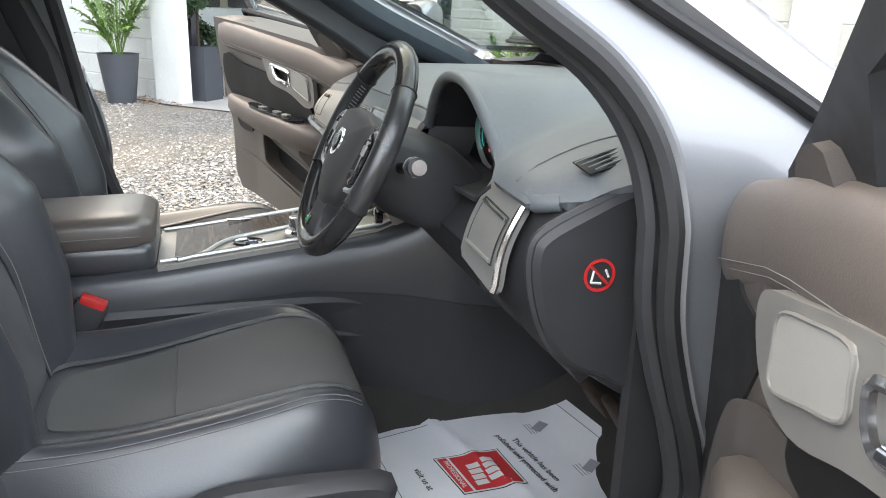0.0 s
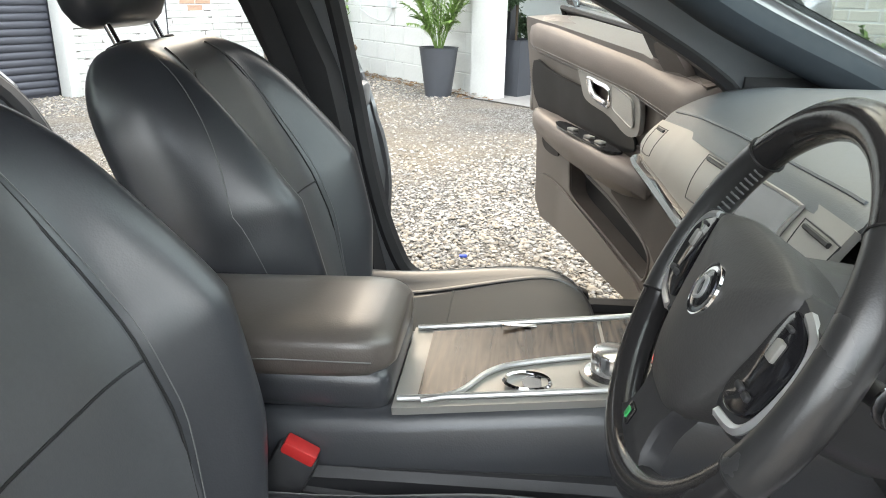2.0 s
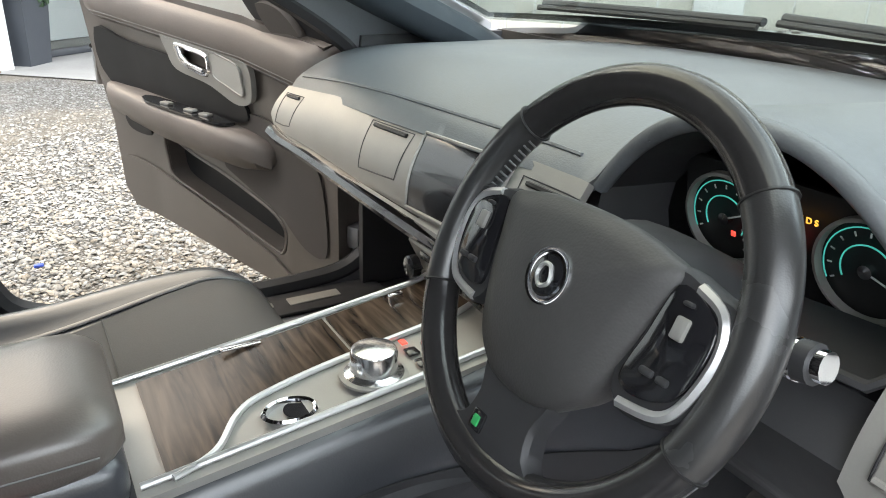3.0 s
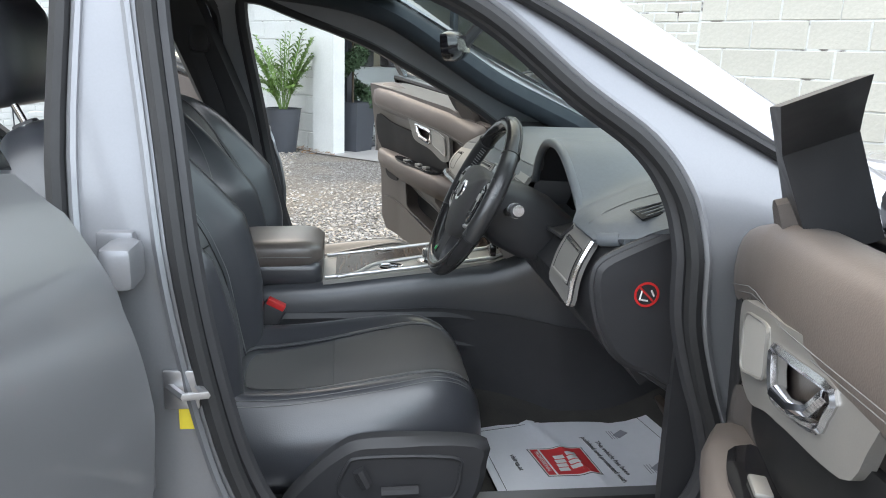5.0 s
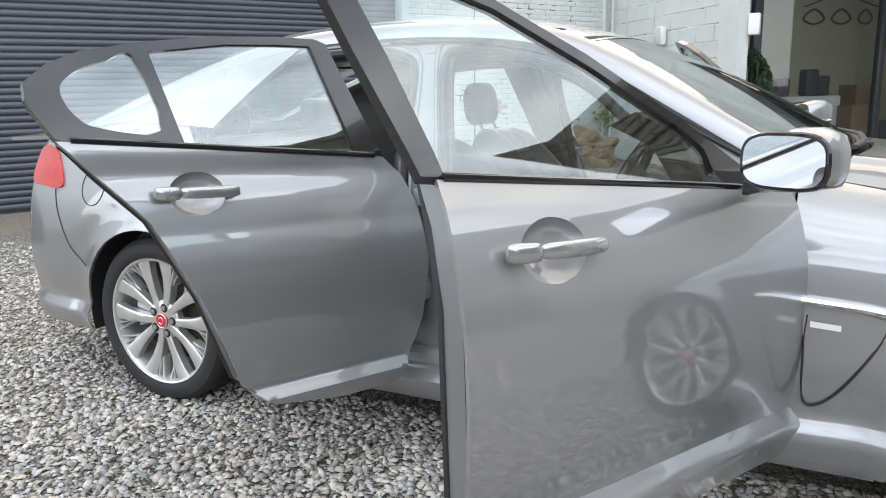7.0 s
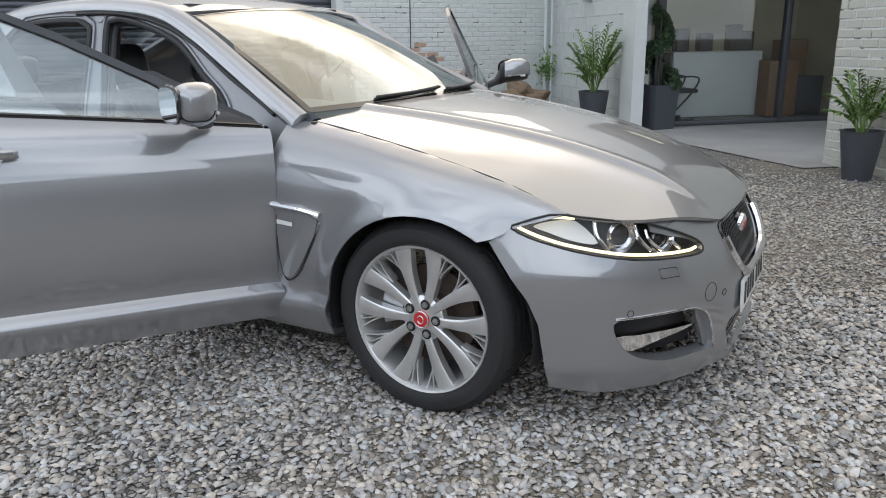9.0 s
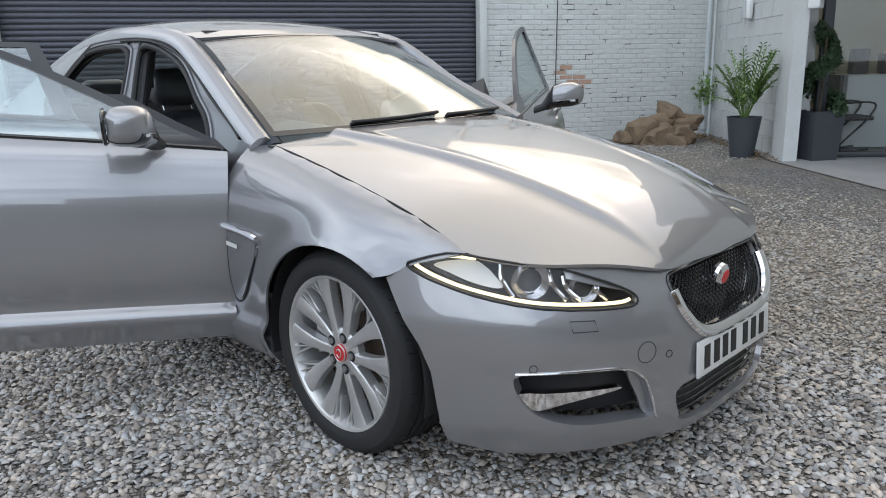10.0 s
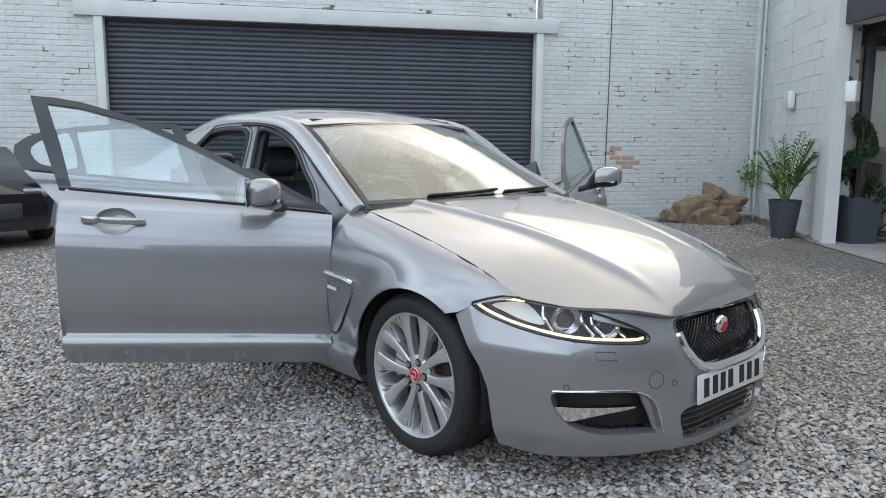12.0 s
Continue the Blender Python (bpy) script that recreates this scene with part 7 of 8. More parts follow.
    part("seat_switch", tube([(-1.385 + dx - 0.02 * (cy < 0), sy + so * 0.042, 0.485), (-1.37 + dx - 0.02 * (cy < 0), sy + so * 0.044, 0.455)], 0.011, 8), DARKPLASTIC, shield)
    part("seat_switch", tube([(-1.345 + dx - 0.02 * (cy < 0), sy + so * 0.042, 0.44), (-1.28 + dx - 0.02 * (cy < 0), sy + so * 0.044, 0.442)], 0.010, 8), DARKPLASTIC, shield)
    part("seat_rail", rbox((0.6, 0.03, 0.04), (-1.45 + dx, sy - so * 0.06, 0.325), 0.006), STEEL, root)
    return root


seat(-0.375, 0.02, True)
seat(0.375, 0.0, False)
# seat belt buckle
buckle = part("belt_buckle", rbox((0.055, 0.028, 0.12), (-1.60, -0.15, 0.56), 0.008, rot=Matrix.Rotation(radians(28), 3, "Y")), DARKPLASTIC, car, "black seat belt buckle with a red button")
part("buckle_button", rbox((0.044, 0.024, 0.018), (-1.5715, -0.151, 0.613), 0.003, rot=Matrix.Rotation(radians(28), 3, "Y")), RED, buckle)
part("buckle_stalk", joined(*[rbox((0.04, 0.02, 0.006), (-1.63 - 0.004 * k, -0.15, 0.50 - 0.011 * k), 0.002) for k in range(4)]), STEEL, buckle)
for side in (-1, 1):
    wide = 0.16 if side > 0 else 0.095

    def px_(z):
        return np.interp(z, [0.4, 0.61, 0.99, 1.30, 1.42], [-1.60, -1.65, -1.72, -1.83, -1.88] if side > 0 else [-1.60, -1.63, -1.675, -1.705, -1.715])

    part("seat_belt", loft([np.array([(px_(z) - 0.11, side * y, z), (px_(z) - 0.065, side * y, z), (px_(z) - 0.065, side * (y - 0.003), z), (px_(z) - 0.11, side * (y - 0.003), z)]) for y, z in ((0.70, 0.45), (0.69, 0.9), (0.615, 1.22))]), DARKPLASTIC, car, "black seat belt hanging by the pillar")
    part("pillar_cover", loft([np.array([(px_(z) - wide, side * y, z), (px_(z) - 0.004, side * y, z), (px_(z), side * (y - 0.015), z), (px_(z) - 0.02, side * (y - 0.05), z), (px_(z) - wide + 0.02, side * (y - 0.05), z)]) for y, z in ((0.78, 0.40), (0.778, 0.55), (0.775, 0.7), (0.745, 0.98), (0.70, 1.12), (0.66, 1.22), (0.62, 1.38))]), DARKPLASTIC, car, "dark plastic cover of the centre pillar")
    part("belt_anchor", rbox((0.06, 0.03, 0.09), (float(px_(1.22)) - 0.06, side * 0.615, 1.22), 0.014), DARKPLASTIC, car)

# centre console
def console_z(x):
    return np.interp(x, [-1.75, -1.45, -1.2, -1.05, -0.98, -0.92], [0.635, 0.655, 0.685, 0.705, 0.735, 0.78])


loops = []
for x in (-2.1, -1.9, -1.75, -1.6, -1.45, -1.3, -1.2, -1.12, -1.06, -1.0, -0.95, -0.9, -0.75):
    z, w = float(console_z(x)), 0.135 + 0.05 * np.clip((x + 1.2) / 0.3, 0, 1) ** 2
    loops.append([(x, -w - 0.006, 0.3), (x, -w - 0.004, z - 0.10), (x, -w - 0.004, z - 0.06), (x, -w + 0.004, z - 0.022), (x, -w + 0.012, z - 0.006), (x, -w + 0.026, z), (x, w - 0.026, z), (x, w - 0.012, z - 0.006), (x, w - 0.004, z - 0.022), (x, w + 0.004, z - 0.06), (x, w + 0.004, z - 0.10), (x, w + 0.006, 0.3)])
console = part("centre_console", loft(loops), LEATHER, car, "dark leather-wrapped centre console", sharp=60)
for s in (-1, 1):
    part("side_panel", thick(facing(skin(lambda x, z: (x, s * (0.1435 + 0.05 * np.clip((x + 1.2) / 0.3, 0, 1) ** 2), z), np.array([(-2.05, 0.3), (-2.05, 0.565), (-1.45, 0.59), (-1.2, 0.60), (-1.02, 0.585), (-0.85, 0.56), (-0.58, 0.50), (-0.55, 0.3)]), 0.03), (-1.4, 0, 0.5)), 0.003, None), DARKPLASTIC, console)
for s in (-1, 1):
    q = rounded([(-1.75, 0.585), (-1.3, 0.59), (-1.12, 0.585), (-1.02, 0.55), (-0.98, 0.50)], 6, False)
    part("console_pocket", loft([np.c_[q[:, 0], np.full(len(q), s * 0.143), q[:, 1]], np.c_[q[:, 0], np.full(len(q), s * 0.15), q[:, 1] - 0.012], np.c_[q[:, 0] - 0.01, np.full(len(q), s * 0.142), q[:, 1] - 0.05]], cap=False), DARKPLASTIC, console)
arm_loops = []
for t in np.r_[0, 0.012, 0.035, np.linspace(0.08, 0.92, 10), 0.965, 0.988, 1]:
    x = -1.83 + 0.365 * t
    g = 1 - 0.5 * (max(abs(2 * t - 1) - 0.72, 0) / 0.28) ** 2.6
    q = super_loop(0.113 * (0.5 + 0.5 * g), 0.036 * g, 32, 0.5)
    arm_loops.append(np.c_[np.full(32, x), q[:, 0], 0.718 + q[:, 1] - 0.012 * (1 - t)])
arm = part("console_armrest", loft(arm_loops), BROWNDARK, car, "padded leather armrest on the console", sharp=60)
part("armrest_base", rbox((0.36, 0.224, 0.062), (-1.647, 0, 0.672), 0.022, 4), LEATHER, arm)
part("armrest_stitch", tube([(-1.81, -0.1125, 0.705), (-1.6, -0.1135, 0.715), (-1.49, -0.1125, 0.716)], 0.001, 5), THREAD, arm)


def top_sheet(poly, lift, step=0.02):
    return skin(lambda x, y: (x, y, console_z(x) + lift), np.array(poly), step)


metal = part("console_metal", thick(top_sheet([(-1.465, -0.118), (-1.465, 0.112), (-1.0, 0.118), (-0.95, 0.118), (-0.95, -0.118)], 0.006), 0.01), BRUSHED, console, "brushed aluminium console surround")
part("wood_cover", thick(top_sheet(rounded([(-1.435, -0.10), (-1.435, 0.088), (-1.2, 0.092), (-1.2, -0.008), (-1.31, -0.022), (-1.35, -0.042), (-1.385, -0.09), (-1.42, -0.104)], 1), 0.010), 0.006), veneer("dark_veneer"), metal, "glossy dark wood veneer cover")
part("wood_cover", thick(top_sheet([(-1.195, -0.005), (-1.195, 0.092), (-0.99, 0.098), (-0.99, -0.005)], 0.010), 0.006), bpy.data.materials["dark_veneer"], metal)
for y in (0.098, -0.108):
    q = np.linspace(-1.46, -0.96, 12)
    part("bright_edge", tube(np.stack([q, np.full(12, y + 0.006), console_z(q) + 0.010], -1), 0.004, 8), ALLOY, metal)
q = rounded([(-1.43, -0.108), (-1.385, -0.092), (-1.35, -0.045), (-1.31, -0.025), (-1.2, -0.012), (-1.0, -0.008)], 6, False)
part("bright_edge", tube(np.stack([q[:, 0], q[:, 1], console_z(q[:, 0]) + 0.010], -1), 0.004, 8), ALLOY, metal)
kz = float(console_z(-1.2)) + 0.008
knob = part("gear_knob", moved(lathe([(0.036, 0.0), (0.035, 0.004), (0.030, 0.006), (0.0275, 0.008), (0.0275, 0.030), (0.0262, 0.033), (0.024, 0.034), (0.0, 0.034)], 40, axis=2), pose(-1.195, -0.062, kz)), POLISHED, console, "round chrome gear selector knob")
part("knob_ring", moved(lathe([(0.041, 0.0), (0.041, 0.003), (0.034, 0.004)], 40, axis=2), pose(-1.195, -0.062, kz)), BRUSHED, knob)
cz = float(console_z(-1.32)) + 0.008
cup = part("key_cup", moved(lathe([(0.044, 0.004), (0.040, 0.007), (0.036, 0.005), (0.034, -0.006), (0.0, -0.006)], 36, axis=2), Matrix.Translation((-1.30, -0.072, cz)) @ Matrix.Diagonal((0.72, 0.55, 1, 1))), CHROME, console, "oval chrome-rimmed key recess")
part("cup_floor", moved(lathe([(0.034, 0.0), (0.0, 0.0)], 30, axis=2), Matrix.Translation((-1.29, -0.072, cz + 0.0025)) @ Matrix.Diagonal((0.5, 0.52, 1, 1))), BLACKGLOSS, cup)
for dx, dy in ((0.055, 0.012), (0.055, -0.016), (0.078, 0.012), (0.078, -0.016)):
    part("console_button", rbox((0.016, 0.018, 0.004), (-1.195 + dx, -0.062 + dy, float(console_z(-1.195 + dx)) + 0.009), 0.002), BLACKGLOSS, console)
part("selector_mark", rbox((0.008, 0.012, 0.002), (-1.142, -0.03, float(console_z(-1.142)) + 0.0125), 0.0005, 1), REDGLOW, console)
part("sliding_tab", rbox((0.05, 0.010, 0.004), (-1.31, 0.085, float(console_z(-1.31)) + 0.014), 0.0015), CHROME, metal)
part("sliding_tab", rbox((0.02, 0.008, 0.012), (-1.10, 0.075, float(console_z(-1.10)) + 0.014), 0.0015), CHROME, metal)

# dashboard: leather top, metal band, lower part
YC = -0.345


def dash_lead(y):
    """The rear edge of the dashboard's top: its x and z."""
    return np.interp(y, [-0.72, -0.645, -0.55, -0.52, -0.17, -0.1, 0.3, 0.73], [-0.90, -0.99, -1.0, -0.985, -0.985, -0.992, -1.012, -1.018]), np.interp(y, [-0.72, -0.645, -0.55, -0.1, 0.14, 0.5, 0.73], [0.925, 0.905, 0.915, 0.926, 0.918, 0.908, 0.892])


def hood_z(x, y):
    ridge = 1.034 - 0.03 * np.clip((x + 0.985) / 0.45, 0, 1) - 0.012 * np.clip((-0.97 - x) / 0.03, 0, 1) ** 2
    return ridge - 0.115 * (abs(y - YC) / 0.185) ** 2.3


def dash_top(x, y):
    xl, zl = dash_lead(y)
    zf = 0.992 - 0.035 * (abs(y) / 0.75) ** 3
    q = np.clip((x - xl) / 0.22, 0, 1)
    z = zl + (zf - zl) * (1 - (1 - q) ** 2.2) - 0.012 * np.clip(1 - (x - xl) / 0.025, 0, 1) ** 2
    k = 0.011
    d = np.clip((hood_z(x, y) - z) / k, -30, 30)
    return x, y, z + k * np.log1p(np.exp(d))


dash = part("dashboard", thick(skin(dash_top, [(-0.52, -0.6), (-0.60, -0.70), (-0.80, -0.722), (-0.88, -0.718), (-0.94, -0.69), (-0.99, -0.645), (-1.0, -0.55), (-0.985, -0.525), (-0.99, -0.45), (-0.992, -0.345), (-0.99, -0.24), (-0.985, -0.165), (-0.992, -0.10), (-1.0, 0.05), (-1.012, 0.3), (-1.018, 0.6), (-1.018, 0.72), (-0.9, 0.735), (-0.60, 0.70), (-0.52, 0.6), (-0.44, 0.3), (-0.42, 0), (-0.44, -0.3)], 0.014), 0.012), DASHLEATHER, car, "dark grey stitched leather dashboard", sharp=60)
# binnacle: rim, bowl and instrument cluster
arch = np.linspace(YC - 0.178, YC + 0.178, 41)
az = dash_top(np.full(41, -0.985), arch)[2] - 0.012
rimv = np.r_[np.c_[np.full(41, -0.985) + 0.012 * (abs(arch - YC) / 0.178) ** 3, arch, az], [(-0.985, YC + 0.172, 0.885), (-1.0, YC + 0.15, 0.862), (-1.005, YC, 0.856), (-1.0, YC - 0.15, 0.862), (-0.985, YC - 0.172, 0.885)]]
part("cluster_hood", tube(rimv[:41] + (-0.002, 0, 0.003), 0.0095, 10), DASHLEATHER, dash)
part("hood_stitch", tube(rimv[:41] + (0.012, 0, 0.0125), 0.0009, 5), THREAD, dash)
qy = np.linspace(-0.525, -0.665, 14)
part("dash_roll", tube(np.stack([dash_lead(qy)[0] + 0.016, qy, dash_lead(qy)[1] - 0.012], -1), 0.013, 10), DASHLEATHER, dash)
mid_ = np.array((0, YC, 0.92))
bowl = loft([rimv, (rimv - mid_) * (1, 0.95, 0.93) + mid_ + (0.035, 0, 0), (rimv - mid_) * (1, 0.90, 0.86) + mid_ + (0.09, 0, 0.0)], cap=False)
part("cluster_bowl", bowl, DARKPLASTIC, dash)
part("cluster_lip", tube(rimv[41:], 0.005, 6), DARKPLASTIC, dash)
cluster = part("instrument_panel", rbox((0.01, 0.27, 0.115), (-0.888, YC, 0.905), 0.01, rot=Matrix.Rotation(radians(-10), 3, "Y")), BLACKINK, dash, "instrument panel with two dials and an amber display")
mcl = Matrix.Translation((-0.896, YC, 0.905)) @ Matrix.Rotation(radians(-10), 4, "Y") @ Matrix.Rotation(radians(90), 4, "Z")
for y in (-0.075, 0.075):
    ring = lathe([(0.049, 0.0), (0.049, 0.008), (0.0455, 0.009), (0.0445, 0.0)], 40)
    dial = part("dial", moved(ring, mcl @ pose(-y, 0, 0)), BRUSHED, cluster)
    part("dial_scale", moved(tube([(-y + 0.040 * math.cos(a), 0.004, 0.040 * math.sin(a)) for a in np.linspace(-0.5, 3.64, 26)], 0.0007, 5), mcl), TEAL, dial)
    part("dial_scale", moved(tube([(-y + 0.024 * math.cos(a), 0.004, 0.024 * math.sin(a)) for a in np.linspace(-0.5, 3.64, 22)], 0.0008, 5), mcl), TEAL, dial)
    for k in range(11):
        a = -0.5 + k * 4.14 / 10
        part("dial_tick", moved(rbox((0.0045, 0.001, 0.0016), (-y + 0.034 * math.cos(a), 0.004, 0.034 * math.sin(a)), 0.0003, 1, Matrix.Rotation(-a, 3, "Y")), mcl), WHITE, dial)
    part("needle", moved(tube([(-y, 0.006, 0), (-y + 0.034 * math.cos(3.45 if y > 0 else 2.7), 0.006, 0.034 * math.sin(3.45 if y > 0 else 2.7))], 0.0009, 5), mcl), WHITE, dial)
    part("needle_hub", moved(lathe([(0.0065, 0.0), (0.0065, 0.007), (0.0, 0.008)], 16), mcl @ pose(-y, 0, 0)), CHROME, dial)


def lettering(name, body, size, m, mat_, parent, depth=0.0006):
    cu = bpy.data.curves.new(name, "FONT")
    cu.body, cu.size, cu.extrude = body, size, depth
    cu.align_x, cu.align_y = "CENTER", "CENTER"
    cu.materials.append(mat_)
    ob = new(name, cu)
    bpy.context.view_layer.update()
    me = bpy.data.meshes.new_from_object(ob.evaluated_get(bpy.context.evaluated_depsgraph_get()))
    bpy.data.objects.remove(ob)
    me.materials.clear()
    me.materials.append(mat_)
    made = new(name, me)
    made.parent = parent
    made.matrix_world = m
    return made


toward = Matrix(((0, 0, -1, 0), (-1, 0, 0, 0), (0, 1, 0, 0), (0, 0, 0, 1)))  # writing that faces the rear of the car
fc = Matrix.Translation((-0.898, YC, 0.905)) @ Matrix.Rotation(radians(-10), 4, "Y")
lettering("gear_letters", "R N D S", 0.0085, fc @ pose(-0.006, -0.015, 0.030) @ toward, AMBER, cluster)
lettering("gear_letter", "P", 0.0085, fc @ pose(-0.006, 0.010, 0.030) @ toward, REDGLOW, cluster)
tri = [(-0.007, 0.0), (0.007, 0.0), (0.0, 0.013)]
part("warning_triangle", moved(tube([(a - 0.004, 0.006, b + 0.006) for a, b in tri], 0.0012, 5, True), mcl), REDGLOW, cluster)
part("warning_triangle", moved(tube([(a * 0.5 + 0.02, 0.006, b * 0.5 + 0.018) for a, b in tri], 0.0012, 5, True), mcl), AMBER, cluster)
for z, w in ((-0.003, 0.018), (-0.008, 0.014)):
    part("display_bar", moved(rbox((w, 0.002, 0.0022), (0, 0.006, z), 0.0008, 1), mcl), REDGLOW, cluster)
part("display_bar", moved(rbox((0.02, 0.002, 0.003), (0.006, 0.006, -0.02), 0.0008, 1), mcl), TEAL, cluster)
part("warning_lamp", moved(rbox((0.006, 0.002, 0.006), (0.062, 0.006, -0.012), 0.002, 1), mcl), REDGLOW, cluster)


# metal band across the dashboard, facing the seats
def band_fn(off=0.0):
    def f(y, t):
        # t: 0 lower edge, 1 upper edge
        zt = np.interp(y, [-0.72, -0.5, -0.15, 0.2, 0.5, 0.74], [0.905, 0.905, 0.925, 0.915, 0.905, 0.885])
        zl = np.interp(y, [-0.72, -0.5, -0.15, 0.2, 0.5, 0.66, 0.74], [0.79, 0.79, 0.80, 0.80, 0.805, 0.80, 0.81])
        xt = np.interp(y, [-0.75, -0.6, 0.0, 0.5, 0.74], [-0.985, -1.005, -0.985, -1.01, -1.015])
        x = xt - 0.045 * (1 - t) - 0.012 * np.sin(np.pi * t) - off
        return x, y, zl + (zt - zl) * t

    return f


def band(name, poly, off, mat_, parent, th=0.01, step=0.012, label=""):
    return part(name, thick(facing(skin(band_fn(off), np.array(poly), step), (-0.7, 0, 0.85)), th, None), mat_, parent, label)


trim_l = band("metal_band", [(0.70, 0.0), (0.735, 0.3), (0.735, 1), (-0.165, 1), (-0.165, 0)], 0.0, BRUSHED, dash, label="brushed aluminium dashboard band")
# the end piece by the driver's door
def end_fn(off=0.0):
    tl, tr, bl, br = (np.array(p) for p in ((-0.98, -0.503, 0.897), (-0.986, -0.632, 0.886), (-1.024, -0.503, 0.787), (-1.018, -0.632, 0.782)))

    def f(a, b):
        # a: 0 inner to 1 outer, b: 0 top to 1 bottom
        a, b = np.asarray(a)[:, None], np.asarray(b)[:, None]
        p = (tl * (1 - a) + tr * a) * (1 - b) + (bl * (1 - a) + br * a) * b + np.array((-0.008, 0, 0)) * np.sin(np.pi * np.clip(b, 0, 1)) - np.array((off, 0.3 * off, 0))
        return p[:, 0], p[:, 1], p[:, 2]

    return f


trim_r = part("metal_band", thick(facing(skin(end_fn(), np.array([(0.03, 0), (0.97, 0), (1, 0.04), (1, 1.08), (0.95, 1.13), (0.08, 1.03), (0.0, 0.95)]), 0.06), (-0.8, -0.5, 0.85)), 0.012, None), BRUSHED, dash, "brushed aluminium dashboard end piece")
q = np.linspace(0, 1.3, 12)
part("bright_edge", tube(np.stack(end_fn(0.001)(np.interp(q, [0, 1.3], [1, 1]), q * 0.85), -1), 0.005, 6), POLISHED, trim_r)
for y0, y1 in ((0.71, 0.62), (0.33, 0.2), (-0.06, -0.165)):
    pl_ = [(y0, 0.86), (y1, 0.86), (y1 + 0.008, 0.28), (y0 - 0.008, 0.2)]
    q = np.concatenate([np.linspace(a, b, 6)[:-1] for a, b in zip(pl_, pl_[1:] + pl_[:1])])
    part("vent_cover", tube(np.stack(band_fn(0.0)(q[:, 0], q[:, 1]), -1), 0.0012, 5, True), DARKPLASTIC, trim_l)
    part("vent_slot", tube(np.stack(band_fn(0.002)(np.linspace(y0 - 0.015, y1 + 0.015, 6), np.full(6, 0.82)), -1), 0.0035, 6), BLACKINK, trim_l)
pl_ = [(0.17, 0.2), (0.86, 0.2), (0.84, 0.82), (0.15, 0.8)]
q = np.concatenate([np.linspace(a, b, 9)[:-1] for a, b in zip(pl_, pl_[1:] + pl_[:1])])
part("vent_cover", tube(np.stack(end_fn(0.0022)(q[:, 0], q[:, 1]), -1), 0.0013, 6, True), DARKPLASTIC, trim_r)
part("vent_flap", thick(facing(skin(end_fn(0.003), np.array([(0.185, 0.22), (0.845, 0.22), (0.825, 0.8), (0.165, 0.78)]), 0.06), (-0.8, -0.5, 0.85)), 0.003, None), BRUSHED, trim_r)
part("vent_lip", tube(np.stack(end_fn(0.0045)(np.linspace(0.19, 0.84, 8), np.full(8, 0.235)), -1), 0.003, 6), POLISHED, trim_r)
part("vent_lip", tube(np.stack(end_fn(0.0045)(np.linspace(0.17, 0.82, 8), np.full(8, 0.775)), -1), 0.003, 6), BRUSHED, trim_r)
band("screen", [(0.17, 0.93), (-0.04, 0.93), (-0.03, 0.1), (0.16, 0.06)], 0.004, BLACKGLOSS, dash, 0.006, label="dark central display screen")
pl_ = [(0.17, 0.93), (-0.04, 0.93), (-0.03, 0.1), (0.16, 0.06)]
q = np.concatenate([np.linspace(a, b, 8)[:-1] for a, b in zip(pl_, pl_[1:] + pl_[:1])])
part("screen_rim", tube(np.stack(band_fn(0.004)(q[:, 0], q[:, 1]), -1), 0.003, 6, True), BRUSHED, dash)
# dark lip and glovebox under the band
part("dark_lip", tube(np.stack(band_fn(0.006)(np.linspace(0.70, 0.05, 20), np.interp(np.linspace(0.70, 0.05, 20), [0.05, 0.7], [-0.16, 0.0])), -1), 0.016, 8, flat=0.8), BLACKGLOSS, dash)
loops = []
for y in (0.72, 0.5, 0.25, 0.0, -0.15, -0.152, -0.345, -0.533, -0.535, -0.6, -0.66, -0.70):
    if -0.54 < y < -0.151 and y not in (-0.535, -0.15):
        loops.append([(-0.55, y, 0.92), (-0.86, y, 0.845), (-0.985, y, 0.845), (-1.02, y, 0.80), (-1.0, y, 0.74), (-0.92, y, 0.66), (-0.8, y, 0.6), (-0.55, y, 0.6)])
    else:
        k = 0.03 * np.clip((-0.6 - y) / 0.1, 0, 1)
        loops.append([(-0.55, y, 0.92), (-0.94, y, 0.90), (-0.975 + k, y, 0.885), (-1.0 + k, y, 0.80), (-0.985 + k, y, 0.74), (-0.92 + k, y, 0.66), (-0.8, y, 0.6), (-0.55, y, 0.6)])
lower = part("lower_dashboard", loft(loops), DARKPLASTIC, dash, "dark plastic lower dashboard")
# the rounded end of the dashboard by the driver's door
end = rounded([(-0.83, 0.925), (-0.876, 0.922), (-0.93, 0.902), (-0.99, 0.872), (-1.004, 0.845), (-1.0, 0.80), (-0.982, 0.745), (-0.95, 0.70), (-0.90, 0.675), (-0.83, 0.665)], 5)
for s in (-1, 1):
    v, f = plate(end, 0.0, 0.02, 0.008)
    cap = part("dash_end", (np.c_[v[:, 0], s * (0.697 + v[:, 2]), v[:, 1]], f), DARKPLASTIC, dash, "rounded black leather end of the dashboard")
part("end_rim", tube(np.c_[end[:, 0], np.full(len(end), -0.699), end[:, 1]] * (1, 1, 1), 0.006, 6, True), DARKPLASTIC, dash)
SX, SY, SZ = -0.917, -0.7175, 0.818
stick = part("airbag_sticker", moved(lathe([(0.0215, 0.0), (0.0215, 0.0015), (0.0178, 0.0015), (0.0178, 0.0)], 36), pose(SX, SY, SZ, 0, 0, 180)), RED, dash, "round red prohibition sticker")
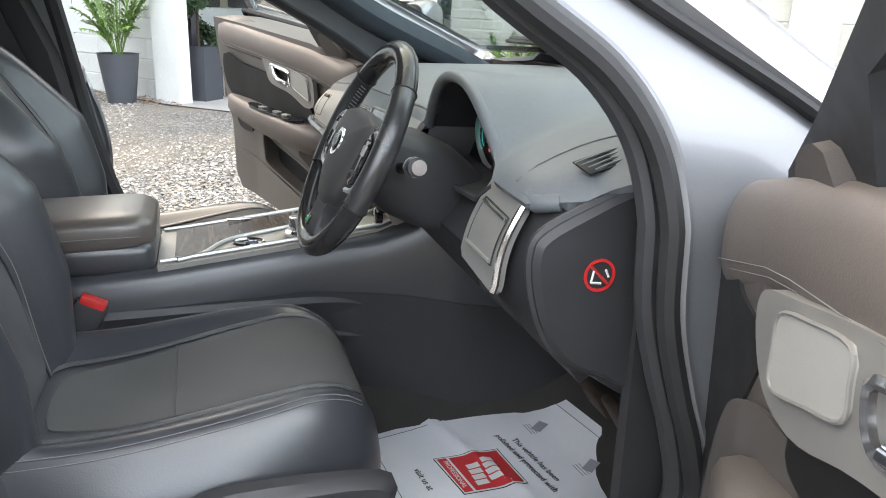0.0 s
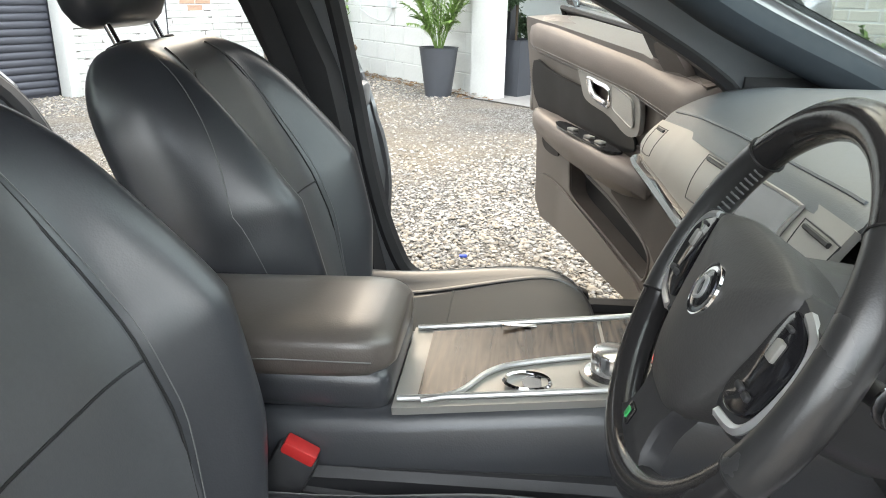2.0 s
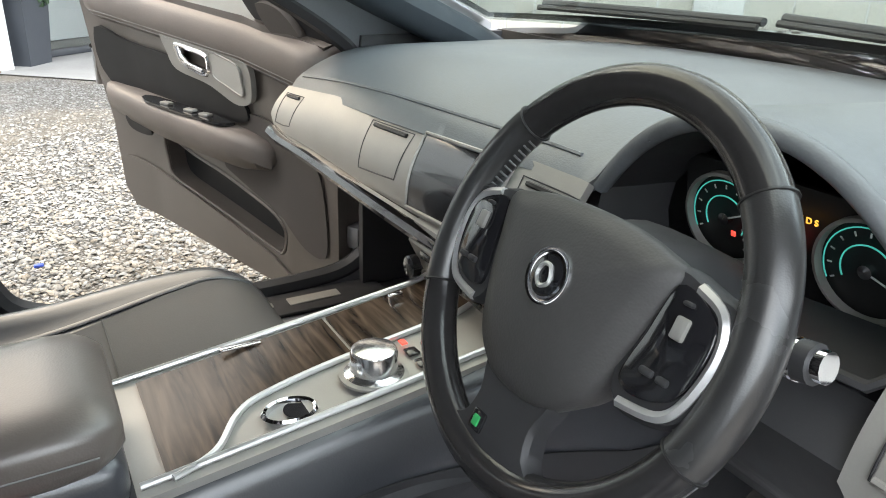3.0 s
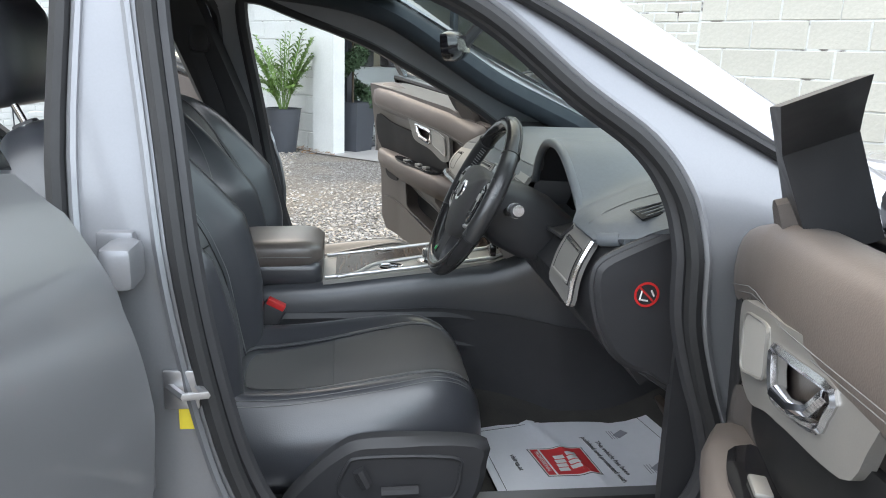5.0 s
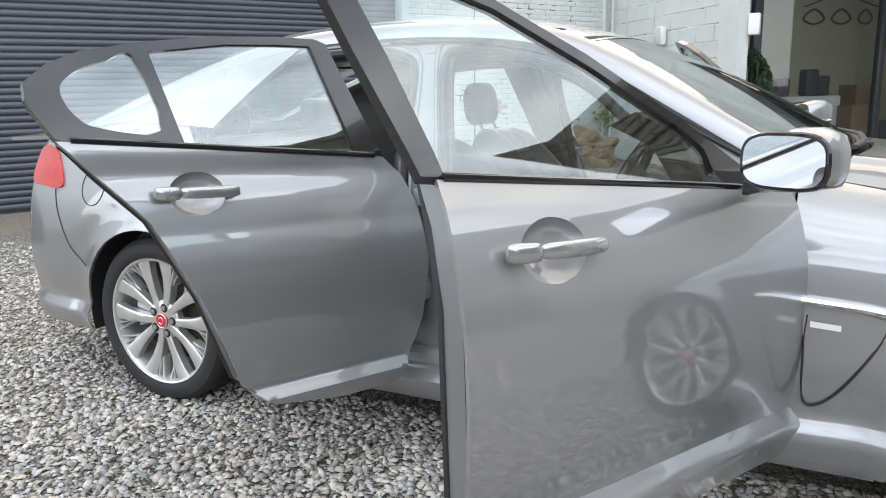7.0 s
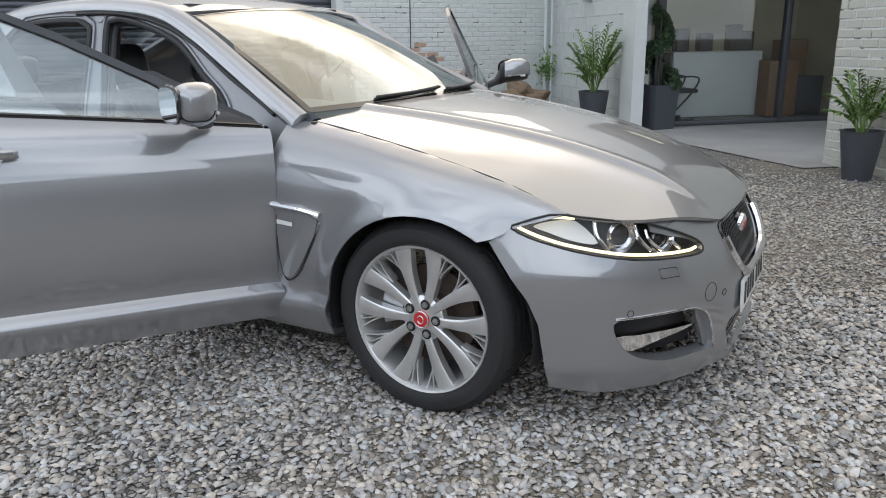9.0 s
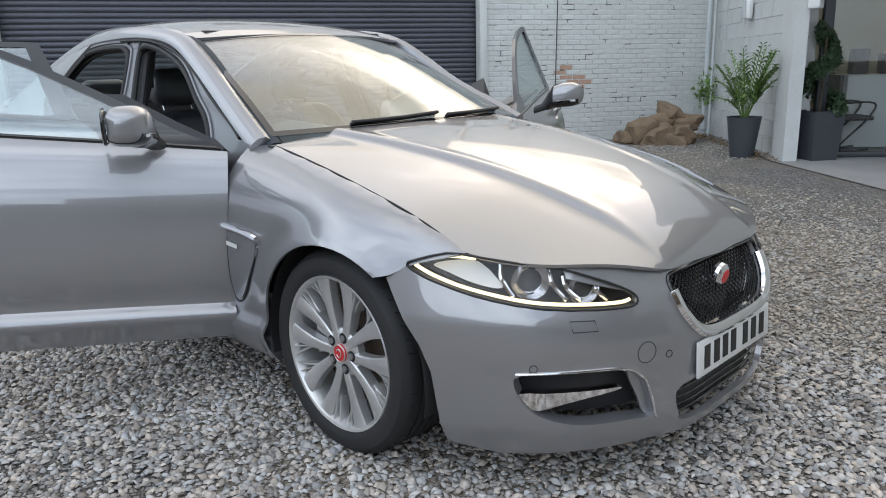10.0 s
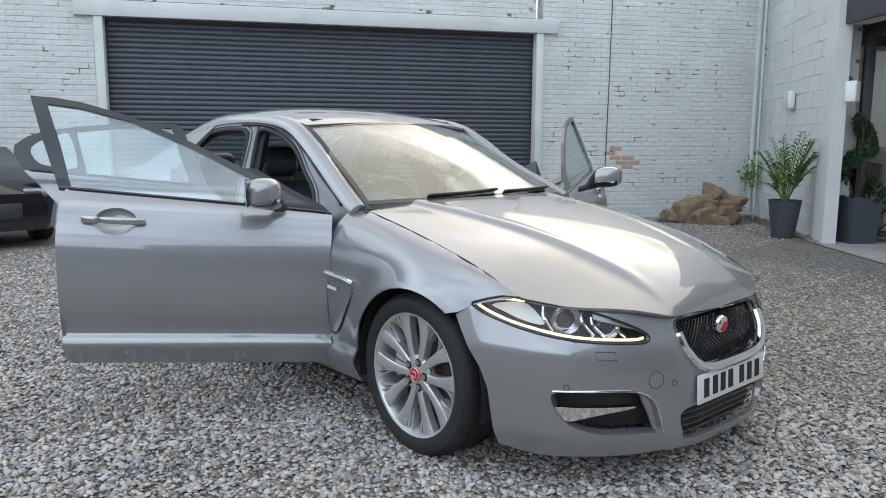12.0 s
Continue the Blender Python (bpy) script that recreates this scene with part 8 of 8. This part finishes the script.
part("sticker_bar", tube([(SX - 0.0135, SY - 0.001, SZ + 0.0135), (SX + 0.0135, SY - 0.001, SZ - 0.0135)], 0.0019, 4), RED, stick)
part("sticker_figure", joined(tube([(SX - 0.011, SY - 0.0005, SZ - 0.009), (SX - 0.008, SY - 0.0005, SZ + 0.007)], 0.0016, 4), tube([(SX - 0.011, SY - 0.0005, SZ - 0.009), (SX + 0.003, SY - 0.0005, SZ - 0.011)], 0.0016, 4), tube([(SX + 0.008, SY - 0.0005, SZ + 0.007), (SX + 0.013, SY - 0.0005, SZ - 0.003)], 0.0016, 4)), WHITE, stick)
# side demister vent on the top
vent_m = Matrix.Translation((-0.885, -0.655, float(dash_top(np.array([-0.885]), np.array([-0.655]))[2][0]) - 0.001)) @ Matrix.Rotation(radians(20), 4, "X") @ Matrix.Rotation(radians(-5), 4, "Y") @ Matrix.Rotation(radians(-72), 4, "Z")
vent = part("top_vent", moved(rbox((0.034, 0.092, 0.003), (0, 0, 0), 0.0014), vent_m), BLACKINK, dash, "slatted demister vent")
for k in range(4):
    part("vent_slat", moved(tube([(-0.012 + 0.008 * k, -0.046 + 0.004 * k, 0.001), (-0.012 + 0.008 * k, 0.0, 0.003), (-0.012 + 0.008 * k, 0.046 - 0.004 * k, 0.001)], 0.0016, 5), vent_m), DASHLEATHER, vent)
q = np.linspace(-0.985, -0.62, 14)
part("dash_stitch", tube(np.stack([a + b for a, b in zip(dash_top(q, np.full(14, -0.60)), (0, 0, 0.001))], -1), 0.0009, 5), THREAD, dash)
q = np.linspace(0.7, -0.12, 20)
part("dash_seam", tube(np.stack(dash_top(np.interp(q, [-0.12, 0.7], [-0.965, -0.995]), q), -1) + (0.0, 0, 0.0), 0.003, 5), DASHLEATHER, dash)
# centre stack under the screen
stack = part("centre_stack", loft([np.array([(x, y, z) for y in (-0.125, 0.125)] + [(x + 0.05, y, z) for y in (0.125, -0.125)]) for x, z in ((-1.045, 0.80), (-1.055, 0.77), (-1.03, 0.72), (-0.99, 0.70))]), BRUSHED, dash, "metal centre stack with rows of buttons")
for k in range(4):
    for j in range(3):
        part("stack_button", rbox((0.006, 0.042, 0.012), (-1.058 + 0.012 * abs(j - 0.5), -0.072 + 0.048 * k, 0.782 - 0.022 * j), 0.003), BLACKGLOSS, stack)
for y in (-0.11, 0.11):
    part("stack_dial", moved(lathe([(0.016, 0.0), (0.016, 0.012), (0.013, 0.014), (0.0, 0.014)], 24), pose(-1.05, y, 0.735, 0, 0, 90)), BLACKGLOSS, stack)

# steering wheel
SC = Vector((-1.149, -0.335, 0.910))
sw = Matrix.Translation(SC) @ Matrix.Rotation(radians(26), 4, "Y") @ Matrix.Scale(0.886, 4)  # local -x faces the driver
R = 0.185


GRIP = leather("grip_leather", (0.03, 0.03, 0.031), 0.26, 700.0, 0.15, coat=0.5)
ang = np.linspace(0, 2 * np.pi, 97)[:-1]
ringp = np.stack([0 * ang, R * np.sin(ang), R * np.cos(ang)], -1)
rv, rf = tube(ringp, 0.0190, 16, True, flat=1.0)
wheel_rim = part("steering_wheel", moved((rv, rf), sw), material("worn_gloss_leather", (0.026, 0.025, 0.026), 0.16, vary=0.15, scale=14, fine=160, bump=0.08), car, "black leather steering wheel with silver-edged spokes")
for a0, a1 in ((-1.95, -0.85), (0.85, 1.95)):
    a = np.linspace(a0, a1, 26)
    p = np.stack([0 * a - 0.0008, (R) * np.sin(a), R * np.cos(a)], -1)
    part("grip", moved(tube(p, 0.0198, 16), sw), GRIP, wheel_rim, "perforated leather grip")
for a in (-1.95, -0.85, 0.85, 1.95):
    p = np.array([(0.0203 * math.cos(b), (R + 0.0203 * math.sin(b)) * math.sin(a), (R + 0.0203 * math.sin(b)) * math.cos(a)) for b in np.linspace(0, 2 * math.pi, 18)[:-1]])
    part("rim_seam", moved(tube(p, 0.0014, 5, True), sw), BLACKINK, wheel_rim)
for a0, a1 in ((-1.9, -0.9), (0.9, 1.9)):
    k = 22
    for j in range(k):
        a = a0 + (a1 - a0) * j / k
        r_ = R - 0.0198
        part("rim_stitch", moved(tube([(-0.006, r_ * math.sin(a), r_ * math.cos(a)), (0.006, r_ * math.sin(a + 0.02), r_ * math.cos(a + 0.02))], 0.0012, 4), sw), THREAD, wheel_rim)
hubp = rounded([(-0.112, 0.05), (-0.092, 0.06), (-0.05, 0.068), (0, 0.07), (0.05, 0.068), (0.092, 0.06), (0.112, 0.05), (0.104, 0.01), (0.092, -0.035), (0.072, -0.08), (0.04, -0.106), (0, -0.112), (-0.04, -0.106), (-0.072, -0.08), (-0.092, -0.035), (-0.104, 0.01)], 5)
def dome(loop, d):
    return np.c_[np.full(len(loop), d), loop]
hub = part("wheel_hub", moved(loft([dome(hubp * 0.92, 0.035), dome(hubp, 0.0), dome(hubp * 0.985, -0.010), dome(hubp * 0.94, -0.016), dome(hubp * 0.7, -0.025), dome(hubp * 0.3, -0.030), dome(hubp * 0.02, -0.0305)]), sw), leather("hub_leather", (0.06, 0.058, 0.058), 0.5), wheel_rim, "dark padded wheel hub")
bd = moved(lathe([(0.0, 0.006), (0.02, 0.005), (0.023, 0.004), (0.026, 0.005), (0.027, 0.0)], 32), sw @ Matrix.Translation((-0.0275, 0, 0.0)) @ Matrix.Rotation(radians(90), 4, "Z"))
badge = part("wheel_badge", bd, CHROME, hub, "round chrome badge")
part("badge_face", moved(lathe([(0.0, 0.0075), (0.016, 0.0065), (0.019, 0.005)], 28), sw @ Matrix.Translation((-0.0275, 0, 0.0)) @ Matrix.Rotation(radians(90), 4, "Z")), BLACKGLOSS, badge)
part("badge_mark", moved(tube(rounded([(-0.009, 0.0078, -0.004), (-0.004, 0.0082, 0.009), (0.005, 0.0082, 0.008), (0.008, 0.0078, -0.002), (0.0, 0.0082, -0.010)], 4), 0.0022, 5, True), sw @ Matrix.Translation((-0.0275, 0, 0.0)) @ Matrix.Rotation(radians(90), 4, "Z")), ALLOY, badge)
for s in (-1, 1):
    sp = rounded(np.array([(0.09, 0.052), (0.14, 0.05), (0.172, 0.042), (0.177, 0.0), (0.168, -0.04), (0.145, -0.06), (0.10, -0.064), (0.085, -0.03)]) * (s, 1), 4)
    part("spoke", moved(loft([dome(sp, 0.015), dome(sp, -0.004), dome((sp - sp.mean(0)) * 0.93 + sp.mean(0), -0.010)]), sw), DARKPLASTIC, wheel_rim)
    bp = rounded(np.array([(0.112, 0.042), (0.14, 0.038), (0.158, 0.022), (0.158, -0.01), (0.148, -0.036), (0.118, -0.048), (0.098, -0.04), (0.104, 0.0)]) * (s, 1), 4)
    sp_ = part("switch_pad", moved(loft([dome(bp, -0.008), dome(bp, -0.0135), dome((bp - bp.mean(0)) * 0.9 + bp.mean(0), -0.0155)]), sw), BLACKGLOSS, wheel_rim)
    for y, z, w, h in ((0.132, 0.014, 0.012, 0.018), (0.122, -0.026, 0.013, 0.006), (0.138, -0.026, 0.011, 0.006), (0.13, 0.033, 0.01, 0.004)):
        part("wheel_button", moved(rbox((0.006, w, h), (-0.0165, s * y, z), 0.002), sw), BRUSHED if h > 0.007 else DARKPLASTIC, sp_)
    edge = rounded(np.array([(0.128, 0.047), (0.155, 0.036), (0.165, 0.008), (0.158, -0.032), (0.142, -0.052), (0.105, -0.059)]) * (s, 1), 5, False)
    part("silver_edge", moved(tube(np.c_[np.full(len(edge), -0.009), edge], 0.005, 6), sw), ALLOY, wheel_rim, "silver spoke edge")
leg = rounded([(-0.05, -0.088), (0.0, -0.092), (0.05, -0.088), (0.042, -0.125), (0.05, -0.155), (0.075, -0.172), (0.03, -0.186), (-0.03, -0.186), (-0.075, -0.172), (-0.05, -0.155), (-0.042, -0.125)], 4)
part("lower_spoke", moved(loft([dome(leg, 0.012), dome(leg, -0.006), dome((leg - leg.mean(0)) * 0.9 + leg.mean(0), -0.011)]), sw), DARKPLASTIC, wheel_rim)
tag = part("wheel_tag", moved(rbox((0.004, 0.018, 0.02), (-0.0125, 0.022, -0.152), 0.002), sw), BLACKGLOSS, wheel_rim)
part("tag_mark", moved(rbox((0.003, 0.009, 0.011), (-0.0148, 0.022, -0.152), 0.003), sw), material("green_mark", (0.03, 0.4, 0.12), 0.4, bump=0), tag)
col = part("steering_column", moved(loft([np.c_[np.full(24, x), super_loop(a, b, 24, 0.7)] for x, a, b in ((0.03, 0.07, 0.06), (0.09, 0.085, 0.08), (0.16, 0.085, 0.08), (0.24, 0.06, 0.06))]), sw), DARKPLASTIC, car, "dark plastic steering column cover")
for s in (-1, 1):
    st = part("stalk", moved(tube([(0.07, s * 0.08, 0.01), (0.06, s * 0.13, 0.02), (0.055, s * 0.19, 0.03)], 0.010, 10), sw), DARKPLASTIC, col, "column stalk with a chrome-ringed tip")
    part("stalk_collar", moved(tube([(0.057, s * 0.165, 0.026), (0.055, s * 0.195, 0.031)], 0.016, 14), sw), DARKPLASTIC, st)
    for k in range(2):
        part("stalk_ring", moved(tube([(0.0565, s * (0.168 + 0.012 * k), 0.0265 + 0.002 * k), (0.0563, s * (0.171 + 0.012 * k), 0.027 + 0.002 * k)], 0.0168, 14), sw), CHROME, st)
    part("stalk_tip", moved(tube([(0.055, s * 0.195, 0.031), (0.0545, s * 0.204, 0.0325)], 0.0125, 14), sw), CHROME, st)
part("knee_panel", thick(facing(skin(lambda y, t: (-1.0 + 0.14 * t, y, 0.80 - 0.2 * t), np.array([(-0.17, 0), (-0.55, 0), (-0.58, 0.4), (-0.60, 1), (-0.17, 1)]), 0.03), (-0.6, -0.4, 0.9)), 0.02, None), DARKPLASTIC, car)
# pedals
for y, w, h in ((-0.46, 0.05, 0.13), (-0.36, 0.075, 0.06)):
    ped = part("pedal", rbox((0.018, w, h), (-0.68, y, 0.42), 0.006, rot=Matrix.Rotation(radians(-32), 3, "Y")), BRAKE, car, "worn metal and rubber pedal")
    part("pedal_arm", tube([(-0.66, y, 0.45), (-0.56, y, 0.66)], 0.01, 6), STEEL, ped)
# rear-view mirror
rvm = part("rear_view_mirror", moved(loft([np.c_[np.full(28, x), super_loop(a, b, 28, 0.65)] for x, a, b in ((-0.018, 0.118, 0.033), (0.0, 0.122, 0.037), (0.02, 0.11, 0.03), (0.032, 0.07, 0.02))]), pose(-1.155, 0.0, 1.212, 0, -8, -14)), BLACKGLOSS, car, "black rear-view mirror on the windscreen")
q = super_loop(0.112, 0.028, 28, 0.65)
part("mirror_glass", moved((np.c_[np.full(28, -0.0185), q], [tuple(range(28))]), pose(-1.155, 0.0, 1.212, 0, -8, -14)), MIRROR, rvm, smooth=False)
part("mirror_stem", tube([(-1.13, 0, 1.217), (-1.07, 0, 1.29), (-1.06, 0, 1.345)], 0.014, 8), DARKPLASTIC, rvm)
for side in (-1, 1):
    part("sun_visor", rbox((0.16, 0.36, 0.018), (-1.42, side * 0.34, 1.425), 0.008), HEADLINER, car)

# the paper mat on the driver's floor
def paper_fn(a, b):
    # a: rear to front, b: door side to tunnel side
    x = (-1.09 * (1 - a) - 0.635 * a) * (1 - b) + (-1.12 * (1 - a) - 0.69 * a) * b
    y = (-0.585 * (1 - a) - 0.535 * a) * (1 - b) + (-0.238 * (1 - a) - 0.135 * a) * b
    return x, y, 0.322 + 0.003 * np.sin(7 * a + 3 * b) + 0.004 * b * np.sin(5 * a) + 0.03 * np.clip((a - 0.78) / 0.22, 0, 1) ** 1.6 + 0.006 * np.exp(-(((a - 0.55 + 0.2 * b) / 0.03) ** 2))


paper = thing("paper_mat", thick(grid(paper_fn, 0, 1, 0, 1, 40, 24), 0.0015, None), PAPER, "white printed paper mat lying on the driver's floor", "paper mat")


def mat_at(x, y):
    """The mat's own coordinates of a place on the floor."""
    a, b = 0.5, 0.5
    for _ in range(12):
        px_, py_, _z = (float(c) for c in paper_fn(np.array(a), np.array(b)))
        a, b = a + (x - px_) / 0.44, b + (y - py_) / 0.37
    return a, b


def mat_patch(name, pts, lift, mat_):
    part(name, thick(skin(lambda a, b: tuple(c + d for c, d in zip(paper_fn(a, b), (0, 0, lift))), np.array([mat_at(*p) for p in pts]), 0.02), 0.0005, None), mat_, paper)


mat_patch("logo_panel", [(-0.999, -0.338), (-0.868, -0.333), (-0.853, -0.448), (-0.978, -0.456)], 0.0010, BLACKINK)
mat_patch("logo_panel", [(-0.997, -0.340), (-0.870, -0.335), (-0.855, -0.446), (-0.976, -0.454)], 0.0014, WHITE)
mat_patch("logo_panel", [(-0.970, -0.343), (-0.873, -0.339), (-0.859, -0.443), (-0.953, -0.449)], 0.0018, REDINK)
mat_patch("logo_panel", [(-0.993, -0.343), (-0.975, -0.342), (-0.958, -0.4495), (-0.975, -0.4505)], 0.0018, REDINK)
# the printed border
edge_ = rounded([(0.04, 0.05), (0.96, 0.05), (0.95, 0.94), (0.04, 0.95)], 1)
part("printed_border", tube(np.stack(paper_fn(*np.concatenate([np.linspace(p, q, 14)[:-1] for p, q in zip(edge_, np.roll(edge_, -1, 0))]).T), -1) + (0, 0, 0.0008), 0.0006, 4, True), BLACKINK, paper)


def on_paper(a, b, rot):
    p = Vector([float(c) for c in paper_fn(np.array(a), np.array(b))])
    px_ = Vector([float(c) for c in paper_fn(np.array(a + 0.05), np.array(b))]) - p
    py_ = Vector([float(c) for c in paper_fn(np.array(a), np.array(b + 0.05))]) - p
    x, y = px_.normalized(), py_.normalized()
    z = x.cross(y).normalized()
    y = z.cross(x)
    return Matrix.Translation(p + z * 0.0022) @ Matrix((x, y, z)).transposed().to_4x4() @ Matrix.Rotation(radians(rot), 4, "Z")


def floor_words(body, size, x, y, mat_, turn=-83):
    a, b = mat_at(x, y)
    p = Vector([float(c) for c in paper_fn(np.array(a), np.array(b))])
    lettering("mat_words", body, size, Matrix.Translation(p + Vector((0, 0, 0.003))) @ Matrix.Rotation(radians(turn), 4, "Z"), mat_, paper, 0.0002)


floor_words("This vehicle has been", 0.0175, -0.812, -0.385, BLACKINK, -80)
floor_words("polished and protected with", 0.0175, -0.834, -0.388, BLACKINK, -80)
floor_words("PROFESSIONAL", 0.0125, -0.975, -0.396, WHITE, -82)
floor_words("visit us at", 0.0175, -1.035, -0.40, BLACKINK, -82)
for row_, ys in ((-0.905, (-0.362, -0.379, -0.396, -0.413)), (-0.935, (-0.372, -0.389, -0.406, -0.423))):
    for y_ in ys:
        mat_patch("logo_bar", [(row_ - 0.012, y_), (row_ + 0.012, y_ + 0.003), (row_ + 0.014, y_ - 0.010), (row_ - 0.010, y_ - 0.013)], 0.0026, WHITE)
for k in range(3):
    for x_, y0_, y1_ in ((-0.775 - 0.006 * k, -0.268, -0.305), (-0.74 - 0.006 * k, -0.42, -0.455)):
        mat_patch("fine_print", [(x_, y0_), (x_ + 0.0015, y0_), (x_ + 0.0055, y1_), (x_ + 0.004, y1_)], 0.0016, GREYINK)
for a, b in (mat_at(-0.757, -0.285), mat_at(-0.722, -0.437)):
    v, f = rbox((0.03, 0.022, 0.001), (0, 0, 0), 0.0004, 1)
    part("crest_shape", moved((v, f), on_paper(a, b, 20)), GREYINK, paper)
